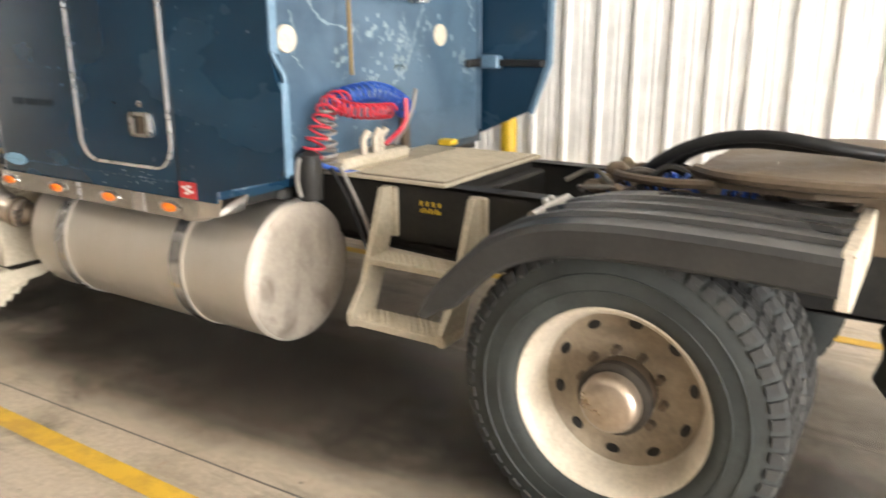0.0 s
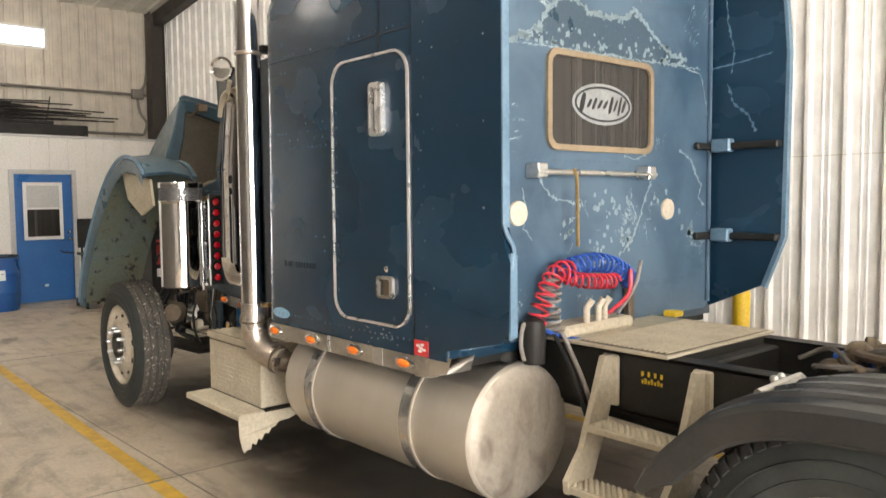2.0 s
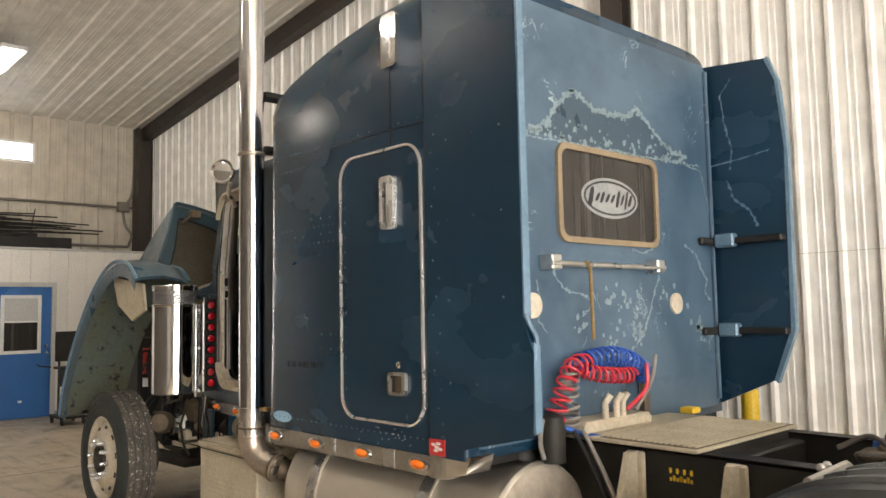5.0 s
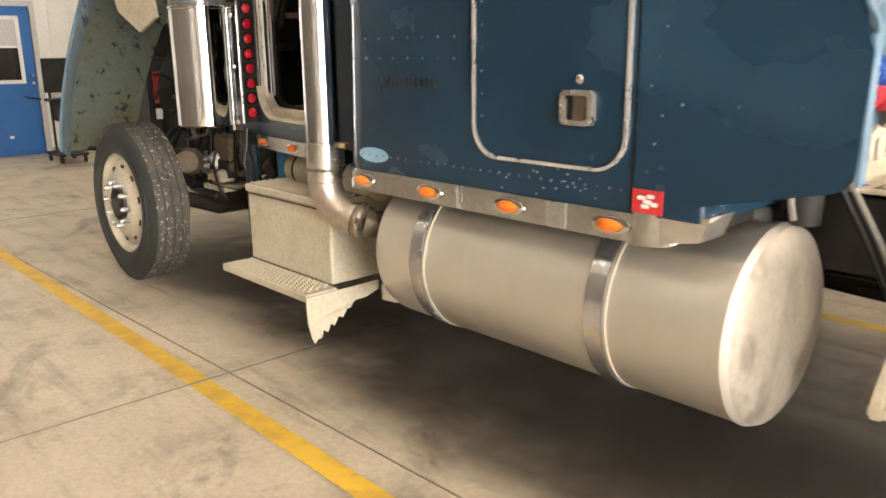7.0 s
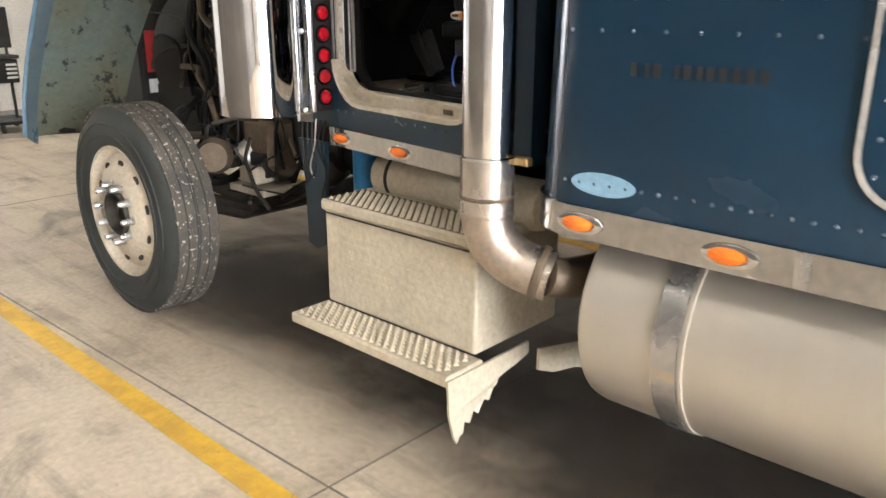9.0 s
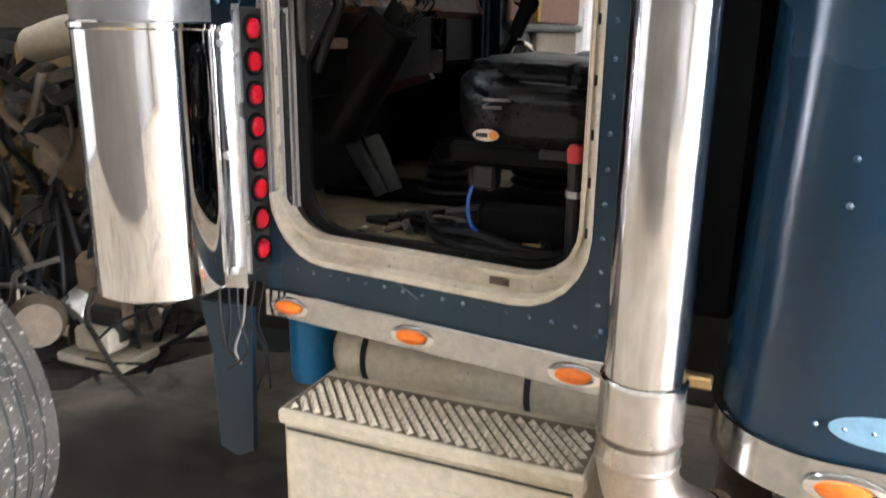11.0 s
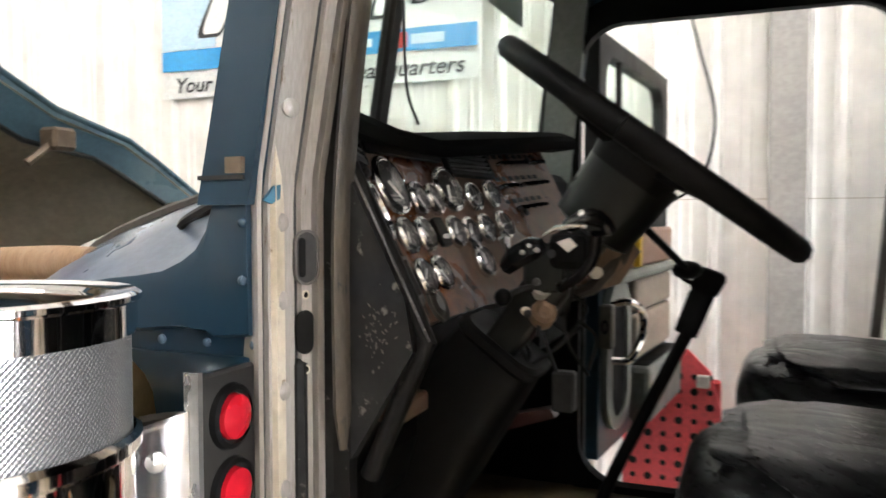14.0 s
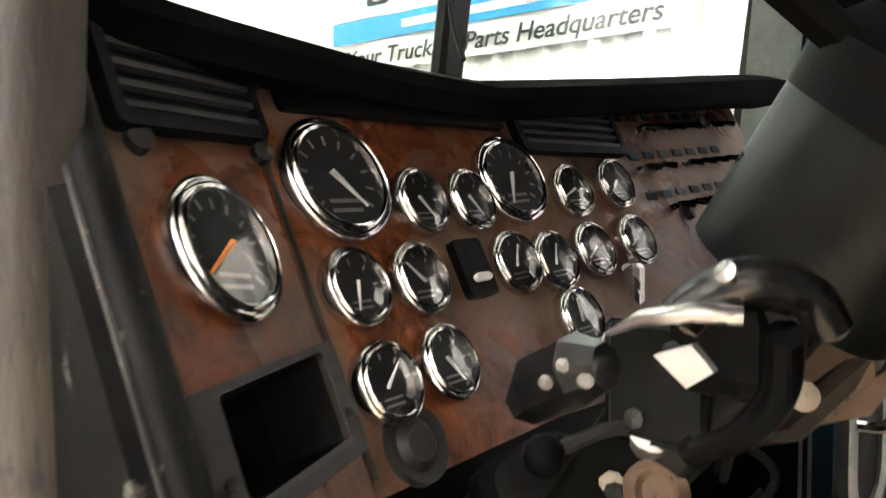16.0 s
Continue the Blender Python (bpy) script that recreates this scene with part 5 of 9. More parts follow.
for x in (-3.948, -3.545, -3.142, -2.728):
    marker(x, SIDE - 0.012, 0.978, truck, 1.06)
for x, w in ((-3.4, 0.03), (-2.98, 0.08)):
    part("trim_patch", B((x, x + w, SIDE - 0.0155, SIDE - 0.0125, 0.937, 1.02)), STRAP, sleeper, "dull tape patch")
part("corner_bracket", plate([(-2.64, 0.93), (-2.45, 0.965), (-2.42, 1.04), (-2.64, 1.01)], 0.14, xz(SIDE + 0.006)), CHROME, sleeper, "bright metal corner bracket")
part("underside", B((-4.05, -2.46, SIDE + 0.05, mir(SIDE) - 0.05, 0.98, 1.015)), BLACK, sleeper)

# ---- fuel tank ----
TY, TZ, TR = 2.5, 0.647, 0.325
TX = -4.0                    # front end of the tank
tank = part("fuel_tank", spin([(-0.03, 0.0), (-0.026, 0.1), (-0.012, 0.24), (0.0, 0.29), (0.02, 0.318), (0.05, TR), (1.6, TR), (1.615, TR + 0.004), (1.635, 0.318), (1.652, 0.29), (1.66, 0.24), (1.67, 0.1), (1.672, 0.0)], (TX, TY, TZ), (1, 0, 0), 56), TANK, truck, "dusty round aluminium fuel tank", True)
for x in (-3.712, -2.832):
    part("tank_strap", spin([(-0.035, TR + 0.001), (-0.035, TR + 0.007), (0.035, TR + 0.007), (0.035, TR + 0.001)], (x, TY, TZ), (1, 0, 0), 56), STRAP, tank, "bright tank strap", True)
    part("strap_edge", spin([(0.042, TR), (0.042, TR + 0.005), (0.052, TR + 0.005), (0.052, TR)], (x, TY, TZ), (1, 0, 0), 56), TANK, tank, "", True)
    part("tank_hanger", B((x - 0.04, x + 0.04, TY + 0.1, 2.86, TZ - 0.37, TZ - 0.3), (x - 0.04, x + 0.04, 2.8, 2.86, TZ - 0.35, 0.8), bevel=0.01), BLACK, tank)
part("tank_end", spin([(1.6385, 0.318), (1.6545, 0.29), (1.6605, 0.26), (1.6625, 0.24), (1.6725, 0.1), (1.6745, 0.0)], (TX, TY, TZ), (1, 0, 0), 56), TANKEND, tank, "dusty smudged tank end", True)
part("filler_neck", spin([(0, 0.07), (0.03, 0.07), (0.045, 0.06), (0.05, 0.0)], (-2.5, TY + 0.02, TZ + 0.322), (0, 0.2, 1), 24), BLACK, tank, "black fuel cap", True)
part("sender_plate", spin([(0, 0.09), (0.006, 0.09), (0.006, 0.0)], (-2.5, TY + 0.02, TZ + 0.319), (0, 0.2, 1), 24), SOOT, tank)

# ---- exhaust stack ----
PX, PY = -4.303, 2.155
stack = part("exhaust_pipe", cyl((PX, PY, 1.03), (PX, PY, 4.05), 0.076, 32), STAINLESS, truck, "tall chrome exhaust stack", True)
part("stack_mouth", spin([(0, 0.076), (0.02, 0.07), (-0.3, 0.07)], (PX, PY, 4.05), (0, 0, 1), 32), STAINLESS, stack, "", True)
part("sleeve_ring", spin([(-0.006, 0.079), (-0.003, 0.0825), (0.003, 0.0825), (0.006, 0.079)], (PX, PY, 1.1), (0, 0, 1), 32), STAINLESS, stack, "", True)
part("stack_sleeve", cyl((PX, PY, 0.93), (PX, PY, 1.1), 0.0805, 32), SLEEVE, stack, "", True)
part("clamp_bolt", B((PX + 0.06, PX + 0.12, PY + 0.03, PY + 0.06, 1.08, 1.105), bevel=0.004), BRASS, stack)
part("elbow", tube(smooth_path([(PX, PY, 0.96), (PX, PY, 0.92), (PX + 0.02, PY + 0.01, 0.85), (PX + 0.07, PY + 0.034, 0.795), (PX + 0.125, PY + 0.06, 0.768), (PX + 0.18, PY + 0.085, 0.752)]), 0.077, 28), RUSTPIPE, stack, "heat-stained elbow", True)
for z, mt in ((0.985, GREASE), (0.935, RUSTPIPE), (2.62, RUSTPIPE)):
    part("weld_ring", spin([(-0.006, 0.0805), (-0.003, 0.0825), (0.003, 0.0825), (0.006, 0.0805)] if z < 2 else [(-0.012, 0.077), (-0.006, 0.083), (0.006, 0.083), (0.012, 0.077)], (PX, PY, z), (0, 0, 1), 32), mt, stack, "thin rusty weld line" if z == 0.985 else "", True)
part("pipe_end_ring", spin([(-0.014, 0.078), (-0.007, 0.085), (0.007, 0.085), (0.014, 0.078)], (PX + 0.15, PY + 0.072, 0.76), (0.85, 0.4, -0.25), 28), GREASE, stack, "rust-brown clamp ring", True)
for z in (2.66, 3.0):
    part("stack_bracket", B((PX - 0.05, PX + 0.05, PY + 0.07, 2.6, z - 0.02, z + 0.02), bevel=0.006), BLACK, stack)
part("inner_pipe", tube(smooth_path([(PX + 0.17, PY + 0.08, 0.754), (PX + 0.2, PY + 0.15, 0.735), (-4.1, 2.6, 0.7), (-4.1, 2.95, 0.68)]), 0.062, 18), GREASE, stack, "", True)

# ---- battery box and step ----
box = part("battery_box", B((-5.19, -4.42, 2.25, 2.72, 0.39, 0.8), bevel=0.012, seg=2), DUSTY, truck, "dusty tan battery box with tread-plate top")
part("box_lid", B((-5.2, -4.412, 2.238, 2.73, 0.765, 0.806), bevel=0.008), DUSTY, box)
part("box_groove", B((-5.17, -4.44, 2.2355, 2.238, 0.757, 0.763)), BLACK, box)


def tread(x0, x1, y0, y1, z, parent, s=0.036):
    bm = bmesh.new()
    k = 0
    y = y0 + s * 0.5
    while y < y1 - s * 0.3:
        x = x0 + s * (0.5 + 0.5 * (k % 2))
        while x < x1 - s * 0.3:
            a, b = s * 0.42, s * 0.42
            v = [bm.verts.new(p) for p in ((x - a, y, z), (x, y - b, z), (x + a, y, z), (x, y + b, z))]
            t = bm.verts.new((x, y, z + 0.013))
            for i in range(4):
                bm.faces.new((v[i], v[(i + 1) % 4], t))
            x += s
        y += s * 0.62
        k += 1
    part("tread_studs", bm, DUSTY, parent)["kind"] = "stuff"


# Brown sheet between the studs: grime, darkened so the gaps look shaded.
part("lid_grime_shade", B((-5.185, -4.425, 2.252, 2.46, 0.8064, 0.8075)), GRIME, box, "brown grime and painted shade between the studs")
tread(-5.18, -4.43, 2.25, 2.45, 0.8075, box, 0.032)
bm = bmesh.new()
rb = random.Random(9)
for i in range(26):
    for j in range(9):
        x, z = -5.08 + i * 0.024, 0.44 + j * 0.03
        if rb.random() < 0.75:
            plate(shifted([(u * 0.008 + v * 0.004, v * 0.006) for u, v in rrect(2, 2, 0.6, 1)], x + 0.012 * (j % 2), z), 0.0015, xz(2.25, -1), bm)
part("side_studs", bm, DUSTY, box)["kind"] = "stuff"
step = part("cab_step", B((-5.205, -4.39, 2.075, 2.26, 0.345, 0.385), bevel=0.006), DUSTY, box, "dusty tread-plate step")
tread(-5.19, -4.41, 2.085, 2.25, 0.385, box)
ragged = [(2.07, 0.375), (2.5, 0.375), (2.5, 0.33), (2.43, 0.3), (2.36, 0.295), (2.33, 0.268), (2.3, 0.272), (2.27, 0.235), (2.25, 0.245), (2.225, 0.2), (2.21, 0.215), (2.19, 0.175), (2.165, 0.19), (2.15, 0.155), (2.12, 0.16), (2.1, 0.145), (2.085, 0.175), (2.072, 0.25)]
part("torn_flap", plate(ragged, 0.01, lambda u, v, d: Vector((-4.4 + d + 0.1 * max(0.0, 0.3 - v) + 0.012 * math.sin(u * 31), u, v))), DUSTY, box, "torn bent step flap")
part("torn_bracket", plate([(2.48, 0.37), (2.7, 0.34), (2.86, 0.25), (2.83, 0.15), (2.79, 0.21), (2.72, 0.225), (2.66, 0.25), (2.55, 0.26), (2.48, 0.29)], 0.012, lambda u, v, d: Vector((-4.33 + d + 0.2 * (u - 2.48), u, v))), DUSTY, box, "bent bracket")

# ---- frame ----
for y in (2.77, mir(2.77) - 0.09):
    part("frame_rail", B((-7.95, 2.3, y, y + 0.012 if y < CY else y + 0.09, 0.775, 1.045), (-7.95, 2.3, y, y + 0.09, 1.035, 1.05), (-7.95, 2.3, y, y + 0.09, 0.77, 0.785)), BLACK, truck, "black steel frame rail")
for x in (-6.9, -5.2, -3.6, -1.7, -0.2, 1.2):
    part("crossmember", B((x - 0.05, x + 0.05, 2.84, 3.56, 0.8, 1.02), bevel=0.01), BLACK, truck)
bm = bmesh.new()
for k in range(7):
    plate(shifted(rrect(0.012, 0.022, 0.003, 2), -1.885 + 0.016 * k, 0.965 - 0.03 * (k % 2)), 0.0015, xz(2.7695, -1), bm)
    plate(shifted(rrect(0.01, 0.016, 0.003, 2), -1.885 + 0.016 * k, 0.93), 0.0015, xz(2.7695, -1), bm)
part("paint_mark", bm, YELLOW, truck, "small yellow painted marks")
deck = part("deck_plate", B((-2.47, -1.73, 2.72, 3.66, 1.054, 1.07), bevel=0.004), DUSTY, truck, "cream ribbed deck plate behind the sleeper")
for k in range(17):
    part("deck_rib", B((-2.2 + 0.027 * k, -2.19 + 0.027 * k, 2.76, 3.62, 1.07, 1.078)), DUSTY, deck)
# Brown sheet under the ribs; its dark tone also stands for gap shade.
part("deck_grime_shade", B((-2.22, -1.745, 2.74, 3.64, 1.0702, 1.0714)), GRIME, deck, "brown grime and painted shade between the deck ribs")
part("deck_box", B((-2.44, -2.27, 2.72, 3.25, 1.07, 1.13), bevel=0.015), DUSTY, deck)
part("front_lip", B((-1.735, -1.725, 2.86, 3.56, 0.95, 1.056)), BLACK, deck)
for y in (2.9, 2.99, 3.04):
    part("hose_fitting", tube([(-2.3, y, 1.12), (-2.3, y, 1.2), (-2.28, y + 0.02, 1.24)], 0.017, 8), JAMB, deck, "cream hose fitting")
part("yellow_tag", B((-2.3, -2.22, 3.55, 3.63, 1.09, 1.12), bevel=0.006), YELLOW, deck)
part("rust_post", B((-2.42, -2.38, 3.36, 3.41, 1.07, 1.33), bevel=0.006), GREASE, deck)


def coil(points, radius, turns, wire, material, label, parent):
    path = smooth_path(points, 30)
    n = len(path)
    out = []
    per = 12
    total = turns * per
    for k in range(total + 1):
        f = k / total * (n - 1)
        i = min(int(f), n - 2)
        p = path[i].lerp(path[i + 1], f - i)
        d, u, w = basis(path[min(i + 2, n - 1)] - path[max(i - 2, 0)])
        a = 2 * math.pi * k / per
        out.append(p + (u * math.cos(a) + w * math.sin(a)) * radius)
    return part("coiled_hose", tube(out, wire, 6), material, parent, label, True)


coil([(-2.36, 2.6, 1.15), (-2.34, 2.62, 1.24), (-2.33, 2.66, 1.33), (-2.33, 2.72, 1.385), (-2.33, 2.8, 1.39)], 0.044, 8, 0.0065, HOSERED, "red coiled air hose", deck)
coil([(-2.33, 2.74, 1.37), (-2.29, 2.84, 1.34), (-2.28, 2.98, 1.325), (-2.28, 3.1, 1.32)], 0.034, 10, 0.0065, HOSERED, "red coiled air hose", deck)
coil([(-2.36, 2.76, 1.38), (-2.34, 2.86, 1.405), (-2.33, 3.0, 1.415), (-2.33, 3.14, 1.39), (-2.33, 3.25, 1.34), (-2.34, 3.31, 1.29)], 0.044, 17, 0.0068, HOSEBLUE, "blue coiled air hose", deck)
coil([(-2.36, 2.71, 1.09), (-2.36, 2.71, 1.17), (-2.36, 2.71, 1.26), (-2.36, 2.72, 1.35)], 0.042, 8, 0.008, HOSEGREY, "grey coiled power cable", deck)
for pts, mt in (([(-2.26, 3.2, 1.37), (-2.25, 3.17, 1.25), (-2.28, 3.05, 1.16)], HOSERED), ([(-2.31, 3.36, 1.4), (-2.27, 3.25, 1.28), (-2.28, 3.12, 1.15)], HOSEGREY), ([(-2.33, 2.62, 1.12), (-2.3, 2.72, 1.08), (-2.25, 2.8, 1.06)], HOSEBLUE),
                ([(-2.38, 2.6, 1.13), (-2.37, 2.53, 1.15), (-2.37, 2.51, 1.06), (-2.36, 2.52, 0.985)], HOSEGREY), ([(-2.3, 2.66, 1.1), (-2.22, 2.68, 0.95), (-2.12, 2.66, 0.78), (-2.06, 2.65, 0.66)], CABLE), ([(-2.28, 2.7, 1.1), (-2.16, 2.7, 0.9), (-2.06, 2.68, 0.72)], HOSEGREY)):
    part("loose_hose", tube(smooth_path(pts), 0.011, 8), mt, deck, "", True)
part("air_dryer", spin([(0, 0.0), (0, 0.055), (0.16, 0.058), (0.2, 0.05), (0.23, 0.0)], (-2.36, 2.585, 0.965), (0, 0, 1), 18), BLACK, deck, "black canister on the frame", True)
part("cable_plug", B((-2.09, -2.04, 2.63, 2.69, 0.6, 0.67), bevel=0.012), GREYTRIM, deck)

# ladder step on the frame
lad = part("frame_step", B((-2.07, -1.56, 2.45, 2.6, 0.465, 0.5), bevel=0.005), DUSTY, truck, "dusty tan two-tread frame step")
part("upper_tread", B((-2.03, -1.57, 2.56, 2.7, 0.715, 0.745), bevel=0.005), DUSTY, lad)
for x in (-2.06, -1.6):
    part("step_upright", plate([(2.765, 1.03), (2.75, 0.84), (2.7, 0.7), (2.6, 0.47), (2.45, 0.46), (2.44, 0.52), (2.54, 0.64), (2.62, 0.84), (2.69, 1.03)], 0.03, yz(x)), DUSTY, lad)
    part("mount_ear", B((x - 0.03, x + 0.06, 2.745, 2.768, 0.8, 1.03), bevel=0.008), DUSTY, lad)
    for z in (0.99, 0.9):
        part("bolt", spin([(0, 0.014), (0.012, 0.014), (0.012, 0.0)], (x + 0.015, 2.745, z), (0, -1, 0), 6), BLACK, lad)
tread(-2.06, -1.57, 2.455, 2.595, 0.5, lad, 0.03)
tread(-2.02, -1.58, 2.565, 2.695, 0.745, lad, 0.03)


# ---- wheels ----
def tyre_profile(w, r):
    half = [(0.03, 0.322), (0.012, 0.337), (0.002, 0.365), (0.0, 0.4), (0.004, 0.445), (0.018, r - 0.045), (0.032, r - 0.02), (0.048, r - 0.006)]
    return half + [(w - a, q) for a, q in half[::-1]]


def lug_tread(c, w, r, y_in, blocks, bm=None):
    """Rows of raised tread blocks round the tyre."""
    bm = bm or bmesh.new()
    rows = [(0.045, 0.1), (0.108, w / 2 - 0.006), (w / 2 + 0.006, w - 0.108), (w - 0.1, w - 0.045)]
    for j, (a0, a1) in enumerate(rows):
        for k in range(blocks):
            t0 = 2 * math.pi * (k + 0.25 * (j % 2)) / blocks
            t1 = t0 + 2 * math.pi * 0.72 / blocks
            pts = []
            for rad in (r - 0.012, r):
                pts.append([Vector((c[0] + rad * math.cos(t), c[1] + y_in * a, c[2] + rad * math.sin(t))) for t, a in ((t0, a0), (t1, a0), (t1 + 0.02, a1), (t0 + 0.02, a1))])
            rings(bm, pts)
    for k in range(blocks):
        t0 = 2 * math.pi * (k + 0.1) / blocks
        t1 = t0 + 2 * math.pi * 0.66 / blocks
        rings(bm, [[Vector((c[0] + (r - d) * math.cos(t), c[1] + y_in * a, c[2] + (r - d) * math.sin(t))) for d, a in ((0.05, 0.008), (0.016, 0.022), (0.004, 0.05), (0.03, 0.06), (0.06, 0.03))] for t in (t0, t1)])
    return bm


def wheel(x, y, s, r, w, dish, label, studs=True):
    """y: outer face; s: +1 where the inner side lies towards +y."""
    z = r
    ax = (0, s, 0)
    top = part("wheel", spin([(a, q) for a, q in tyre_profile(w, r)], (x, y, z), ax, 64), RUBBER, truck, label, True)
    if studs:
        part("lugged_tread", lug_tread((x, y, z), w, r, s, 60), LUGS, top)["kind"] = "stuff"
    else:
        for a0, a1 in ((0.036, 0.082), (0.09, 0.13), (0.138, w - 0.138 + 0.0), (w - 0.13, w - 0.09), (w - 0.082, w - 0.036)):
            part("tread_rib", spin([(a0, r - 0.012), (a0, r - 0.001), (a1, r - 0.001), (a1, r - 0.012)], (x, y, z), ax, 64), TREAD, top, "", True)
    for q in (0.385, 0.44):
        part("sidewall_ring", spin([(0.002, q), (-0.003, q + 0.003), (0.002, q + 0.006)], (x, y, z), ax, 48), RUBBER, top, "", True)
    if dish:
        prof = [(0.035, 0.3), (0.022, 0.302), (0.018, 0.296), (0.022, 0.288), (0.05, 0.272), (0.1, 0.262), (0.15, 0.25), (0.17, 0.232), (0.175, 0.2), (0.165, 0.165), (0.165, 0.1)]
        hub = [(0.17, 0.118), (0.1, 0.112), (0.095, 0.1), (0.06, 0.09), (0.045, 0.085), (0.04, 0.05), (0.04, 0.0)]
        hr, ha, lr, la = 0.216, 0.168, 0.143, 0.16
    else:
        prof = [(0.035, 0.3), (0.02, 0.303), (0.015, 0.296), (0.02, 0.286), (0.05, 0.272), (0.06, 0.262), (0.05, 0.24), (0.03, 0.21), (0.012, 0.185), (0.01, 0.1)]
        hub = [(0.012, 0.112), (-0.012, 0.11), (-0.014, 0.1), (0.02, 0.096), (0.05, 0.09), (0.05, 0.0)]
        hr, ha, lr, la = 0.226, 0.036, 0.143, 0.012
    prof = [(a, q * 1.1) for a, q in prof]
    hr = hr * 1.09
    part("rim", spin(prof, (x, y, z), ax, 56), CREAM, top, "dirty cream steel rim", True)
    if dish:
        part("wheel_disc", spin([(0.15, 0.272), (0.166, 0.255), (0.1725, 0.22), (0.1628, 0.182), (0.1628, 0.12)], (x, y, z), ax, 56), DISC, top, "brown grime on the rim's disc", True)
    part("hub", spin(hub, (x, y, z), ax, 32), GREASE if dish else ENGINE, top, "", True)
    if dish:
        part("hub_cap", spin([(0.06, 0.1), (0.03, 0.099), (0.012, 0.092), (0.0, 0.075), (-0.006, 0.045), (-0.008, 0.0)], (x, y, z), ax, 36), HUBCAP, top, "dull bronze domed hub cap", True)
        part("hub_flange", spin([(0.1, 0.125), (0.07, 0.125), (0.062, 0.112), (0.062, 0.1)], (x, y, z), ax, 36), ENGINE, top, "", True)
    for k in range(10):
        a = 2 * math.pi * k / 10 + 0.2
        p = Vector((x + hr * math.cos(a), y + s * ha, z + hr * math.sin(a)))
        m = Matrix.Translation(p) @ Matrix.Rotation(-a, 4, "Y")
        part("hand_hole", spin([(0.004, 0.03), (-0.002, 0.03), (-0.002, 0.0)], (0, 0, 0), ax, 14), BLACK, top, "", False, m @ Matrix.Diagonal((0.5, 1, 0.8, 1)))
        q = Vector((x + lr * math.cos(a + 0.3), y + s * la, z + lr * math.sin(a + 0.3)))
        if dish:
            part("lug_nut", spin([(0, 0.016), (-0.03, 0.015), (-0.032, 0.0)], q, ax, 6), GREASE, top)
        else:
            part("lug_cover", spin([(0, 0.02), (-0.01, 0.022), (-0.014, 0.017), (-0.05, 0.0165), (-0.06, 0.012), (-0.063, 0.0)], q, ax, 14), STRAP, top, "chrome lug cover", True)
    return top


wheel(-6.6, 2.07, 1, 0.5275, 0.28, False, "worn steer wheel on a dirty cream steel rim", False)
wheel(-6.6, mir(2.07), -1, 0.5275, 0.28, False, "steer wheel on a dirty cream steel rim", False)
wheel(-0.775, 2.16, 1, 0.545, 0.26, True, "outer drive wheel with deep cream rim and dusty tyre")
wheel(-0.775, 2.46, 1, 0.545, 0.26, True, "inner drive wheel")
wheel(-0.76, mir(2.16), -1, 0.53, 0.26, True, "outer drive wheel on the far side")
wheel(-0.76, mir(2.46), -1, 0.53, 0.26, True, "inner drive wheel on the far side")
part("drive_axle", tube([(-0.76, 2.45, 0.53), (-0.76, 2.8, 0.53), (-0.76, 3.0, 0.53), (-0.76, 3.2, 0.53), (-0.76, 3.4, 0.53), (-0.76, 3.6, 0.53), (-0.76, 3.95, 0.53)], [0.09, 0.09, 0.14, 0.24, 0.14, 0.09, 0.09], 18), GREASE, truck, "greasy drive axle", True)
part("drive_shaft", cyl((-0.95, 3.2, 0.58), (-5.0, 3.2, 0.75), 0.05, 14), BLACK, truck)
part("front_axle", tube([(-6.55, 2.3, 0.53), (-6.55, 2.55, 0.5), (-6.55, 2.75, 0.42), (-6.55, 3.65, 0.42), (-6.55, 3.85, 0.5), (-6.55, 4.1, 0.53)], 0.055, 10), ENGINE, truck)
for y in (2.72, 3.6):
    part("leaf_spring", plate([(-7.35, 0.72), (-6.9, 0.6), (-6.55, 0.56), (-6.2, 0.6), (-5.75, 0.72), (-5.75, 0.68), (-6.2, 0.5), (-6.55, 0.47), (-6.9, 0.5), (-7.35, 0.68)], 0.08, xz(y)), ENGINE, truck)
part("brake_drum", spin([(0.0, 0.2), (0.15, 0.2), (0.16, 0.1), (0.16, 0.0)], (-6.55, 2.3, 0.5275), (0, 1, 0), 28), ENGINE, truck, "", True)
part("brake_chamber", spin([(0, 0.0), (0, 0.07), (0.05, 0.085), (0.06, 0.09), (0.07, 0.085), (0.14, 0.07), (0.14, 0.0)], (-6.3, 2.47, 0.8), (0.75, -0.6, 0.1), 20), GREASE, truck, "round brake chamber", True)
part("rear_rod", tube(smooth_path([(-0.1, 2.85, 0.86), (0.15, 2.9, 0.75), (0.4, 2.95, 0.6)]), 0.03, 8), GREASE, truck)
part("air_spring", spin([(0, 0.09), (0.05, 0.13), (0.12, 0.11), (0.16, 0.11), (0.22, 0.13), (0.3, 0.1)], (0.05, 2.85, 0.5), (0, 0, 1), 24), RUBBER, truck, "", True)

# ---- rear fender ----
path = smooth_path([(-1.47, 0, 0.74), (-1.42, 0, 0.83), (-1.33, 0, 0.93), (-1.2, 0, 1.045), (-1.02, 0, 1.12), (-0.8, 0, 1.15), (-0.5, 0, 1.155), (-0.16, 0, 1.145)], 5)
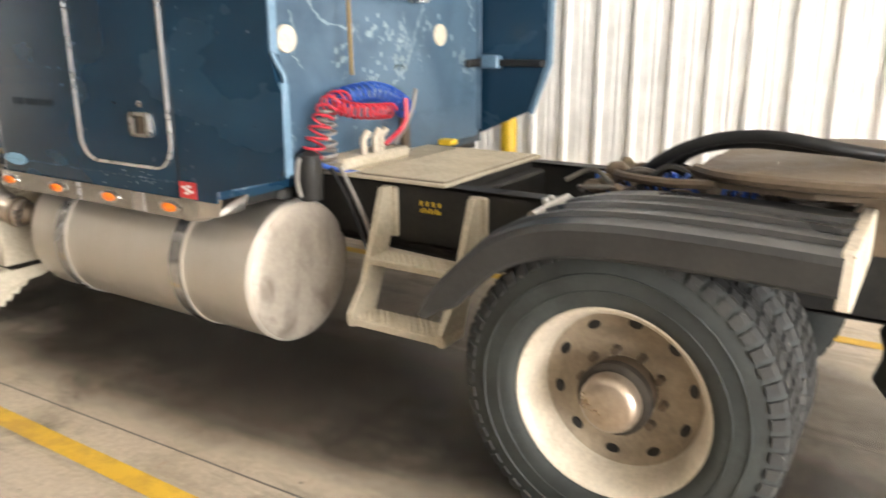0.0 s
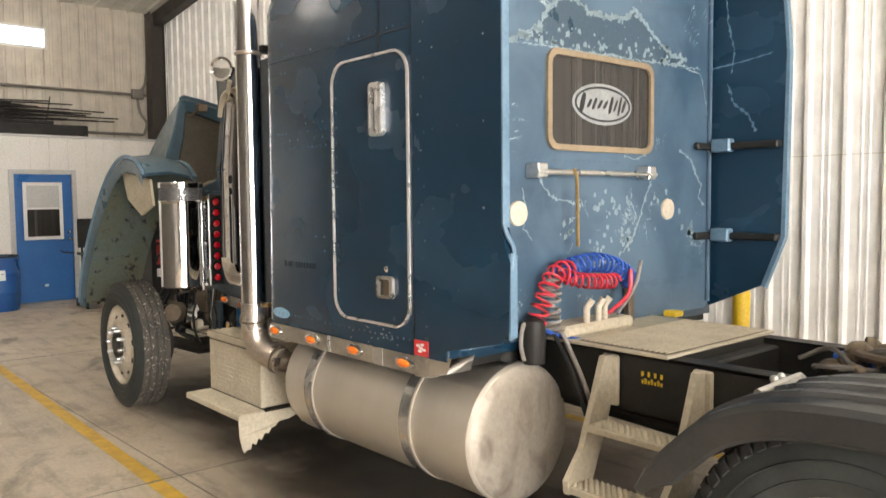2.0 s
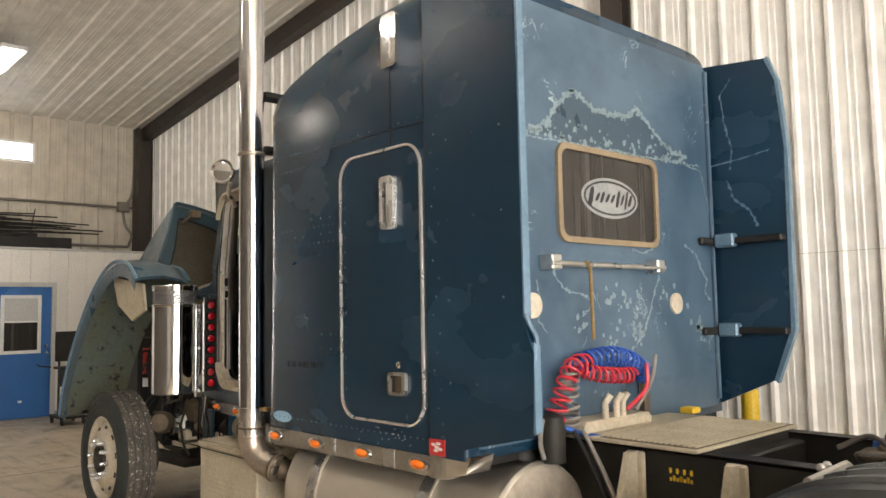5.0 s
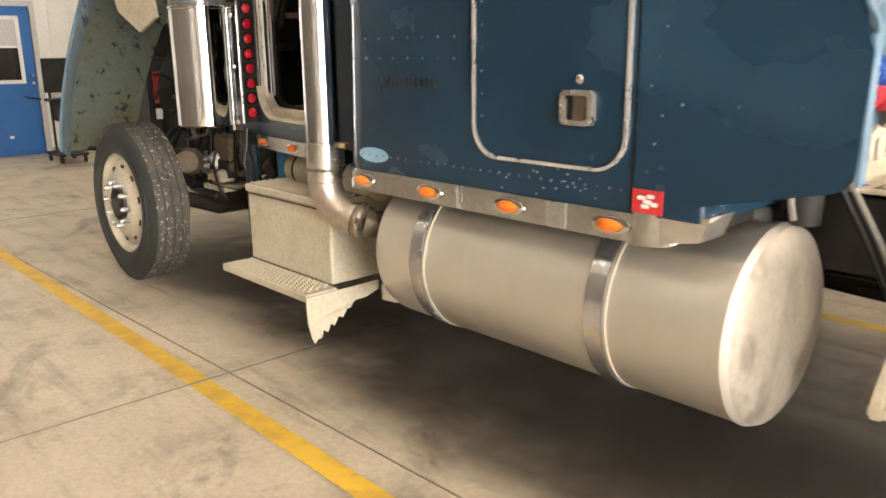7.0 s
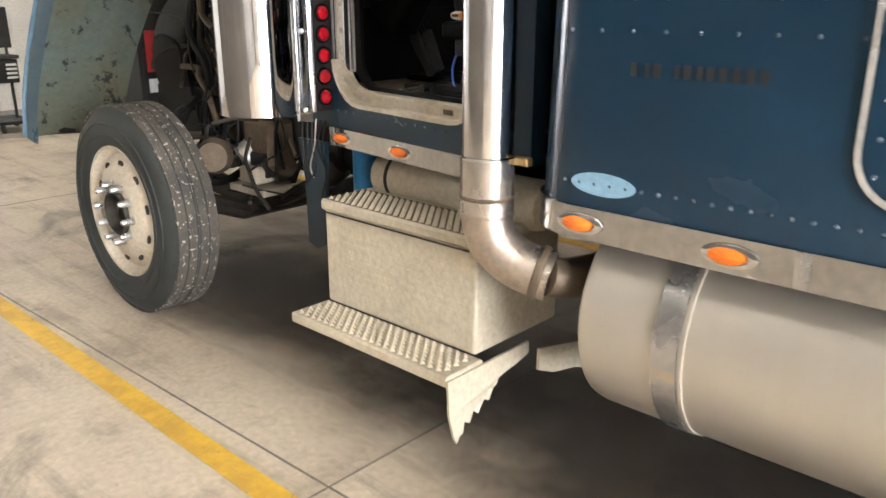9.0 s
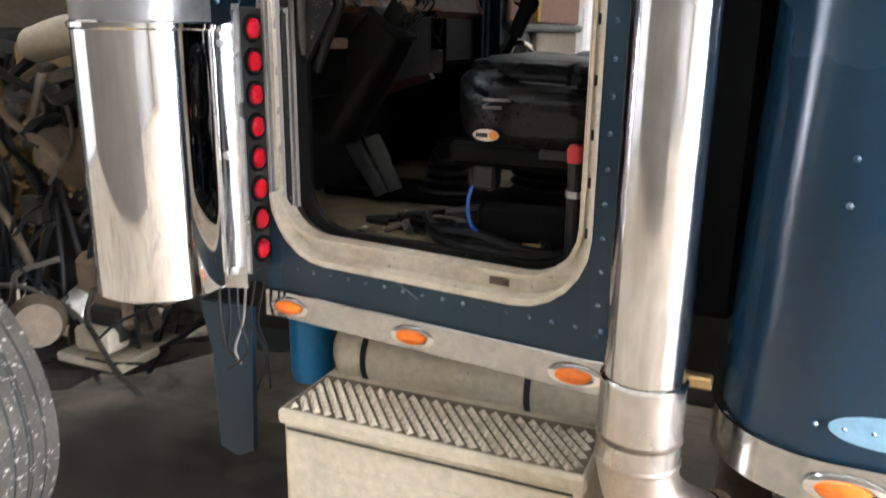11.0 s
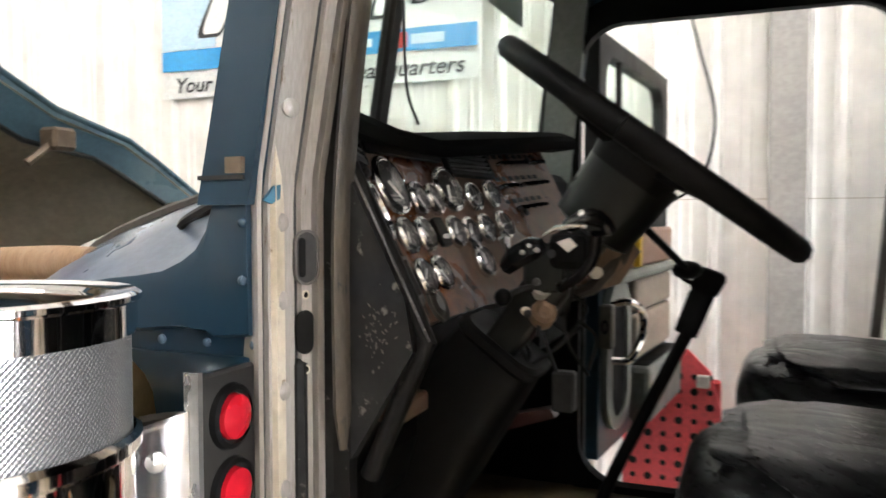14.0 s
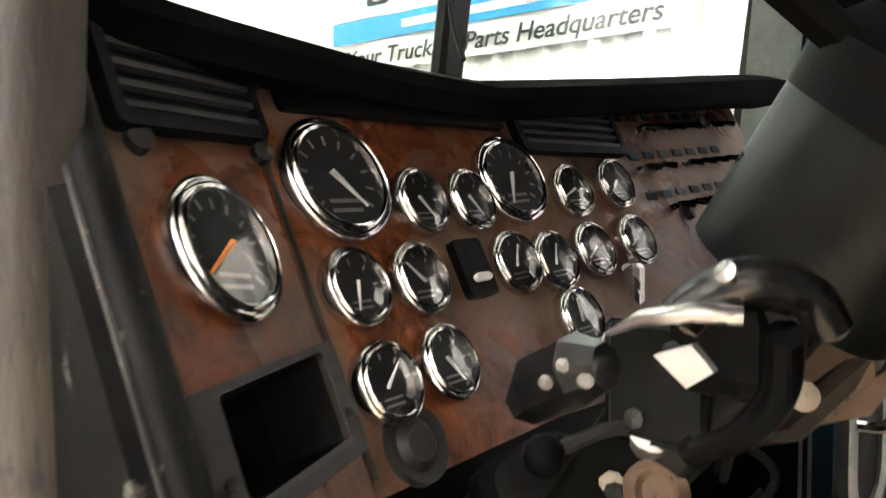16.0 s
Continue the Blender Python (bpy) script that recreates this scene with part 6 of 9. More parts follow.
prof = [(2.12, -0.1), (2.115, -0.02), (2.13, 0.0), (2.22, 0.004), (2.235, 0.018), (2.26, 0.018), (2.275, 0.004), (2.36, 0.006), (2.375, 0.02), (2.4, 0.02), (2.415, 0.006), (2.5, 0.004), (2.515, 0.018), (2.54, 0.018), (2.555, 0.004), (2.7, 0.0), (2.71, -0.05)]
bm = bmesh.new()
loops = []
for i, p in enumerate(path):
    d = (path[min(i + 1, len(path) - 1)] - path[max(i - 1, 0)]).normalized()
    nrm = Vector((-d.z, 0, d.x))
    f = min(1.0, 0.25 + i / 9)
    ring = [Vector((p.x, 0, p.z)) + nrm * (h * f if h < 0 else h) + Vector((0, y, 0)) for y, h in prof]
    ring += [Vector((p.x, 0, p.z)) + nrm * ((h * f if h < 0 else h) - 0.012) + Vector((0, y + (0.012 if y < 2.13 else -0.004), 0)) for y, h in prof[::-1]]
    loops.append(ring)
fender = part("rear_fender", rings(bm, loops), PLASTIC, truck, "black ribbed plastic half fender", True)
part("fender_end", B((-0.17, -0.13, 2.13, 2.7, 1.0, 1.165), bevel=0.006), JAMB, fender, "pale end bracket")
part("fender_arm", tube([(-1.12, 2.3, 1.1), (-1.1, 2.55, 1.12), (-1.08, 2.78, 0.98)], 0.016, 8), ALU, fender)
for y in (2.45, 2.5):
    part("arm_bolt", ball((-1.14, y, 1.12), 0.015), ALU, fender)

# ---- fifth wheel coupling ----
fw = part("fifth_wheel", plate([(-0.72, 2.78), (-0.6, 2.68), (-0.3, 2.6), (0.1, 2.62), (0.5, 2.75), (0.95, 2.85), (0.95, 3.05), (0.4, 3.12), (0.25, 3.2), (0.4, 3.28), (0.95, 3.35), (0.95, 3.55), (0.5, 3.65), (0.1, 3.78), (-0.3, 3.8), (-0.6, 3.72), (-0.72, 3.62)], 0.045, lambda u, v, d: Vector((u, v, 1.2 + d + 0.03 * u))), GREASE, truck, "greasy brown fifth wheel coupling plate")
part("plate_rim", tube(smooth_path([(-0.72, 2.8, 1.22), (-0.58, 2.67, 1.225), (-0.3, 2.59, 1.235), (0.1, 2.61, 1.245), (0.5, 2.74, 1.255)]), 0.022, 8), GREASE, fw, "", True)
for y in (2.75, 3.55):
    part("pivot_stand", plate([(-0.3, 1.0), (0.3, 1.0), (0.15, 1.2), (-0.15, 1.2)], 0.1, xz(y)), GREASE, fw)
part("slider_plate", B((-0.85, 1.1, 2.76, 3.64, 1.05, 1.075), bevel=0.006), GREASE, fw)
part("blue_wrap", tube(smooth_path([(-1.14, 2.95, 1.125), (-1.0, 2.94, 1.145), (-0.88, 2.95, 1.15), (-0.78, 2.95, 1.155)]), 0.035, 10, flat=0.7), HOSEBLUE, fw, "faded blue hose wrap", True)
part("black_hose_loop", tube(smooth_path([(-0.96, 2.98, 1.16), (-0.9, 2.96, 1.21), (-0.8, 2.95, 1.27), (-0.67, 2.95, 1.315), (-0.5, 2.96, 1.33), (-0.3, 3.0, 1.3), (-0.15, 3.1, 1.27)]), 0.024, 10), CABLE, fw, "black hose looped over the coupling", True)
part("black_hose_loop", tube(smooth_path([(-0.9, 3.1, 1.16), (-0.78, 3.06, 1.25), (-0.6, 3.05, 1.29), (-0.4, 3.1, 1.28), (-0.2, 3.2, 1.26)]), 0.02, 10), CABLE, fw, "", True)
rl = random.Random(31)
for k in range(26):
    x, y = rl.uniform(-1.25, -0.5), rl.uniform(2.78, 3.4)
    s = rl.uniform(0.015, 0.05)
    if k % 3:
        part("greasy_fitting", spin([(0, 0.0), (0, s), (s * 0.8, s * 1.1), (s * 1.5, s * 0.5), (s * 1.6, 0.0)], (x, y, 1.09 + s), (rl.uniform(-1, 1), rl.uniform(-1, 1), rl.uniform(-0.4, 0.6)), 10), rl.choice((GREASE, GREASE, ENGINE, GRIME, JAMB)), fw, "", True)
    else:
        part("brown_line", tube(smooth_path([(x, y, 1.12), (x + 0.1, y + rl.uniform(-0.1, 0.1), 1.16 + rl.uniform(0, 0.05)), (x + 0.22, y + rl.uniform(-0.1, 0.1), 1.14)]), rl.choice((0.01, 0.016)), 7), rl.choice((GREASE, CABLE, TANHOSE)), fw, "", True)
part("release_arm", tube(smooth_path([(-0.62, 2.7, 1.19), (-0.8, 2.75, 1.17), (-1.0, 2.85, 1.16), (-1.1, 3.0, 1.15)]), 0.018, 8), GREASE, fw, "", True)
coil([(-1.1, 2.98, 1.1), (-0.9, 2.92, 1.13), (-0.7, 2.88, 1.13), (-0.52, 2.86, 1.1)], 0.045, 16, 0.008, HOSEBLUE, "blue coiled air hose", fw)
rf = random.Random(8)
for k in range(22):
    x, y = rf.uniform(-1.15, -0.2), rf.uniform(2.7, 3.5)
    part("grease_lump", ball((x, y, 1.085 + rf.uniform(0, 0.03)), rf.uniform(0.02, 0.045), u=7, v=5, squash=(1.4, 1, 0.7)), GREASE, fw)
for k in range(8):
    p = Vector((rf.uniform(-1.2, -0.4), rf.uniform(2.75, 3.5), 1.09))
    part("loose_line", tube(smooth_path([p, p + Vector((rf.uniform(0.05, 0.2), rf.uniform(-0.15, 0.15), 0.05)), p + Vector((rf.uniform(0.2, 0.4), rf.uniform(-0.2, 0.2), 0.0))]), 0.01, 6), rf.choice((CABLE, GREASE, TANHOSE)), fw, "", True)


# ---- cab ----
CS = 2.43                    # cab's left face
DX0, DX1, DZ0, DZ1 = -5.272, -4.487, 1.195, 2.46
DCX, DCZ = (DX0 + DX1) / 2, (DZ0 + DZ1) / 2


JY = 2.478                   # recessed face of the door jamb


def cab_side(y, s):
    o = shifted(square_match(1.08, 1.57), -4.805, 1.835)
    i = shifted(rrect(DX1 - DX0 + 0.085, DZ1 - DZ0 + 0.098, 0.165), DCX - 0.0115, DCZ)
    return holed(o, i, 0.07, xz(y, s))


def flare(x):
    """The cab widens towards its back."""
    return 0.115 * min(1.0, max(0.0, (x + 5.3) / 0.853))


def flared(bm):
    for x in (-5.3, -4.87, -4.447):
        bmesh.ops.bisect_plane(bm, geom=bm.verts[:] + bm.edges[:] + bm.faces[:], plane_co=(x, 0, 0), plane_no=(1, 0, 0), dist=1e-5)
    for v in bm.verts:
        v.co.y -= flare(v.co.x)
    return bm


near_side = cab_side(CS, 1)
bmesh.ops.bisect_plane(near_side, geom=near_side.verts[:] + near_side.edges[:] + near_side.faces[:], plane_co=(0, 0, 1.3), plane_no=(0, 0, 1), dist=1e-5)
bmesh.ops.delete(near_side, geom=[f for f in near_side.faces if f.calc_center_median().x < -5.3 and 1.3 < f.calc_center_median().z < 2.4], context="FACES")
cab = part("cab", flared(near_side), CABBLUE, truck, "dark blue riveted cab, door opening bare")
part("far_side", cab_side(mir(CS), -1), CABBLUE, cab)
jamb = holed(shifted(rrect(DX1 - DX0 + 0.096, DZ1 - DZ0 + 0.096, 0.168), DCX - 0.018, DCZ), shifted(rrect(DX1 - DX0 + 0.05, DZ1 - DZ0, 0.13), DCX - 0.025, DCZ), 0.03, xz(JY))
bmesh.ops.delete(jamb, geom=[f for f in jamb.faces if f.calc_center_median().x < -5.285 and 1.4 < f.calc_center_median().z < 2.3], context="FACES")
part("door_jamb", flared(jamb), JAMB, cab, "dirty cream door jamb with bare hinge holes")
lip = holed(shifted(rrect(DX1 - DX0 + 0.09, DZ1 - DZ0 + 0.116, 0.174), DCX - 0.0095, DCZ), shifted(rrect(DX1 - DX0 + 0.072, DZ1 - DZ0 + 0.086, 0.162), DCX - 0.0095, DCZ), 0.05, xz(CS - 0.005))
bmesh.ops.delete(lip, geom=[f for f in lip.faces if f.calc_center_median().x < -5.3 and 1.4 < f.calc_center_median().z < 2.3], context="FACES")
part("jamb_lip", flared(lip), JAMB, cab)
part("inner_lip", flared(holed(shifted(rrect(DX1 - DX0 + 0.066, DZ1 - DZ0 + 0.016, 0.137), DCX - 0.025, DCZ), shifted(rrect(DX1 - DX0 + 0.046, DZ1 - DZ0 - 0.004, 0.128), DCX - 0.025, DCZ), 0.05, xz(JY - 0.014))), JAMB, cab)
part("seal_strip", flared(holed(shifted(rrect(DX1 - DX0 + 0.04, DZ1 - DZ0 + 0.006, 0.122), DCX - 0.015, DCZ), shifted(rrect(DX1 - DX0 - 0.02, DZ1 - DZ0 - 0.03, 0.11), DCX, DCZ), 0.02, xz(JY + 0.052))), SOOT, cab, "dark door seal")
# slanted, grooved hinge post
PA, PB = Vector((-5.339, 2.443, 0)), Vector((-5.296, 2.527, 0))
PN = Vector((0.89, -0.456, 0))


def post_at(s, h, z):
    return PA.lerp(PB, s) + PN * h + Vector((0.175 * max(0.0, z - 1.97), 0, z))


post_profile = [(0.05, -0.004), (0.06, 0.003), (0.1, 0.006), (0.125, -0.006), (0.18, -0.008), (0.215, 0.0), (0.57, 0.0), (0.6, -0.006), (0.63, -0.006), (0.66, 0.003), (0.8, 0.003), (0.82, -0.01), (0.87, -0.01), (0.9, 0.001), (1.0, 0.0), (1.0, -0.05), (0.05, -0.05)]
part("hinge_post", rings(bmesh.new(), [[post_at(s, h, z) for s, h in post_profile] for z in (1.26, 1.45, 1.7, 1.95, 1.985, 2.2, 2.45)]), POST, cab, "grooved dull cream hinge post")


# Grey strips paint shade into the post's grooves.
for s0, s1, h in ((0.122, 0.19, -0.0075), (0.598, 0.634, -0.0055), (0.818, 0.872, -0.0095)):
    part("groove_shade", rings(bmesh.new(), [[post_at(s, q, z) for s, q in ((s0, h), (s1, h), (s1, h + 0.0012), (s0, h + 0.0012))] for z in (1.27, 1.97, 1.985, 2.44)]), GREYTRIM, cab)


def post_plate(o, h0, h1):
    return rings(bmesh.new(), [[post_at(s, h, z) for s, z in o] for h in (h0, h1)])


def slot(w, hgt, sc, zc):
    return [(sc + u / 0.0944, zc + v) for u, v in rrect(w, hgt, w * 0.48)]


part("hinge_recess", post_plate(slot(0.028, 0.06, 0.72, 1.889), 0.001, 0.0042), GREYTRIM, cab, "grey recessed hinge pocket")
part("pocket_rim", holed(slot(0.032, 0.065, 0.72, 1.889), slot(0.0275, 0.0595, 0.72, 1.889), 0.006, lambda u, v, d: post_at(u, 0.001 + d, v)), RECESS, cab)
part("pocket_slit", post_plate(slot(0.009, 0.046, 0.66, 1.889), 0.002, 0.0048), INTERIOR, cab, "dark slit in the pocket")
part("hinge_hole", post_plate(slot(0.022, 0.052, 0.7, 1.801), 0.001, 0.0042), INTERIOR, cab, "dark slot in the jamb")
for z in (1.757, 1.845):
    part("screw_rim", post_plate(slot(0.01, 0.011, 0.71, z), 0.003, 0.004), JAMB, cab)
    part("screw_hole", post_plate(slot(0.0055, 0.007, 0.71, z), 0.0035, 0.0044), INTERIOR, cab, "small dark screw hole")
for z in (1.3, 1.42, 1.52, 1.62, 1.735, 1.84, 1.93, 2.06, 2.2):
    part("jamb_bolt", spin([(0, 0.0115), (0.003, 0.011), (0.0055, 0.007), (0.006, 0.0)], post_at(0.38, 0.0, z), PN, 16), POST, cab, "", True)
part("paint_chip", post_plate([(0.13, 1.955), (0.2, 1.962), (0.27, 1.972), (0.36, 1.973), (0.35, 1.957), (0.24, 1.951)], 0.0, 0.0065), TEALCHIP, cab)
part("trim_strip", tube(smooth_path([(-5.206, 2.536, 2.45), (-5.245, 2.532, 2.2), (-5.269, 2.527, 1.95), (-5.269, 2.527, 1.66)]), [0.016] + [0.024] * 17 + [0.012], 10, flat=0.4), STRIP, cab, "loose dirty rubber trim strip", True)
for z in (1.3, 1.41, 1.51, 1.62, 1.74, 1.86):
    part("latch_slot", flared(B((-4.478, -4.471, JY - 0.003, JY - 0.0005, z, z + 0.022))), BLACK, cab)
part("jamb_cover", flared(B((-4.49, -4.481, JY - 0.014, JY - 0.003, 1.5, 2.38), bevel=0.004)), GREYTRIM, cab, "dark grey edge cover on the rear jamb")
part("sill_plate", flared(B((-4.7, -4.65, JY - 0.003, JY - 0.0005, 1.16, 1.178))), GREASE, cab)
pts = [(-4.43, CS, 1.1 + 0.072 * k) for k in range(20)] + [(-4.385, CS, 1.7), (-4.385, CS, 1.45)] + [(-5.3 + 0.055 * k, CS, 1.115) for k in range(17)]
part("cab_rivets", flared(domes(pts, 0.0064, (0, -1, 0))), RIVETBLUE, cab)["kind"] = "stuff"
part("cab_trim", flared(B((-5.35, -4.4, CS - 0.012, CS - 0.002, 0.972, 1.05), bevel=0.003)), TRIM, truck, "bright lower cab trim")
for x in (-5.262, -4.877, -4.465):
    marker(x, CS - 0.012 - flare(x), 1.01, truck, 0.95)
part("sill_panel", flared(B((-5.33, -4.37, CS + 0.002, CS + 0.05, 0.98, 1.06))), CABBLUE, cab)
part("scratch", flared(tube(smooth_path([(-5.14, CS - 0.001, 1.1), (-5.06, CS - 0.001, 1.145), (-4.95, CS - 0.001, 1.14), (-4.87, CS - 0.001, 1.1)]), 0.0014, 5)), RIVETBLUE, cab)

# Block added between cab and sleeper so the gap stays black.
part("gap_block", B((-4.358, -4.16, CS + 0.012, mir(CS) - 0.012, 1.13, 2.58), bevel=0.02), INTERIOR, cab, "near-black block added to darken the gap between cab and bunk")
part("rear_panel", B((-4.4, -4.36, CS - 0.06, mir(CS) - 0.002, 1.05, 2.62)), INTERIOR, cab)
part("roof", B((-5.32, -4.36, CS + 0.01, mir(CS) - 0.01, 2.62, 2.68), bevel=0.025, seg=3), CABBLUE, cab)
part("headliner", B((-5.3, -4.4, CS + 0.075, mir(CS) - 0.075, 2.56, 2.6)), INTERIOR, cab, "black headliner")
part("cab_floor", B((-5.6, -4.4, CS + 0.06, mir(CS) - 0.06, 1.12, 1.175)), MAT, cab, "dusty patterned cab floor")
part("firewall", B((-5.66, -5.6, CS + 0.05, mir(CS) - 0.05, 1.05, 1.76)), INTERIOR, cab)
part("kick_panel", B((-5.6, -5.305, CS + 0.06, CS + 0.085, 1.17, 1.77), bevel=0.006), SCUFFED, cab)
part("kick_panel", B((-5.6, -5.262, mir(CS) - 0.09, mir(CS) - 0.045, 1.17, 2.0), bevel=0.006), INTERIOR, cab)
part("outer_cowl_panel", B((-5.66, -5.346, CS + 0.025, CS + 0.055, 1.05, 1.775)), CABBLUE, cab)
part("outer_cowl_panel", B((-5.66, -5.338, mir(CS) - 0.05, mir(CS) - 0.012, 1.05, 1.79)), CABBLUE, cab)


# cowl: centre part under the windshield and a swept shoulder at either side
def cowl():
    loops = []
    for k in range(21):
        f = k / 20
        y = CS + 0.2 + (mir(CS) - CS - 0.4) * f
        s = math.sin(math.pi * (0.12 + 0.76 * f)) ** 0.6
        xw, zw = -5.43 - 0.14 * s, 1.985 + 0.085 * s
        loops.append([(-5.4, y, zw), (xw, y, zw), (xw - 0.02, y, zw - 0.05), (xw - 0.05, y, zw - 0.085), (xw - 0.11, y, zw - 0.112), (xw - 0.16, y, zw - 0.18), (-5.5, y, 1.78), (-5.4, y, 1.77)])
    return rings(bmesh.new(), loops)


def shoulder(side):
    loops = []
    stations = [(-5.345, 1.985, 2.0), (-5.395, 1.96, 1.998), (-5.405, 1.93, 1.994), (-5.42, 1.908, 1.99), (-5.441, 1.894, 1.985), (-5.47, 1.882, 1.977), (-5.51, 1.876, 1.968), (-5.55, 1.872, 1.957), (-5.6, 1.864, 1.943), (-5.65, 1.852, 1.927), (-5.7, 1.838, 1.909), (-5.74, 1.82, 1.89), (-5.77, 1.803, 1.866), (-5.79, 1.788, 1.84)]
    for x, zs, zr in stations:
        d = zr - zs
        lip = 0.006 * math.sin(x * 47) + 0.004 * math.sin(x * 131)
        row = [(CS + 0.035, 1.74), (CS + 0.03, 1.8 + lip), (CS + 0.014, 1.805 + lip), (CS + 0.012, zs - 0.03), (CS + 0.017, zs - 0.01), (CS + 0.03, zs), (CS + 0.06, zs + 0.22 * d), (CS + 0.1, zs + 0.5 * d), (CS + 0.14, zs + 0.8 * d), (CS + 0.18, zr), (CS + 0.2, zr - 0.004), (CS + 0.22, zr - 0.05), (CS + 0.22, 1.74)]
        loops.append([(x, y if side > 0 else mir(y), z) for y, z in row])
    return rings(bmesh.new(), loops), stations


part("cowl", cowl(), CABBLUE, cab, "dusty blue cowl shoulder", True)
for side in (1, -1):
    bm, stations = shoulder(side)
    bm.normal_update()
    # Upward faces take the paler blue that paints the bright wall's reflection.
    for f in bm.faces:
        if abs(f.normal.z) > 0.5 and f.calc_center_median().z > 1.82:
            f.material_index = 1
    part("cowl_shoulder", bm, [CABBLUE, COWLSHEEN], cab, "swept blue cowl shoulder, top pale with dust and painted reflection", True)
    part("cowl_seal", tube([(x, CS + 0.185 if side > 0 else mir(CS + 0.185), zr + 0.004) for x, zs, zr in stations[1:]], 0.009, 7), TANHOSE, cab, "dusty tan hood seal", True)
for p in [(-5.345 - 0.066 * k, CS + 0.024, 1.79) for k in range(5)] + [(-5.35, CS + 0.011, 1.93), (-5.35, CS + 0.011, 1.865)]:
    part("cowl_rivet", ball(p, 0.006, u=10, v=6, squash=(1, 0.7, 1)), RIVETBLUE, cab, "", True)
part("wrapped_pipe", tube(smooth_path([(-5.69, 2.56, 1.868), (-5.8, 2.585, 1.868), (-5.95, 2.62, 1.862), (-6.15, 2.68, 1.85)]), 0.027, 14), PIPEWRAP, cab, "tan cloth-wrapped pipe", True)
part("wiper_loop", tube(smooth_path([(-5.43, 2.5, 1.955), (-5.49, 2.52, 1.935), (-5.51, 2.53, 1.925), (-5.5, 2.545, 1.935), (-5.44, 2.55, 1.965)]), 0.006, 6), BLACK, cab, "black wiper loop", True)


def pillar(a, b, w, d, material, label):
    """A post from a to b, w along x and d along y."""
    bm = bmesh.new()
    a, b = Vector(a), Vector(b)
    return part("pillar", rings(bm, [[p + Vector((sx * w / 2, sy * d / 2, 0)) for sx, sy in ((-1, -1), (1, -1), (1, 1), (-1, 1))] for p in (a, b)]), material, cab, label)


for y, s in ((CS + 0.055, 1), (mir(CS) - 0.055, -1)):
    pillar((-5.372, y - 0.008 * s, 1.95), (-5.26, y + 0.03 * s, 2.64), 0.068, 0.085, CABBLUE, "blue windshield pillar")
    pillar((-5.345, y + 0.055 * s, 1.95), (-5.28, y + 0.08 * s, 2.62), 0.09, 0.03, INTERIOR if s > 0 else PALETRIM, "dark inner pillar")
part("pillar_seam", B((-5.404, -5.342, CS + 0.003, CS + 0.008, 1.978, 1.983)), BLACK, cab)
part("pillar_cap", B((-5.364, -5.342, CS + 0.0, CS + 0.008, 1.985, 2.003)), GREASE, cab, "rusty pillar clip")
pillar((-5.565, CY, 2.1), (-5.48, CY, 2.62), 0.025, 0.035, BLACK, "black centre post of the split windshield")
part("windshield_header", rings(bmesh.new(), [[(x, y, 2.54), (x - 0.05, y, 2.54), (x - 0.05, y, 2.64), (x, y, 2.64)] for x, y in ((-5.3, CS + 0.06), (-5.46, CY), (-5.3, mir(CS) - 0.06))]), INTERIOR, cab)
for y, s in ((CS + 0.09, 1), (mir(CS) - 0.09, -1)):
    bm = bmesh.new()
    q = [Vector(p) for p in ((-5.405, y, 2.0), (-5.565, CY - 0.02 * s, 2.1), (-5.49, CY - 0.02 * s, 2.58), (-5.33, y + 0.02 * s, 2.58))]
    off = Vector((-0.006, 0, 0))
    ws = part("windshield", rings(bm, [q, [p + off for p in q]]), GLASS, cab, "split windshield pane")
    ws.visible_shadow = False
    part("windshield_gasket", tube(q + [q[0]], 0.011, 6), BLACK, cab)
part("visor", B((-5.43, -5.42, 3.35, 3.82, 2.46, 2.58), bevel=0.004), PALETRIM, cab, "grey sun visor")
part("hanging_wire", tube(smooth_path([(-5.43, 3.0, 2.6), (-5.42, 3.02, 2.4), (-5.42, 3.03, 2.25), (-5.4, 3.0, 2.16), (-5.37, 2.98, 2.1)]), 0.003, 5), CABLE, cab, "thin hanging wire")
part("hanging_wire", tube(smooth_path([(-4.99, 3.88, 2.5), (-4.96, 3.9, 2.38), (-4.92, 3.92, 2.2), (-4.95, 3.9, 2.04), (-5.02, 3.88, 1.98)]), 0.004, 5), CABLE, cab)

# far door opening trim and open passenger door
part("far_trim", holed(shifted(rrect(0.9, 1.42, 0.17), DCX + 0.005, DCZ), shifted(rrect(DX1 - DX0, DZ1 - DZ0, 0.12), DCX, DCZ), 0.03, xz(mir(CS) - 0.1)), INTERIOR, cab, "black far door surround")
part("far_seal", holed(shifted(rrect(DX1 - DX0 + 0.03, DZ1 - DZ0 + 0.03, 0.13), DCX, DCZ), shifted(rrect(DX1 - DX0 - 0.01, DZ1 - DZ0 - 0.01, 0.115), DCX, DCZ), 0.03, xz(mir(CS) - 0.13)), INTERIOR, cab)
PDX = -5.17
pd = part("passenger_door", plate([(3.99, 1.22), (4.93, 1.22), (4.93, 1.9), (3.99, 1.9)], 0.05, yz(PDX, -1)), CABBLUE, truck, "open passenger door with worn inner panel")
part("window_frame", holed(shifted(square_match(0.94, 0.58), 4.46, 2.19), shifted(rrect(0.8, 0.47, 0.09), 4.46, 2.19), 0.045, yz(PDX, -1)), GREYTRIM, pd, "grey window frame")
pw = part("window_pane", plate(shifted(rrect(0.82, 0.49, 0.09), 4.46, 2.19), 0.004, yz(PDX - 0.02)), GLASS, pd)
pw.visible_shadow = False
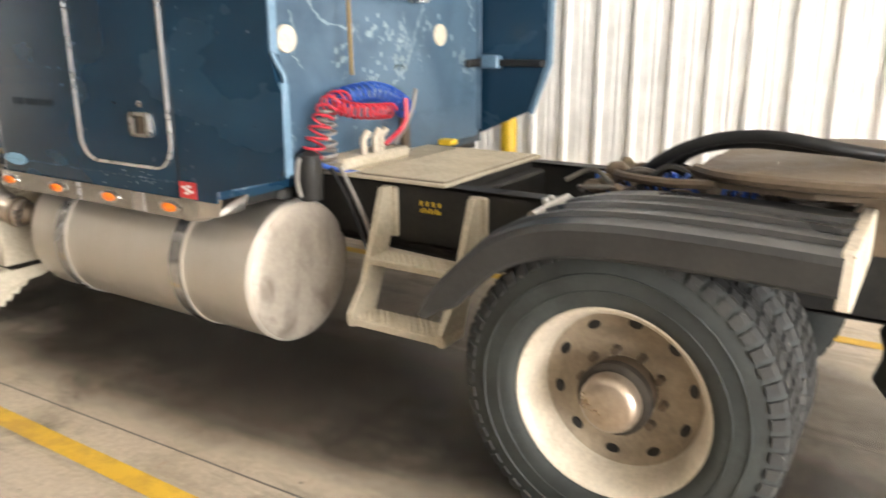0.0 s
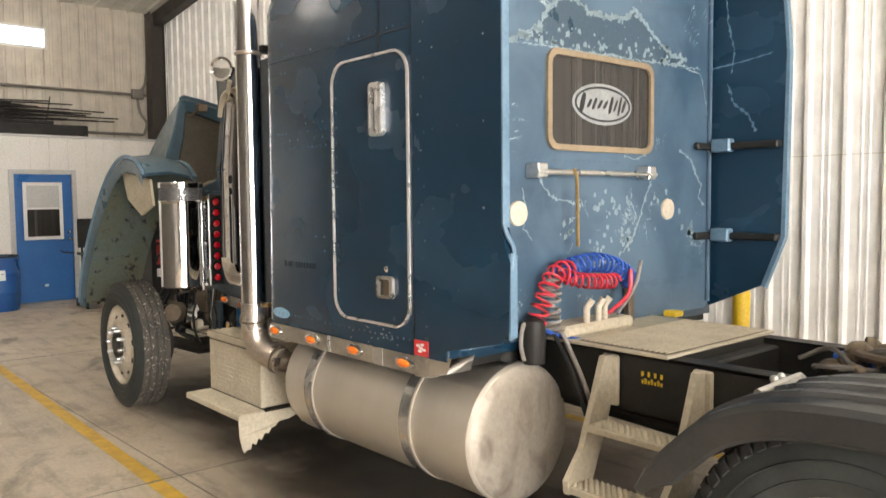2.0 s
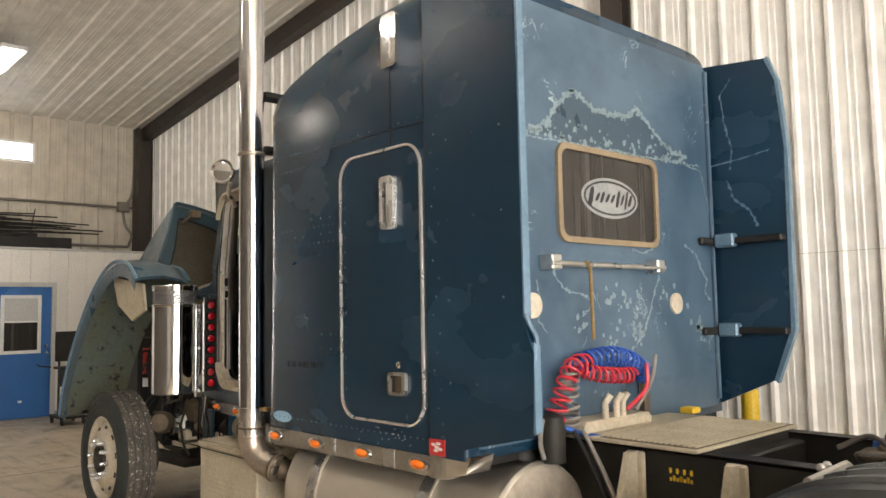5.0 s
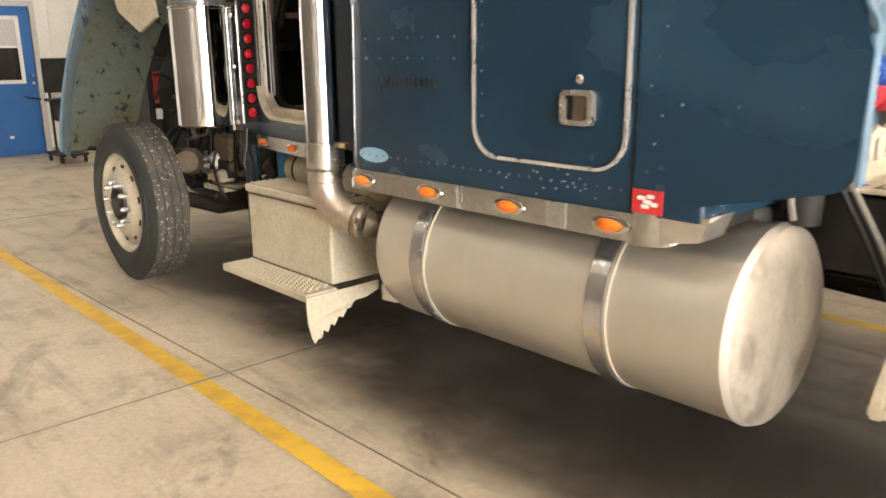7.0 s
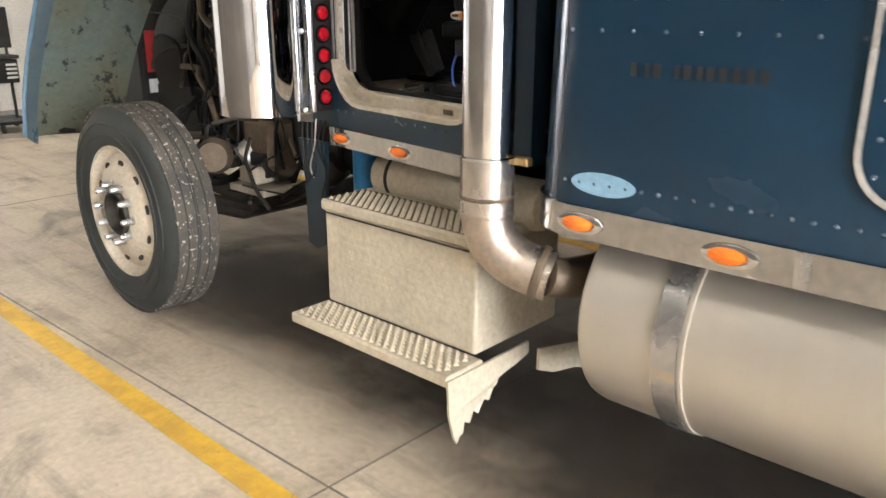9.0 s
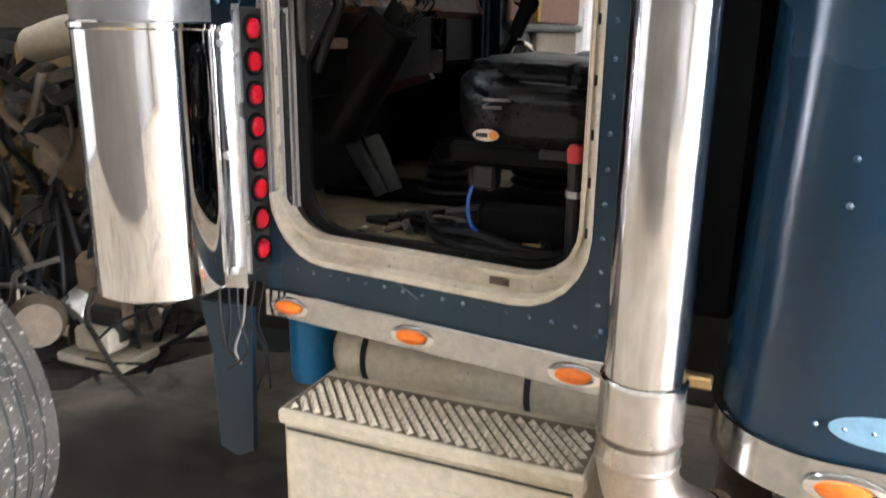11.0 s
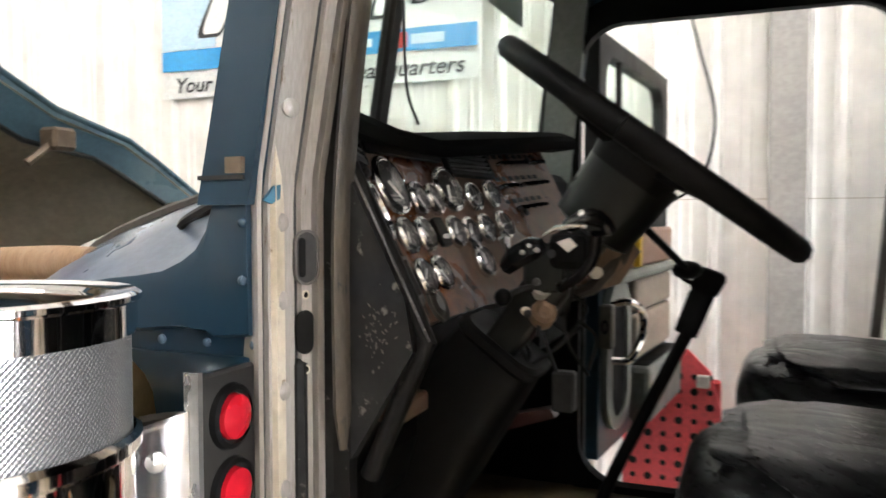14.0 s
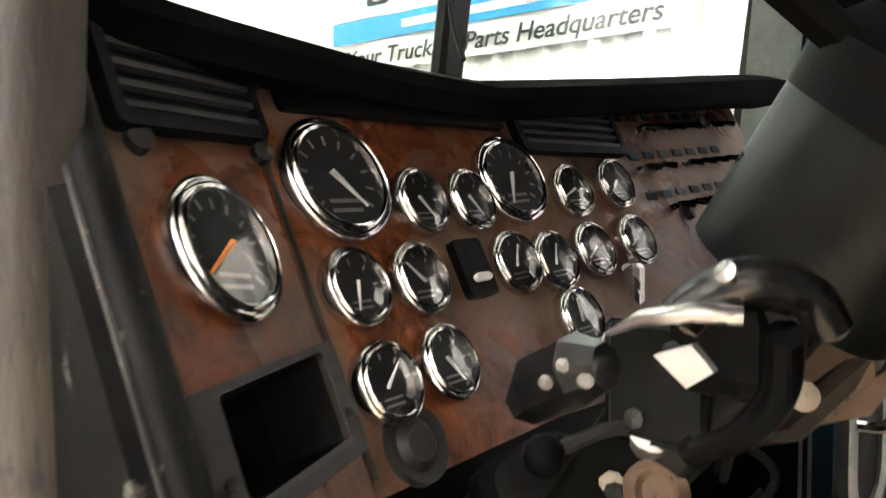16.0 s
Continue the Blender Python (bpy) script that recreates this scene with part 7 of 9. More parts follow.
part("vent_bar", B((PDX - 0.01, PDX + 0.006, 4.2, 4.215, 1.95, 2.42)), BLACK, pd)
part("upper_panel", B((PDX + 0.001, PDX + 0.03, 4.02, 4.9, 1.77, 1.9), bevel=0.01), PINKTRIM, pd, "faded pinkish upper panel")
part("arm_rail", B((PDX + 0.001, PDX + 0.05, 4.0, 4.91, 1.733, 1.767), bevel=0.012), PALETRIM, pd, "grey arm rail")
for z0, z1 in ((1.618, 1.73), (1.46, 1.612)):
    part("padded_panel", B((PDX + 0.001, PDX + 0.03, 4.33, 4.88, z0, z1), bevel=0.014, seg=2), BEIGETRIM, pd, "beige padded panel")
part("map_pocket", B((PDX + 0.001, PDX + 0.075, 4.34, 4.91, 1.25, 1.44), bevel=0.02, seg=2), PALETRIM, pd, "grey map pocket")
part("pocket_mouth", B((PDX + 0.01, PDX + 0.06, 4.37, 4.88, 1.4395, 1.443)), INTERIOR, pd)
part("speaker_oval", plate(shifted(rrect(0.17, 0.37, 0.08), 4.16, 1.5), 0.012, yz(PDX + 0.001)), INTERIOR, pd)
part("speaker_rim", holed(shifted(rrect(0.29, 0.46, 0.13), 4.16, 1.51), shifted(rrect(0.17, 0.37, 0.08), 4.16, 1.5), 0.02, yz(PDX + 0.001)), PALETRIM, pd, "pale grey oval rim")
part("pull_handle", tube(smooth_path([(PDX + 0.02, 4.05, 1.675), (PDX + 0.07, 4.07, 1.685), (PDX + 0.09, 4.14, 1.65), (PDX + 0.09, 4.16, 1.58), (PDX + 0.07, 4.09, 1.51), (PDX + 0.02, 4.06, 1.505)]), 0.012, 8), CHROME, pd, "chrome pull handle", True)
part("latch_plate", B((PDX + 0.001, PDX + 0.04, 3.995, 4.03, 1.55, 1.68), bevel=0.005), CONDUIT, pd)
part("latch_mark", holed(oval(0.011, 0.022, 16), oval(0.005, 0.012, 16), 0.002, lambda u, v, d: Vector((PDX + 0.018 + u, 3.995 - d, 1.615 + v))), INK, pd, "dark latch bolt")
part("release_lever", plate(shifted(rrect(0.03, 0.11, 0.012), 4.3, 1.83), 0.02, yz(PDX + 0.03)), YELLOW, pd, "yellow lever plate")
part("mirror_arm", tube(smooth_path([(PDX - 0.06, 4.4, 1.95), (PDX - 0.2, 4.6, 1.92), (PDX - 0.25, 4.8, 1.95)]), 0.012, 8), CHROME, pd)
pd.matrix_basis = Matrix.Translation((-0.07, 0, 0)) @ Matrix.Translation((PDX, 3.99, 0)) @ Matrix.Rotation(radians(-5.7), 4, "Z") @ Matrix.Translation((-PDX, -3.99, 0))

# red perforated step panel standing on the floor beyond the truck
ramp_thing = thing("work_platform", "red perforated steel work platform standing by the wall side", "work platform", at=(-5.15, 4.85, 0))
out = [(-5.3, 0.0), (-4.93, 0.0), (-4.93, 1.2), (-4.97, 1.34), (-5.05, 1.42), (-5.14, 1.44), (-5.3, 1.38)]
part("panel", plate(out, 0.02, xz(4.85)), REDSTEP, ramp_thing, "red perforated panel")
for i in range(6):
    for j in range(22):
        x, z = -5.26 + i * 0.058, 0.1 + j * 0.058
        if z < 1.33 or (z < 1.39 and -5.2 < x < -5.03):
            part("hole", spin([(0, 0.011 + 0.004 * ((i + j) % 3 == 0)), (0.003, 0.011 + 0.004 * ((i + j) % 3 == 0)), (0.003, 0.0)], (x, 4.85, z), (0, -1, 0), 10), BLACK, ramp_thing)
for x in (-5.28, -4.95):
    part("rear_leg", cyl((x, 4.88, 1.3), (x, 5.3, 0.0), 0.018, 8), RED, ramp_thing)
part("hinge_block", B((-5.02, -4.97, 4.825, 4.85, 1.28, 1.33), bevel=0.005), WHITEP, ramp_thing)

# ---- dash ----
DT = 0.491


WING, WT = 2.7, 0.364        # the outer panel is turned towards the driver
DN = Vector((0.8997, 0, 0.4365))
DNL = Vector((0.8997, 0.3275, 0.4365)).normalized()


DNR = Vector((0.8997, -0.13, 0.4365)).normalized()
BEND = 2.93                   # the right part turns a little back to the driver


def dash_face(y):
    return DNL if y < WING else DNR if y > BEND else DN


def dash_at(y, z, out=0.0):
    p = Vector((-5.333 - DT * (z - 2.0) + max(0.0, WING - y) * WT + 0.145 * max(0.0, y - BEND), y, z))
    return p + dash_face(y) * out


def dplate(o, depth, out=0.0, bm=None):
    return plate(o, depth, lambda u, v, d: dash_at(u, v, out + d), bm)


part("dash_wing", holed(shifted(square_match(0.151, 0.285), 2.6235, 1.9325), shifted(rrect(0.1, 0.05, 0.004), 2.634, 1.851), -0.03, lambda u, v, d: dash_at(u, v, d)), WOOD, truck, "worn burl-wood outer dash panel")
dash = part("dashboard", dplate([(2.701, 1.79), (2.93, 1.79), (3.52, 1.79), (3.52, 2.105), (2.97, 2.062), (2.93, 2.062), (2.701, 2.07)], -0.05), WOOD, truck, "worn burl-wood dashboard full of round gauges")
part("panel_joint", dplate([(2.703, 2.06), (2.707, 2.06), (2.705, 1.8), (2.701, 1.8)], 0.0015, 0.0), BLACK, dash)
part("dash_edge", tube([dash_at(2.548, 2.07, 0.004), dash_at(2.548, 1.84, 0.004), dash_at(2.55, 1.79, 0.004), (-5.25, 2.555, 1.62)], 0.0125, 10), SOOT, dash, "black dash edge trim", True)
# Pale tube along the edge: rubbing plus a painted highlight line.
part("edge_line", tube([dash_at(2.548, 2.07, 0.004) + Vector((0.006, -0.012, 0)), dash_at(2.548, 1.84, 0.004) + Vector((0.008, -0.012, 0)), dash_at(2.55, 1.79, 0.004) + Vector((0.008, -0.012, 0))], 0.0017, 6), RUBGLINT, dash, "bright line of wear and painted highlight along the dash edge", True)
part("side_return", plate([(-5.3, 2.06), (-5.19, 1.84), (-5.18, 1.78), (-5.29, 1.6), (-5.5, 1.55), (-5.5, 1.77), (-5.36, 1.82), (-5.36, 2.06)], 0.02, xz(2.528)), SCUFFED, dash, "scuffed dark side panel")
ru = random.Random(17)
bm = bmesh.new()
for _ in range(46):
    x, z, a = -5.227 + ru.gauss(0, 0.012), 1.8 + ru.gauss(0, 0.02), ru.uniform(0.6, 2.4)
    l, w = ru.uniform(0.0008, 0.0035), ru.uniform(0.0004, 0.0012)
    plate([(x + u * l * math.cos(a) - v * w * math.sin(a), z + u * l * math.sin(a) + v * w * math.cos(a)) for u, v in ((-1, -0.6), (0.2, -1), (1, 0.1), (0.4, 1), (-0.7, 0.8))], 0.0006, xz(2.528, -1), bm)
part("scuff_mark", bm, TANHOSE, dash, "pale scuffs on the side panel")["kind"] = "stuff"
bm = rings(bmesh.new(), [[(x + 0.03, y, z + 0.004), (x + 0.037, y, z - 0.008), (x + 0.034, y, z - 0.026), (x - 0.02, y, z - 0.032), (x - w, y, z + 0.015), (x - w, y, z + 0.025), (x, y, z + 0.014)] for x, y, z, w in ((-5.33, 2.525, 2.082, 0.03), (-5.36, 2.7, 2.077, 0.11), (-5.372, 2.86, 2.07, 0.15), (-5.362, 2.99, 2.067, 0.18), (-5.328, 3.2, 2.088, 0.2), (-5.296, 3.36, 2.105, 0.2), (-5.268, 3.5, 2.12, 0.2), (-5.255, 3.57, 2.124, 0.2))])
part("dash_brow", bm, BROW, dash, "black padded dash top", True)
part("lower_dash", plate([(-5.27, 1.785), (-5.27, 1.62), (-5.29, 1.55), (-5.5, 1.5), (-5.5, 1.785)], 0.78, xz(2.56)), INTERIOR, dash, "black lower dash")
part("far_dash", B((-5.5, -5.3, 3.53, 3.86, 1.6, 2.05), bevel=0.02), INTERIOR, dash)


def gauge(y, z, r, needle, parent, tick=False):
    z -= 0.005
    c = dash_at(y, z)
    face = dash_face(y)
    g = part("gauge", spin([(0.001, r * 0.9), (0.005, r * 0.8), (0.005, 0.0)], c, face, 28), DIAL, parent, "black round gauge with chrome bezel")
    part("bezel", spin([(0.0, r), (0.007, r), (0.01, r * 0.97), (0.011, r * 0.93), (0.009, r * 0.9), (0.012, r * 0.86), (0.013, r * 0.82), (0.012, r * 0.78), (0.006, r * 0.76)], c, face, 32), BEZEL, g, "chrome bezel", True)
    up = Vector((-0.4365, 0, 0.8997))
    side = up.cross(face).normalized()
    a = radians(needle)
    way = side * math.cos(a) + up * math.sin(a)
    part("needle", tube([c + face * 0.0075 - way * r * 0.15, c + face * 0.0075 + way * r * 0.6], [r * 0.05, r * 0.02], 5), ORANGE if tick else WHITEP, g)
    bm = bmesh.new()
    n = 11 if r > 0.035 else 7
    for k in range(n):
        b = radians(220 - 260 * k / (n - 1))
        wv = side * math.cos(b) + up * math.sin(b)
        tv = side * -math.sin(b) + up * math.cos(b)
        pts = [c + face * 0.0056 + wv * r * q + tv * r * s for q, s in ((0.55, -0.022), (0.7, -0.022), (0.7, 0.022), (0.55, 0.022))]
        rings(bm, [pts, [p + face * 0.0004 for p in pts]])
    for q in (-0.35, -0.5):
        pts = [c + face * 0.0056 + side * r * sx + up * r * (q + sz) for sx, sz in ((-0.3, -0.03), (0.3, -0.03), (0.3, 0.03), (-0.3, 0.03))]
        rings(bm, [pts, [p + face * 0.0004 for p in pts]])
    part("dial_marks", bm, HOSEGREY, g)
    gl = part("glass", spin([(0.0095, r * 0.77), (0.0105, r * 0.4), (0.0108, 0.0)], c, face, 24), CLEAR, g)
    gl.visible_shadow = False


for y, z, r, nd, tk in ((2.628, 1.946, 0.0445, 215, True), (2.759, 1.986, 0.0488, -50, False), (2.975, 1.987, 0.044, 245, False)):
    gauge(y, z, r, nd, truck, tk)
for y, z, nd in ((2.841, 1.969, 300), (2.907, 1.969, 300), (3.058, 1.976, 200), (3.136, 1.983, 220), (2.74, 1.913, 250), (2.806, 1.913, 130), (2.936, 1.915, 60), (2.988, 1.913, 60), (3.052, 1.919, 210), (3.129, 1.924, 200), (2.737, 1.853, 40), (2.802, 1.855, 300), (2.99, 1.863, 80)):
    gauge(y, z, 0.0292, nd, truck)


def dbox(y0, y1, z0, z1, depth, material, name, label="", out=0.001, bev=0.0):
    return part(name, dplate(shifted(rrect(y1 - y0, z1 - z0, 0.004, 2), (y0 + y1) / 2, (z0 + z1) / 2), depth, out), material, dash, label)


for y0, y1, z0, z1 in ((2.576, 2.7, 2.01, 2.066), (3.012, 3.175, 2.014, 2.058)):
    v = part("air_vent", dplate(shifted(rrect(y1 - y0, z1 - z0, 0.005, 2), (y0 + y1) / 2, (z0 + z1) / 2), 0.004, 0.001), INTERIOR, truck, "black slatted air vent")
    part("vent_frame", holed(shifted(rrect(y1 - y0 + 0.012, z1 - z0 + 0.012, 0.006, 2), (y0 + y1) / 2, (z0 + z1) / 2), shifted(rrect(y1 - y0 - 0.004, z1 - z0 - 0.004, 0.004, 2), (y0 + y1) / 2, (z0 + z1) / 2), 0.01, lambda u, w, d: dash_at(u, w, 0.002 + d)), INTERIOR, v)
    for k in range(5):
        z = z0 + (z1 - z0) * (k + 0.5) / 5
        part("slat", dplate([(y0 + 0.003, z - 0.0018), (y1 - 0.003, z - 0.0018), (y1 - 0.003, z + 0.0018), (y0 + 0.003, z + 0.0018)], 0.006, 0.005), GREYTRIM, v)
dbox(2.73, 2.995, 2.03, 2.068, 0.006, INTERIOR, "warning_panel", "black warning light panel")
dbox(2.855, 2.892, 1.888, 1.932, 0.008, INTERIOR, "switch_block", "black switch block")
dbox(2.863, 2.884, 1.898, 1.904, 0.004, WHITEP, "switch_mark", "", 0.0095)
at = part("ashtray", holed(shifted(rrect(0.137, 0.063, 0.006, 3), 2.631, 1.849), shifted(rrect(0.1, 0.05, 0.004, 3), 2.634, 1.851), 0.006, lambda u, w, d: dash_at(u, w, 0.001 + d)), ASHFRAME, truck, "dark empty ashtray frame")
well = rings(bmesh.new(), [[dash_at(y, z, q) for y, z in shifted(rrect(0.1 - k, 0.05 - k, 0.004, 3), 2.634, 1.851)] for q, k in ((0.002, 0.0), (-0.045, 0.006))], cap=False)
plate(shifted(rrect(0.096, 0.046, 0.004, 3), 2.634, 1.851), 0.002, lambda u, v, d: dash_at(u, v, -0.046 + d), well)
part("well", well, INTERIOR, at, "black open ashtray well")
part("frame_lip", dplate([(2.585, 1.8255), (2.684, 1.8255), (2.684, 1.8285), (2.585, 1.8285)], 0.004, 0.004), GREYTRIM, at, "worn bright lower lip")
for y in (2.574, 2.691):
    part("frame_screw", spin([(0, 0.004), (0.002, 0.004), (0.003, 0.0)], dash_at(y, 1.84, 0.007), DNL, 8), BLACK, at)
part("wood_ledge", B((-5.262, -5.222, 2.592, 2.675, 1.676, 1.704), bevel=0.004), WOOD, dash, "tan strip under the dash")
part("round_vent", spin([(0, 0.027), (0.006, 0.026), (0.003, 0.018), (0.008, 0.012), (0.008, 0.0)], dash_at(2.745, 1.81), DN, 22), BLACK, dash, "round black knob", True)
for k, (y, z) in enumerate([(3.205 + 0.034 * i, 2.04 - 0.045 * j + 0.0025 * i) for j in range(3) for i in range(8 - j)]):
    part("toggle_plate", dplate(shifted(rrect(0.02, 0.008, 0.001, 1), y, z + 0.016), 0.0015, 0.0008), INTERIOR, dash)
    if (k * 7) % 5 != 0:
        p = dash_at(y, z, 0.0)
        part("toggle_switch", tube([p, p + DN * 0.012, p + DN * 0.024 + Vector((0, 0.012, -0.006))], [0.0045, 0.0038, 0.0045], 6), CHROME, dash, "chrome toggle switch")
for y, z in ((2.59, 2.0), (2.708, 2.045), (2.7, 1.998), (3.17, 2.066), (3.4, 2.06), (3.266, 1.945), (3.01, 1.995)):
    part("dash_knob", spin([(0, 0.008), (0.008, 0.0075), (0.01, 0.0)], dash_at(y, z), DN, 12), BLACK, dash)
part("key_switch", B((-5.26, -5.24, 3.09, 3.11, 1.85, 1.9), bevel=0.004), ALU, dash)

# ---- steering ----
SC, SA = Vector((-4.95, 2.803, 2.032)), Vector((0.6, 0.0, 0.8))
d, u, w = basis(SA)
sw = part("steering_wheel", tube([SC + (u * math.cos(2 * math.pi * k / 48) + w * math.sin(2 * math.pi * k / 48)) * 0.232 for k in range(49)], 0.0165, 10), INTERIOR, truck, "black steering wheel on a stripped column", True)
for k in range(4):
    a = radians(45 + 90 * k)
    part("spoke", tube([SC - SA * 0.03, SC + (u * math.cos(a) + w * math.sin(a)) * 0.225], [0.014, 0.01], 6, flat=0.6), INTERIOR, sw)
part("horn_pad", spin([(-0.05, 0.0), (-0.05, 0.06), (-0.02, 0.065), (0.0, 0.05), (0.01, 0.0)], SC, SA, 24), INTERIOR, sw, "", True)
CD = -SA
KC = Vector((-4.953, 2.817, 2.024))
part("column_shroud", tube([KC + CD * 0.02, KC + CD * 0.025, KC + CD * 0.13, KC + CD * 0.135], [0.048, 0.067, 0.059, 0.048], 28), COLUMN, sw, "grey-green column shroud", True)
part("hub_plate", plate(shifted(rrect(0.12, 0.09, 0.02), 0, 0), 0.02, lambda p, q, r: KC + u * p + w * q + SA * (r - 0.02)), GREYTRIM, sw)
part("hub_bright", plate(shifted(rrect(0.02, 0.07, 0.004), 0.0, 0), 0.004, lambda p, q, r: KC + u * (p - 0.05) + w * q + SA * r), ALU, sw)
part("column_tube", cyl(KC + CD * 0.13, KC + CD * 0.62, 0.026, 14), SOOT, sw)
part("column_collar", B((-5.085, -5.03, 2.77, 2.86, 1.86, 1.915), bevel=0.014, seg=2), INTERIOR, sw)
part("pale_lever", tube([(-5.062, 2.662, 1.913), (-5.045, 2.658, 1.922), (-5.022, 2.657, 1.926), (-5.008, 2.662, 1.925)], [0.002, 0.005, 0.0062, 0.0055], 10, flat=0.7), STRAP, sw, "bright metal lever", True)
part("lever_root", tube(smooth_path([(-5.034, 2.662, 1.92), (-5.024, 2.667, 1.93), (-5.008, 2.676, 1.936), (-4.992, 2.69, 1.93), (-4.985, 2.7, 1.915)]), [0.005] + [0.0095] * 8 + [0.011] * 8 + [0.009] * 7 + [0.006], 10), GLOSSBLACK, sw, "shiny black lever housing", True)
part("root_screw", spin([(0, 0.005), (0.003, 0.0045), (0.004, 0.0)], (-5.014, 2.664, 1.94), (-0.2, -0.9, 0.4), 10), STRAP, sw, "", True)
part("root_arm", tube(smooth_path([(-5.0, 2.69, 1.915), (-5.008, 2.71, 1.885), (-5.03, 2.73, 1.858), (-5.06, 2.75, 1.84)]), [0.008] * 10 + [0.0075] * 9, 10), GLOSSBLACK, sw, "", True)
part("metal_clip", plate([(-5.047, 1.904), (-5.031, 1.91), (-5.022, 1.9), (-5.033, 1.892)], 0.006, xz(2.672)), BRIGHTALU, sw, "bright metal clip")
part("switch_head", tube([(-5.115, 2.685, 1.872), (-5.098, 2.67, 1.885), (-5.075, 2.662, 1.897), (-5.062, 2.66, 1.9)], [0.012, 0.016, 0.016, 0.01], 8), GLOSSBLACK, sw, "dark turn-signal switch head")
for dx, dz in ((0.0, 0.0), (0.008, 0.008), (0.018, 0.003)):
    part("push_button", B((-5.088 + dx, -5.081 + dx, 2.647, 2.657, 1.889 + dz, 1.895 + dz), bevel=0.002), HOSEGREY, sw, "pale push button")
part("lever_ball", ball((-5.137, 2.736, 1.826), 0.0125), INTERIOR, sw, "black ball knob", True)
part("lever_arm", tube([(-5.137, 2.736, 1.826), (-5.118, 2.765, 1.836), (-5.095, 2.79, 1.84)], 0.0045, 6), GREYTRIM, sw)
part("mount_plate", holed([(-5.06, 1.815), (-5.0, 1.838), (-4.972, 1.885), (-4.985, 1.9), (-5.03, 1.872), (-5.075, 1.835)], [(-5.045, 1.836), (-5.02, 1.845), (-5.0, 1.873), (-5.005, 1.878), (-5.03, 1.86), (-5.05, 1.842)], 0.006, xz(2.878)), RUSTCAST, sw, "tan mounting plate")
part("cast_bracket", holed([(-5.075, 1.82), (-5.03, 1.825), (-4.995, 1.865), (-5.0, 1.9), (-5.03, 1.89), (-5.07, 1.85)], [(-5.058, 1.835), (-5.045, 1.835), (-5.042, 1.848), (-5.048, 1.852), (-5.055, 1.85), (-5.06, 1.842)], 0.012, xz(2.86)), RUSTCAST, sw, "brown cast bracket")
part("bracket_arm", tube([(-5.08, 2.855, 1.815), (-5.04, 2.86, 1.83), (-5.0, 2.87, 1.875), (-4.985, 2.87, 1.905)], [0.008, 0.011, 0.011, 0.008], 8), ENGINE, sw, "", True)
part("white_knob", spin([(0, 0.009), (0.013, 0.0085), (0.015, 0.0)], (-5.03, 2.84, 1.855), (0.4, -0.9, 0.1), 14), JAMB, sw, "pale round knob", True)
part("ignition_drum", spin([(0, 0.014), (0.012, 0.018), (0.03, 0.02), (0.044, 0.018), (0.048, 0.012), (0.044, 0.008), (0.044, 0.0)], (-5.106, 2.813, 1.785), (0.35, -0.75, 0.4), 18), RUSTCAST, sw, "rusty tan ignition drum", True)
part("drum_collar", spin([(0, 0.014), (0.022, 0.014), (0.024, 0.0)], (-5.101, 2.798, 1.822), (0.3, -0.6, 0.6), 14), ALU, sw, "dull metal collar", True)
part("drum_facet", B((-5.123, -5.109, 2.77, 2.783, 1.797, 1.809), bevel=0.004), JAMB, sw)
CQ = Vector((0.8, 0.0, -0.6))


def column_ring(s, half, cy=0.01, round_by=0.5):
    return [KC + CD * s + CQ * (a * half) + Vector((0, cy + b * half, 0)) for a, b in rrect(2, 2, round_by, 4)]


part("column_boot", rings(bmesh.new(), [column_ring(s, h) for s, h in ((0.342, 0.045), (0.336, 0.062), (0.341, 0.07), (0.352, 0.071), (0.358, 0.066), (0.42, 0.073), (0.55, 0.086), (0.72, 0.092))]), INTERIOR, sw, "black lower column cover", True)
part("column_bracket", rings(bmesh.new(), [column_ring(s, h, -0.004, 0.35) for s, h in ((0.132, 0.024), (0.138, 0.031), (0.25, 0.031), (0.32, 0.027), (0.36, 0.026))]), COLUMN, sw, "dark grey-green column bracket", True)
part("bracket_flange", B((-5.12, -5.06, 2.775, 2.78, 1.83, 1.9), bevel=0.004), COLUMN, sw)
for q, z in ((-5.1, 1.845), (-5.078, 1.885), (-5.112, 1.8)):
    part("bracket_bolt", spin([(0, 0.006), (0.004, 0.006), (0.006, 0.0)], (q, 2.774, z), (0, -1, 0), 8), GREYTRIM, sw)
rs = random.Random(2)
for k in range(12):
    p = Vector((rs.uniform(-5.16, -5.06), rs.uniform(2.76, 2.92), rs.uniform(1.76, 1.88)))
    part("column_wire", tube(smooth_path([p, p + Vector((rs.uniform(-0.03, 0.03), rs.uniform(-0.03, 0.03), -0.03)), p + Vector((rs.uniform(-0.05, 0.03), rs.uniform(-0.04, 0.04), -0.08))]), 0.003, 5), rs.choice((CABLE, CABLE, SOOT, CABLE)), sw)
part("shift_stalk", tube([KC + CD * 0.11 + Vector((0.04, 0.05, 0)), (-4.92, 3.05, 1.85)], 0.006, 6), INTERIOR, sw)
part("stalk_knob", ball((-4.92, 3.06, 1.848), 0.02, squash=(1.3, 1.3, 0.8)), INTERIOR, sw, "", True)

# gear lever
gl = part("gear_lever", tube(smooth_path([(-5.12, 3.2, 1.3), (-5.06, 3.215, 1.45), (-4.975, 3.24, 1.63), (-4.935, 3.253, 1.715), (-4.91, 3.262, 1.765)]), 0.0125, 10), INTERIOR, truck, "black gear lever with a square knob", True)
GA, GB = Vector((-4.938, 3.254, 1.712)), Vector((-4.893, 3.274, 1.836))
gd = (GB - GA).normalized()
gu = Vector((0.93, 0.0, -0.36)).normalized()
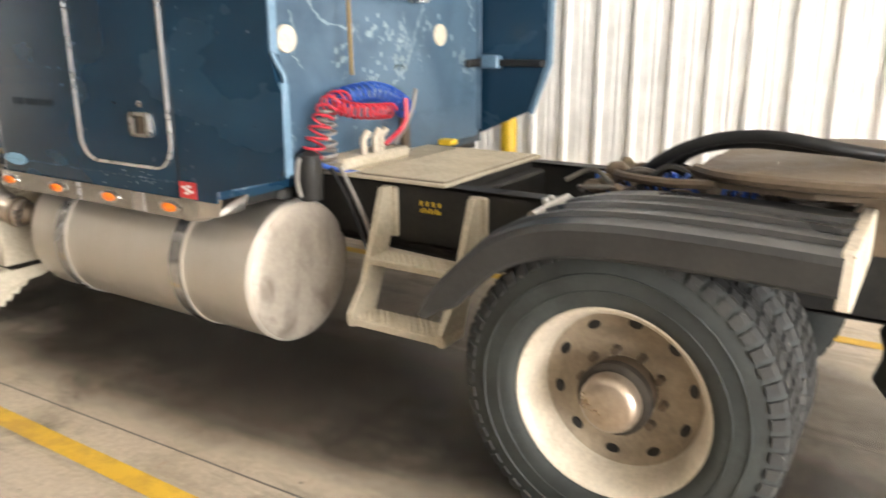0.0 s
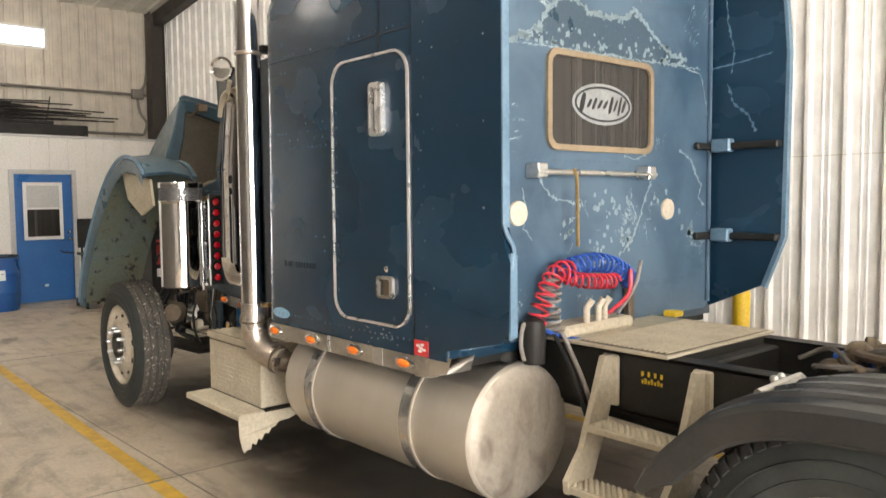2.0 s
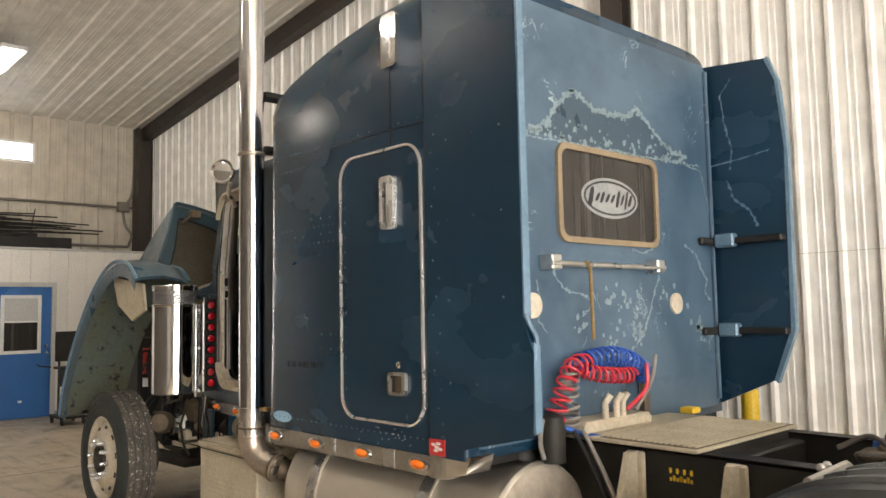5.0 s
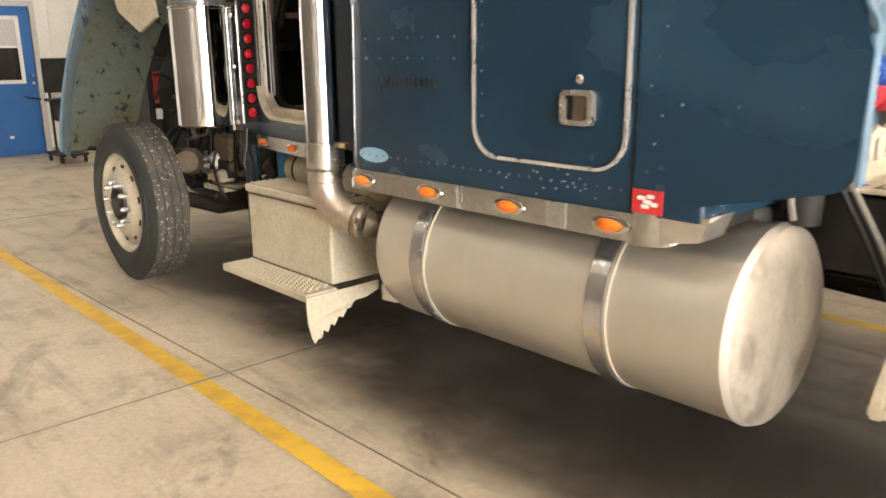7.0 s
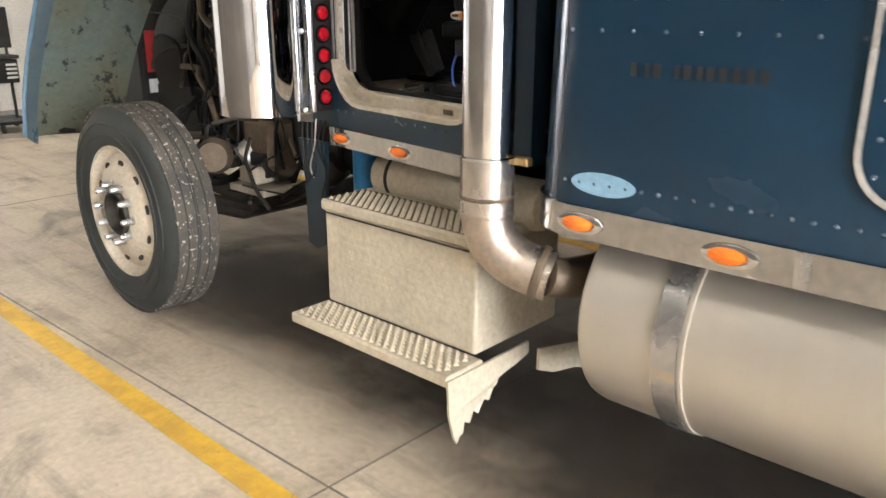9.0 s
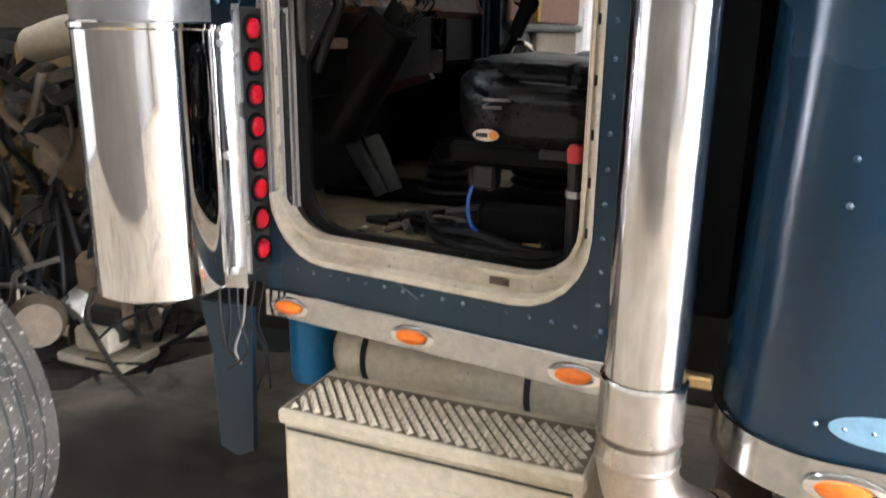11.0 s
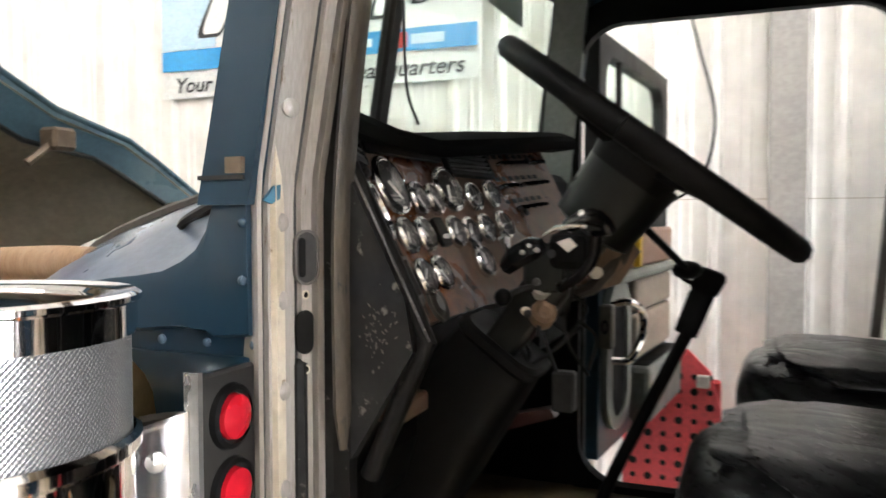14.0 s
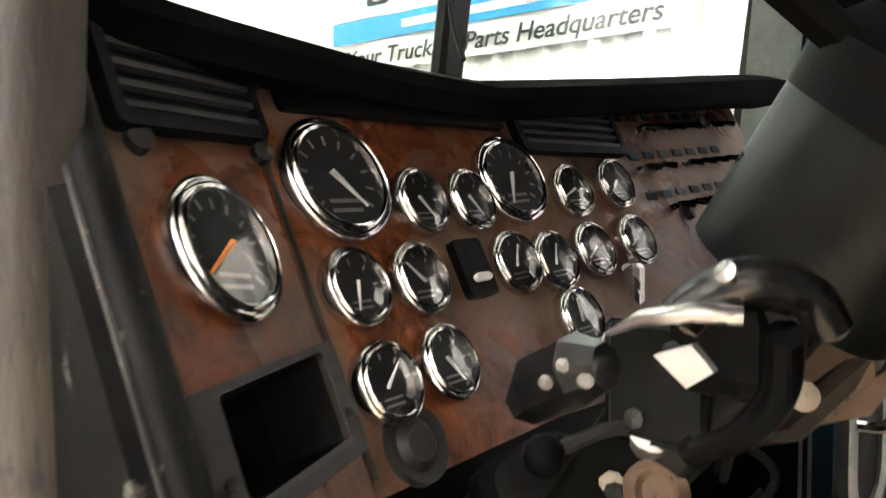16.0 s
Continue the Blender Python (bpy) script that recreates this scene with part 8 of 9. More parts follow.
gv = gd.cross(gu)
gu = gv.cross(gd)


def grip_ring(f, a, b, shift=0.0):
    return [GA.lerp(GB, f) + gu * (u * a + shift) + gv * (v * b) for u, v in rrect(2, 2, 0.55, 4)]


part("knob", rings(bmesh.new(), [grip_ring(f, a, b, c) for f, a, b, c in ((0.0, 0.018, 0.016, 0), (0.02, 0.0215, 0.019, 0), (0.6, 0.0235, 0.02, 0.001), (0.64, 0.0215, 0.019, 0.001), (0.67, 0.026, 0.021, 0.002), (0.9, 0.029, 0.022, 0.004), (0.97, 0.026, 0.02, 0.004), (1.0, 0.018, 0.014, 0.004))]), INTERIOR, gl, "black square shift knob", True)
part("splitter_trigger", tube([GA.lerp(GB, 0.72) - gu * 0.02, GA.lerp(GB, 0.74) - gu * 0.045], [0.006, 0.004], 6), INTERIOR, gl)
for k in range(6):
    part("boot_fold", spin([(0, 0.085 - 0.008 * k), (0.012, 0.092 - 0.008 * k), (0.024, 0.082 - 0.008 * k)], (-5.13 + 0.004 * k, 3.15, 1.2 + 0.032 * k), (0.05, 0, 1), 24, cap=True), COLUMN, gl, "", True)


# ---- seats ----
SEAT_FOLDS = [([(-4.83, 1.65), (-4.76, 1.628), (-4.7, 1.6)], 0.014, 0.008), ([(-4.672, 1.645), (-4.665, 1.61), (-4.65, 1.592)], 0.012, 0.007), ([(-4.63, 1.65), (-4.618, 1.62), (-4.612, 1.6)], 0.012, 0.007),
              ([(-4.58, 1.648), (-4.575, 1.62), (-4.585, 1.6)], 0.012, 0.007), ([(-4.53, 1.64), (-4.54, 1.615)], 0.01, 0.008), ([(-4.56, 1.555), (-4.5, 1.535), (-4.43, 1.545)], 0.012, 0.009), ([(-4.5, 1.575), (-4.45, 1.56), (-4.42, 1.57)], 0.01, 0.007), ([(-4.86, 1.6), (-4.83, 1.575), (-4.79, 1.57)], 0.007, 0.01)]


def seat(y0, label, badge):
    cx, cy = -4.655, y0 + 0.245
    fold_x, fold_z = [-4.92, -4.82, -4.72, -4.643, -4.52, -4.44, -4.38], [1.645, 1.632, 1.607, 1.578, 1.588, 1.6, 1.61]
    shape = [(1.44, 0.19, 0.19), (1.455, 0.225, 0.228), (1.485, 0.244, 0.245), (1.525, 0.252, 0.25), (1.565, 0.252, 0.251), (1.602, 0.243, 0.245), (1.632, 0.222, 0.228), (1.65, 0.192, 0.2), (1.661, 0.15, 0.16), (1.667, 0.1, 0.11), (1.669, 0.04, 0.04)]
    zs = [a[0] for a in shape]
    loops = []
    for k in range(61):
        f = k / 60
        z = float(np.interp(f, [i / 10 for i in range(11)], zs))
        sx, sy = float(np.interp(f, [i / 10 for i in range(11)], [a[1] for a in shape])), float(np.interp(f, [i / 10 for i in range(11)], [a[2] for a in shape]))
        row = []
        for u, v in rrect(2, 2, 0.72, 22):
            x, y = cx + u * sx, cy + v * sy
            p = Vector((x * 7, y * 7, z * 9))
            crease = float(np.interp(x, fold_x, fold_z)) + 0.012 * noise.noise(Vector((x * 12, y * 12, 3)))
            d = z - crease
            out = -0.024 * math.exp(-(d / 0.01) ** 2) + 0.012 * math.exp(-((d - 0.026) / 0.018) ** 2)
            if y < cy + 0.1:
                for line, amp, wd in SEAT_FOLDS:
                    best = min(math.hypot(x - (a + (c - a) * g), z - (b + (e - b) * g)) for (a, b), (c, e) in zip(line, line[1:]) for g in (0.0, 0.125, 0.25, 0.375, 0.5, 0.625, 0.75, 0.875, 1.0))
                    if best < wd * 5:
                        out += amp * (0.7 * math.exp(-((best - 2.0 * wd) / wd) ** 2) - math.exp(-(best / wd) ** 2))
            pleat = math.exp(-((d - 0.03) / 0.03) ** 2)
            out += pleat * 0.024 * math.sin(x * 95 + 9 * noise.noise(p * 0.6)) * max(0.0, noise.noise(Vector((x * 9, y * 9, 7))) + 0.25)
            out += 0.006 * noise.noise(p * 0.8)
            q = max(abs(u), abs(v)) + 1e-6
            w = 1.0 if f < 0.72 else max(0.0, 1 - (f - 0.72) / 0.28)
            top = (1 - w) * 0.006 * noise.noise(Vector((x * 9, y * 4, 1)))
            row.append((x + u / q * out * w, y + v / q * out * w, z + 0.07 * u * (z - 1.44) * -0.4 + top))
        loops.append(row)
    s = part("seat", rings(bmesh.new(), loops), LEATHER, truck, label, True)
    part("seam", tube(smooth_path([(cx - 0.2, cy - 0.16, 1.64), (cx - 0.17, cy - 0.05, 1.655), (cx - 0.14, cy + 0.06, 1.662), (cx - 0.05, cy + 0.1, 1.668)]), 0.0035, 6), LEATHER, s, "", True)
    front = [(1.6, -4.45), (1.63, -4.465), (1.69, -4.49), (1.76, -4.51), (1.82, -4.514), (1.88, -4.505), (1.94, -4.482), (2.0, -4.465), (2.1, -4.46), (2.25, -4.462), (2.3, -4.45), (2.33, -4.43)]
    part("back", rings(bmesh.new(), [[((xf - 4.412) / 2 + u * (-4.412 - xf) / 2 * -1, cy + v * (0.225 - 0.1 * max(0.0, (z - 2.2) / 0.13) ** 2), z) for u, v in rrect(2, 2, 0.8, 6)] for z, xf in front]), SOOT, s, "dark cloth backrest", True)
    part("back_piping", tube(smooth_path([(xf + 0.012, cy - 0.2, z) for z, xf in front[1:8]]), 0.009, 8), TANHOSE, s, "worn grey piping", True)
    part("base_pan", B((cx - 0.23, cx + 0.22, cy - 0.235, cy + 0.235, 1.395, 1.46), bevel=0.015), INTERIOR, s)
    part("pedestal", B((cx - 0.17, cx + 0.18, cy - 0.18, cy + 0.18, 1.176, 1.3), bevel=0.02), INTERIOR, s)
    for k in range(4):
        part("bellows_fold", spin([(0, 0.13), (0.013, 0.15), (0.026, 0.13)], (cx + 0.02, cy, 1.3 + 0.025 * k), (0, 0, 1), 24, cap=True), INTERIOR, s, "", True)
    if badge:
        part("brand_oval", plate(shifted(oval(0.034, 0.015, 24), cx - 0.12, 1.482), 0.002, xz(cy - 0.258, -1)), JAMB, s, "pale oval seat badge")
        part("brand_patch", plate(shifted(oval(0.011, 0.011, 16), cx - 0.1, 1.482), 0.002, xz(cy - 0.2605, -1)), ORANGE, s)
        part("badge_bar", B((cx - 0.145, cx - 0.115, cy - 0.2625, cy - 0.2605, 1.477, 1.487)), INK, s)
        for z, w in ((1.567, 0.07), (1.549, 0.05)):
            part("stitched_bar", B((cx - 0.13, cx - 0.13 + w, cy - 0.2635, cy - 0.256, z - 0.0035, z + 0.0035)), RECESS, s, "small grey stitching")
        part("control_bar", B((cx + 0.01, cx + 0.12, cy - 0.24, cy - 0.236, 1.43, 1.452)), GREYTRIM, s)
    return s


s1 = seat(2.565, "black vinyl air-ride driver seat", True)
seat(3.3, "black vinyl passenger seat", False).location.x += 0.06
part("side_shock", cyl((-4.54, 2.52, 1.176), (-4.537, 2.5, 1.44), 0.018, 12), BLACK, s1, "black lever post")
part("shock_ring", cyl((-4.5385, 2.505, 1.36), (-4.538, 2.504, 1.375), 0.022, 12), ALU, s1)
part("lever_cap", spin([(0, 0.021), (0.03, 0.022), (0.04, 0.015), (0.042, 0.0)], (-4.537, 2.5, 1.44), (0, 0, 1), 14), RED, s1, "red plastic cap", True)
part("blue_line", tube(smooth_path([(-4.78, 2.62, 1.4), (-4.83, 2.6, 1.33), (-4.82, 2.58, 1.25), (-4.75, 2.57, 1.21), (-4.68, 2.58, 1.205)]), 0.005, 6), HOSEBLUE, s1, "thin blue air line", True)
part("height_valve", B((-4.82, -4.76, 2.58, 2.64, 1.34, 1.4), bevel=0.008), GREYTRIM, s1)
part("brass_union", cyl((-4.68, 2.58, 1.205), (-4.63, 2.59, 1.205), 0.009, 8), BRASS, s1)
belt = part("seat_belt", tube(smooth_path([(-4.5, 2.62, 2.3), (-4.515, 2.58, 2.1), (-4.52, 2.57, 1.9), (-4.5, 2.58, 1.7)]), 0.022, 8, flat=0.15), SOOT, truck, "dark seat belt strap")
part("belt_anchor", cyl((-4.512, 2.52, 1.85), (-4.49, 2.5, 1.85), 0.014, 10), BRASS, belt, "brass belt anchor")
part("far_belt", tube(smooth_path([(-4.47, 3.84, 2.5), (-4.5, 3.83, 2.2), (-4.53, 3.82, 1.85), (-4.55, 3.8, 1.65)]), 0.026, 8, flat=0.2), TANHOSE, cab, "dusty grey far belt", True)

# pedals, floor stuff
for top, low in (((-5.36, 2.92, 1.395), (-5.25, 2.92, 1.225)), ((-5.288, 2.925, 1.405), (-5.198, 2.915, 1.245))):
    a, b = Vector(top), Vector(low)
    part("pedal", rings(bmesh.new(), [[a.lerp(b, k) + Vector((u * w, v * 0.012, u * w * 0.5)) for u, v in rrect(2, 2, 0.5, 2)] for k, w in ((0, 0.018), (0.05, 0.024), (0.45, 0.026), (0.55, 0.022), (1.0, 0.02))]), GREYTRIM, cab, "scuffed grey foot pedal", True)
    part("pedal_arm", tube([a.lerp(b, 0.3) + Vector((0, 0.01, 0)), a.lerp(b, 0.2) + Vector((-0.12, 0.05, 0.08))], 0.009, 8), SOOT, cab)
mat = part("floor_mat", B((-5.25, -4.75, 2.5, 3.0, 1.176, 1.184)), MAT, truck, "dusty patterned rubber mat")
bm = bmesh.new()
for i in range(30):
    for j in range(9):
        x, y = -5.15 + i * 0.013, 2.53 + j * 0.018
        q = [Vector((x + a * 0.0045, y + b * 0.006, 1.184)) for a, b in ((-1, 0), (0, -1), (1, 0), (0, 1))]
        rings(bm, [q, [p * 1.0 + Vector((0, 0, 0.005)) for p in q]])
part("mat_studs", bm, MAT, mat)["kind"] = "stuff"
for pts, r in (([(-5.1, 2.75, 1.2), (-4.95, 2.62, 1.215), (-4.8, 2.58, 1.22), (-4.68, 2.53, 1.21), (-4.62, 2.56, 1.2), (-4.66, 2.7, 1.2)], 0.017), ([(-4.98, 2.9, 1.2), (-5.0, 2.72, 1.225), (-4.9, 2.56, 1.21), (-4.75, 2.5, 1.205), (-4.6, 2.5, 1.21), (-4.53, 2.55, 1.22)], 0.014)):
    part("floor_hose", tube(smooth_path(pts), r, 8), SOOT, cab, "dirty black hose lying on the cab floor", True)
for k in range(26):
    x, y = rs.uniform(-5.2, -4.55), rs.uniform(2.5, 2.9)
    part("debris", ball((x, y, 1.19), rs.uniform(0.004, 0.012), u=6, v=4, squash=(1.6, 1, 0.6)), rs.choice((JAMB, MAT, SOOT, SOOT)), cab)
rf = random.Random(21)
for k in range(14):
    p = Vector((rf.uniform(-5.1, -4.6), rf.uniform(2.54, 2.95), 1.2))
    pts = [p]
    for _ in range(3):
        p = p + Vector((rf.uniform(-0.14, 0.14), rf.uniform(-0.1, 0.1), rf.uniform(-0.008, 0.02)))
        pts.append(Vector((min(max(p.x, -5.2), -4.54), min(max(p.y, 2.53), 3.0), min(max(p.z, 1.195), 1.23))))
    part("loose_cable", tube(smooth_path(pts), rf.choice((0.005, 0.007, 0.012)), 6), rf.choice((CABLE, SOOT, CABLE, TANHOSE)), cab, "", True)
for k in range(34):
    x, y, s = rf.uniform(-5.2, -4.55), rf.uniform(2.53, 2.9), rf.uniform(0.005, 0.016)
    a = rf.uniform(0, 3)
    part("scrap", B((-s, s, -s * 0.5, s * 0.5, 0, s * 0.4), bevel=0.002), rf.choice((GRIME, MAT, SOOT, MAT, GREASE)), cab, "", False, pose(x, y, 1.184, 0, 0, math.degrees(a)))
part("sill_dust", B((-5.2, -4.53, JY + 0.012, 2.56, 1.176, 1.188), bevel=0.004), GRIME, cab, "brown dirt along the sill")
part("side_tunnel", B((-5.55, -4.85, 3.05, 3.35, 1.176, 1.2), bevel=0.01), INTERIOR, cab)
part("red_bracket", plate([(-5.3, 1.56), (-5.15, 1.598), (-5.14, 1.582), (-5.29, 1.53)], 0.03, xz(3.05)), DARKRED, cab, "dark red bracket under the dash")
part("grey_clip", B((-5.14, -5.1, 3.02, 3.05, 1.6, 1.67), bevel=0.004), GREYTRIM, cab)

# spot lamp on the cab corner
lamp = part("spot_lamp", spin([(0, 0.0), (0.005, 0.04), (0.03, 0.07), (0.07, 0.085), (0.09, 0.083), (0.085, 0.07), (0.06, 0.0)], (-4.98, 2.34, 2.62), (0.6, -0.75, 0.05), 28), CHROME, truck, "chrome spot lamp on the cab corner", True)
part("lens", spin([(0.082, 0.07), (0.088, 0.04), (0.09, 0.0)], (-4.98, 2.34, 2.62), (0.6, -0.75, 0.05), 24), MIRROR, lamp, "", True)
part("lamp_arm", tube(smooth_path([(-4.98, 2.36, 2.56), (-5.02, 2.37, 2.5), (-5.06, 2.42, 2.45), (-5.1, 2.46, 2.42)]), 0.016, 8), ALU, lamp, "", True)

# ---- air cleaner ----
AX, AY, AR = -5.485, 2.195, 0.1545
ac = part("air_cleaner", spin([(0, 0.0), (0.0, AR - 0.02), (0.012, AR), (0.63, AR)], (AX, AY, 1.1), (0, 0, 1), 56), POLISHED, truck, "tall chrome external air cleaner", True)
part("intake_band", cyl((AX, AY, 1.73), (AX, AY, 1.832), AR - 0.003, 72), PERFORATED, ac, "perforated intake band", True)
part("lid", spin([(0, AR + 0.003), (0.028, AR + 0.003), (0.031, AR + 0.007), (0.036, AR + 0.007), (0.039, AR + 0.002), (0.036, AR - 0.012), (0.036, AR - 0.03), (0.032, AR - 0.035), (0.032, AR - 0.055), (0.04, 0.0)], (AX, AY, 1.829), (0, 0, 1), 56), POLISHED, ac, "chrome lid", True)
part("body_ring", spin([(0, AR), (0.005, AR + 0.006), (0.015, AR + 0.006), (0.02, AR)], (AX, AY, 1.717), (0, 0, 1), 56), CHROME, ac, "", True)
part("mount_channel", plate([(-5.4, 1.075), (-5.34, 1.075), (-5.34, 1.742), (-5.4, 1.72)], 0.006, lambda u, v, d: Vector((u, 2.315 + 0.35 * (u + 5.4) + d, v))), TRIM, ac, "bright flat mounting plate")
part("plate_lip", B((-5.404, -5.398, 2.305, 2.322, 1.075, 1.725), bevel=0.002), ALU, ac)
lp = part("light_bar", B((-5.345, -5.332, 2.345, 2.438, 1.115, 1.775), bevel=0.003), BLACK, truck, "black bar of red marker lights")
part("bar_edge", B((-5.347, -5.329, 2.338, 2.345, 1.115, 1.78)), ALU, lp)
for k in range(8):
    z = 1.725 - 0.0793 * k
    part("light_grommet", spin([(0, 0.036), (0.006, 0.034), (0.008, 0.029)], (-5.332, 2.393, z), (1, 0, 0), 22), INTERIOR, lp, "", True)
    part("red_light", spin([(0.002, 0.025), (0.01, 0.0235), (0.014, 0.014), (0.016, 0.0)], (-5.332, 2.393, z), (1, 0, 0), 22), REDLENS, lp, "round red marker light", True)
for z in (1.12, 1.42, 1.69):
    part("channel_bolt", spin([(0, 0.011), (0.004, 0.01), (0.006, 0.0)], (-5.372, 2.325, z), (0.33, -0.94, 0), 12), ALU, ac, "", True)
part("filter_mouth", spin([(0, 0.05), (0.03, 0.062), (0.045, 0.06), (0.04, 0.05)], (-5.42, 2.4, 1.66), (0, 0, 1), 24), TANHOSE, ac, "tan ribbed filter mouth", True)
part("duct", tube(smooth_path([(-5.55, 2.4, 1.7), (-5.58, 2.55, 1.7), (-5.62, 2.7, 1.68)]), 0.07, 18), BRASS, ac, "", True)
part("mud_blade", plate([(-5.6, 0.97), (-5.42, 0.97), (-5.44, 0.52), (-5.5, 0.49), (-5.56, 0.51), (-5.565, 0.8)], 0.02, xz(2.45)), CABBLUE, truck, "dark blue hanging bracket")
part("blue_canister", spin([(0, 0.0), (0, 0.06), (0.02, 0.066), (0.22, 0.066), (0.25, 0.04), (0.25, 0.0)], (-5.32, 2.6, 0.72), (0, 0, 1), 20), CANBLUE, truck, "blue filter canister", True)
at2 = part("air_tank", spin([(-0.03, 0.0), (-0.02, 0.06), (0.0, 0.085), (0.02, 0.09), (0.78, 0.09), (0.8, 0.08), (0.82, 0.0)], (-5.17, 2.56, 0.86), (1, 0, 0), 28), DUSTY, truck, "dusty air tank under the cab", True)
for x in (-5.08, -4.62):
    part("tank_band", spin([(-0.008, 0.0905), (-0.008, 0.093), (0.008, 0.093), (0.008, 0.0905)], (x, 2.56, 0.86), (1, 0, 0), 28), BLACK, at2)

# ---- tilted hood and fenders ----
REAR_RIM = [(-7.0, 2.66, 2.02), (-7.03, 2.7, 2.12), (-7.07, 2.82, 2.45), (-7.1, 2.885, 2.7), (-7.1, 2.91, 2.715), (-7.1, 3.07, 2.69), (-7.1, 3.3, 2.635), (-7.1, 3.42, 2.56), (-7.1, 3.54, 2.42), (-7.1, 3.76, 2.32), (-7.1, 4.1, 2.24), (-7.08, 4.22, 2.17), (-7.0, 4.38, 2.03)]
NOSE = [(-8.5, 2.75, 1.0), (-8.5, 2.75, 1.2), (-8.5, 2.76, 1.4), (-8.5, 2.8, 1.52), (-8.5, 2.88, 1.58), (-8.5, 3.05, 1.6), (-8.5, 3.2, 1.6), (-8.5, 3.35, 1.6), (-8.5, 3.5, 1.58), (-8.5, 3.58, 1.5), (-8.5, 3.62, 1.4), (-8.5, 3.65, 1.2), (-8.5, 3.66, 1.0)]


def hood_shell(shrink):
    mid = Vector((0, 3.3, 1.5))
    loops = []
    for k in range(7):
        f = k / 6
        ring = []
        for p, q in zip(REAR_RIM, NOSE):
            v = Vector(p).lerp(Vector(q), f)
            v.z += 0.12 * math.sin(math.pi * f)
            inw = Vector((0, mid.y - v.y, mid.z - v.z)).normalized()
            ring.append(v + inw * shrink)
        loops.append(ring)
    return loops


def two_skins(a, b):
    """An outer and an inner skin, joined at their rims."""
    bm = bmesh.new()
    va = [[bm.verts.new(p) for p in lp] for lp in a]
    vb = [[bm.verts.new(p) for p in lp] for lp in b]
    for g in (va, vb):
        for r0, r1 in zip(g, g[1:]):
            for i in range(len(r0) - 1):
                bm.faces.new((r0[i], r0[i + 1], r1[i + 1], r1[i])).material_index = 0 if g is va else 1
    for e in (0, -1):
        for i in range(len(va[0]) - 1):
            bm.faces.new((va[e][i], va[e][i + 1], vb[e][i + 1], vb[e][i]))
    for i in (0, -1):
        for k in range(len(va) - 1):
            bm.faces.new((va[k][i], va[k + 1][i], vb[k + 1][i], vb[k][i]))
    return bm


hood = part("hood", two_skins(hood_shell(0.0), hood_shell(0.03)), [HOODBLUE, HOODLINER], truck, "worn teal hood tilted forward", True)
part("rear_lip", tube(REAR_RIM, 0.012, 8), HOODBLUE, hood, "", True)
inner = []
for x, y, z in REAR_RIM[1:]:
    inw = Vector((0, 3.3 - y, 1.75 - z)).normalized()
    inner.append((Vector((x + 0.005, y, z)), Vector((x - 0.05, y, z)) + inw * 0.15))
bm = rings(bmesh.new(), [[p, q, q + Vector((-0.02, 0, 0)), p + Vector((-0.02, 0, 0))] for p, q in inner])
part("inner_flange", bm, HOODBLUE, hood, "teal inner flange", True)
part("flange_seal", tube([q for p, q in inner], 0.01, 6), BLACK, hood)
for y, z in ((3.07, 2.62), (3.74, 2.22)):
    part("hood_latch", B((-7.11, -7.03, y - 0.05, y + 0.05, z - 0.05, z + 0.03), bevel=0.012), GREASE, hood, "rusty latch bracket")
    part("latch_strap", tube([(-7.06, y, z), (-7.08, y - 0.12, z - 0.1)], 0.014, 6), GREASE, hood)
part("grille_shell", B((-8.66, -8.55, 2.8, 3.62, 0.95, 1.62), bevel=0.03, seg=2), CHROME, hood)


def front_fender(s):
    y = (lambda q: q) if s > 0 else mir
    outer = smooth_path([(-7.72, 0, 0.78), (-7.62, 0, 1.05), (-7.36, 0, 1.42), (-7.0, 0, 1.78), (-6.68, 0, 2.0), (-6.4, 0, 2.09), (-6.12, 0, 2.06), (-5.95, 0, 1.95)], 4)
    a, b = [], []
    for i, p in enumerate(outer):
        dd = (outer[min(i + 1, len(outer) - 1)] - outer[max(i - 1, 0)]).normalized()
        nn = Vector((dd.z, 0, -dd.x))
        row, row2 = [], []
        for yy, h in ((2.1, 0.1), (2.09, 0.03), (2.12, 0.0), (2.3, -0.02), (2.46, 0.02), (2.54, 0.08), (2.58, 0.16)):
            q = p + nn * h
            row.append(Vector((q.x, y(yy), q.z)))
            q = p + nn * (h + 0.025)
            row2.append(Vector((q.x, y(yy + 0.012), q.z)))
        a.append(row)
        b.append(row2)
    return two_skins(a, b)


part("front_fender", front_fender(1), [HOODBLUE, HOODIN], hood, "teal front fender with dirty liner", True)
part("front_fender", front_fender(-1), [HOODBLUE, HOODIN], hood, "", True)
for s in (1, -1):
    yy = 2.093 if s > 0 else mir(2.093)
    edge = smooth_path([(-7.72, yy, 0.78), (-7.62, yy, 1.05), (-7.36, yy, 1.42), (-7.0, yy, 1.78), (-6.68, yy, 2.0), (-6.4, yy, 2.09), (-6.12, yy, 2.06), (-5.95, yy, 1.95)], 4)
    part("fender_bead", tube(edge, 0.014, 8), EDGE, hood, "pale rolled fender edge", True)
    yy = 2.5 if s > 0 else mir(2.5)
    part("liner_rib", tube([p + Vector((0.02, yy - p.y, -0.03)) for p in edge], 0.022, 8, flat=0.5), HOODBLUE, hood, "", True)
part("fender_apron", plate([(-6.62, 1.98), (-6.0, 1.9), (-5.95, 1.7), (-6.2, 1.62), (-6.5, 1.75)], 0.02, xz(2.16)), DUSTY, hood, "tan torn fender apron")
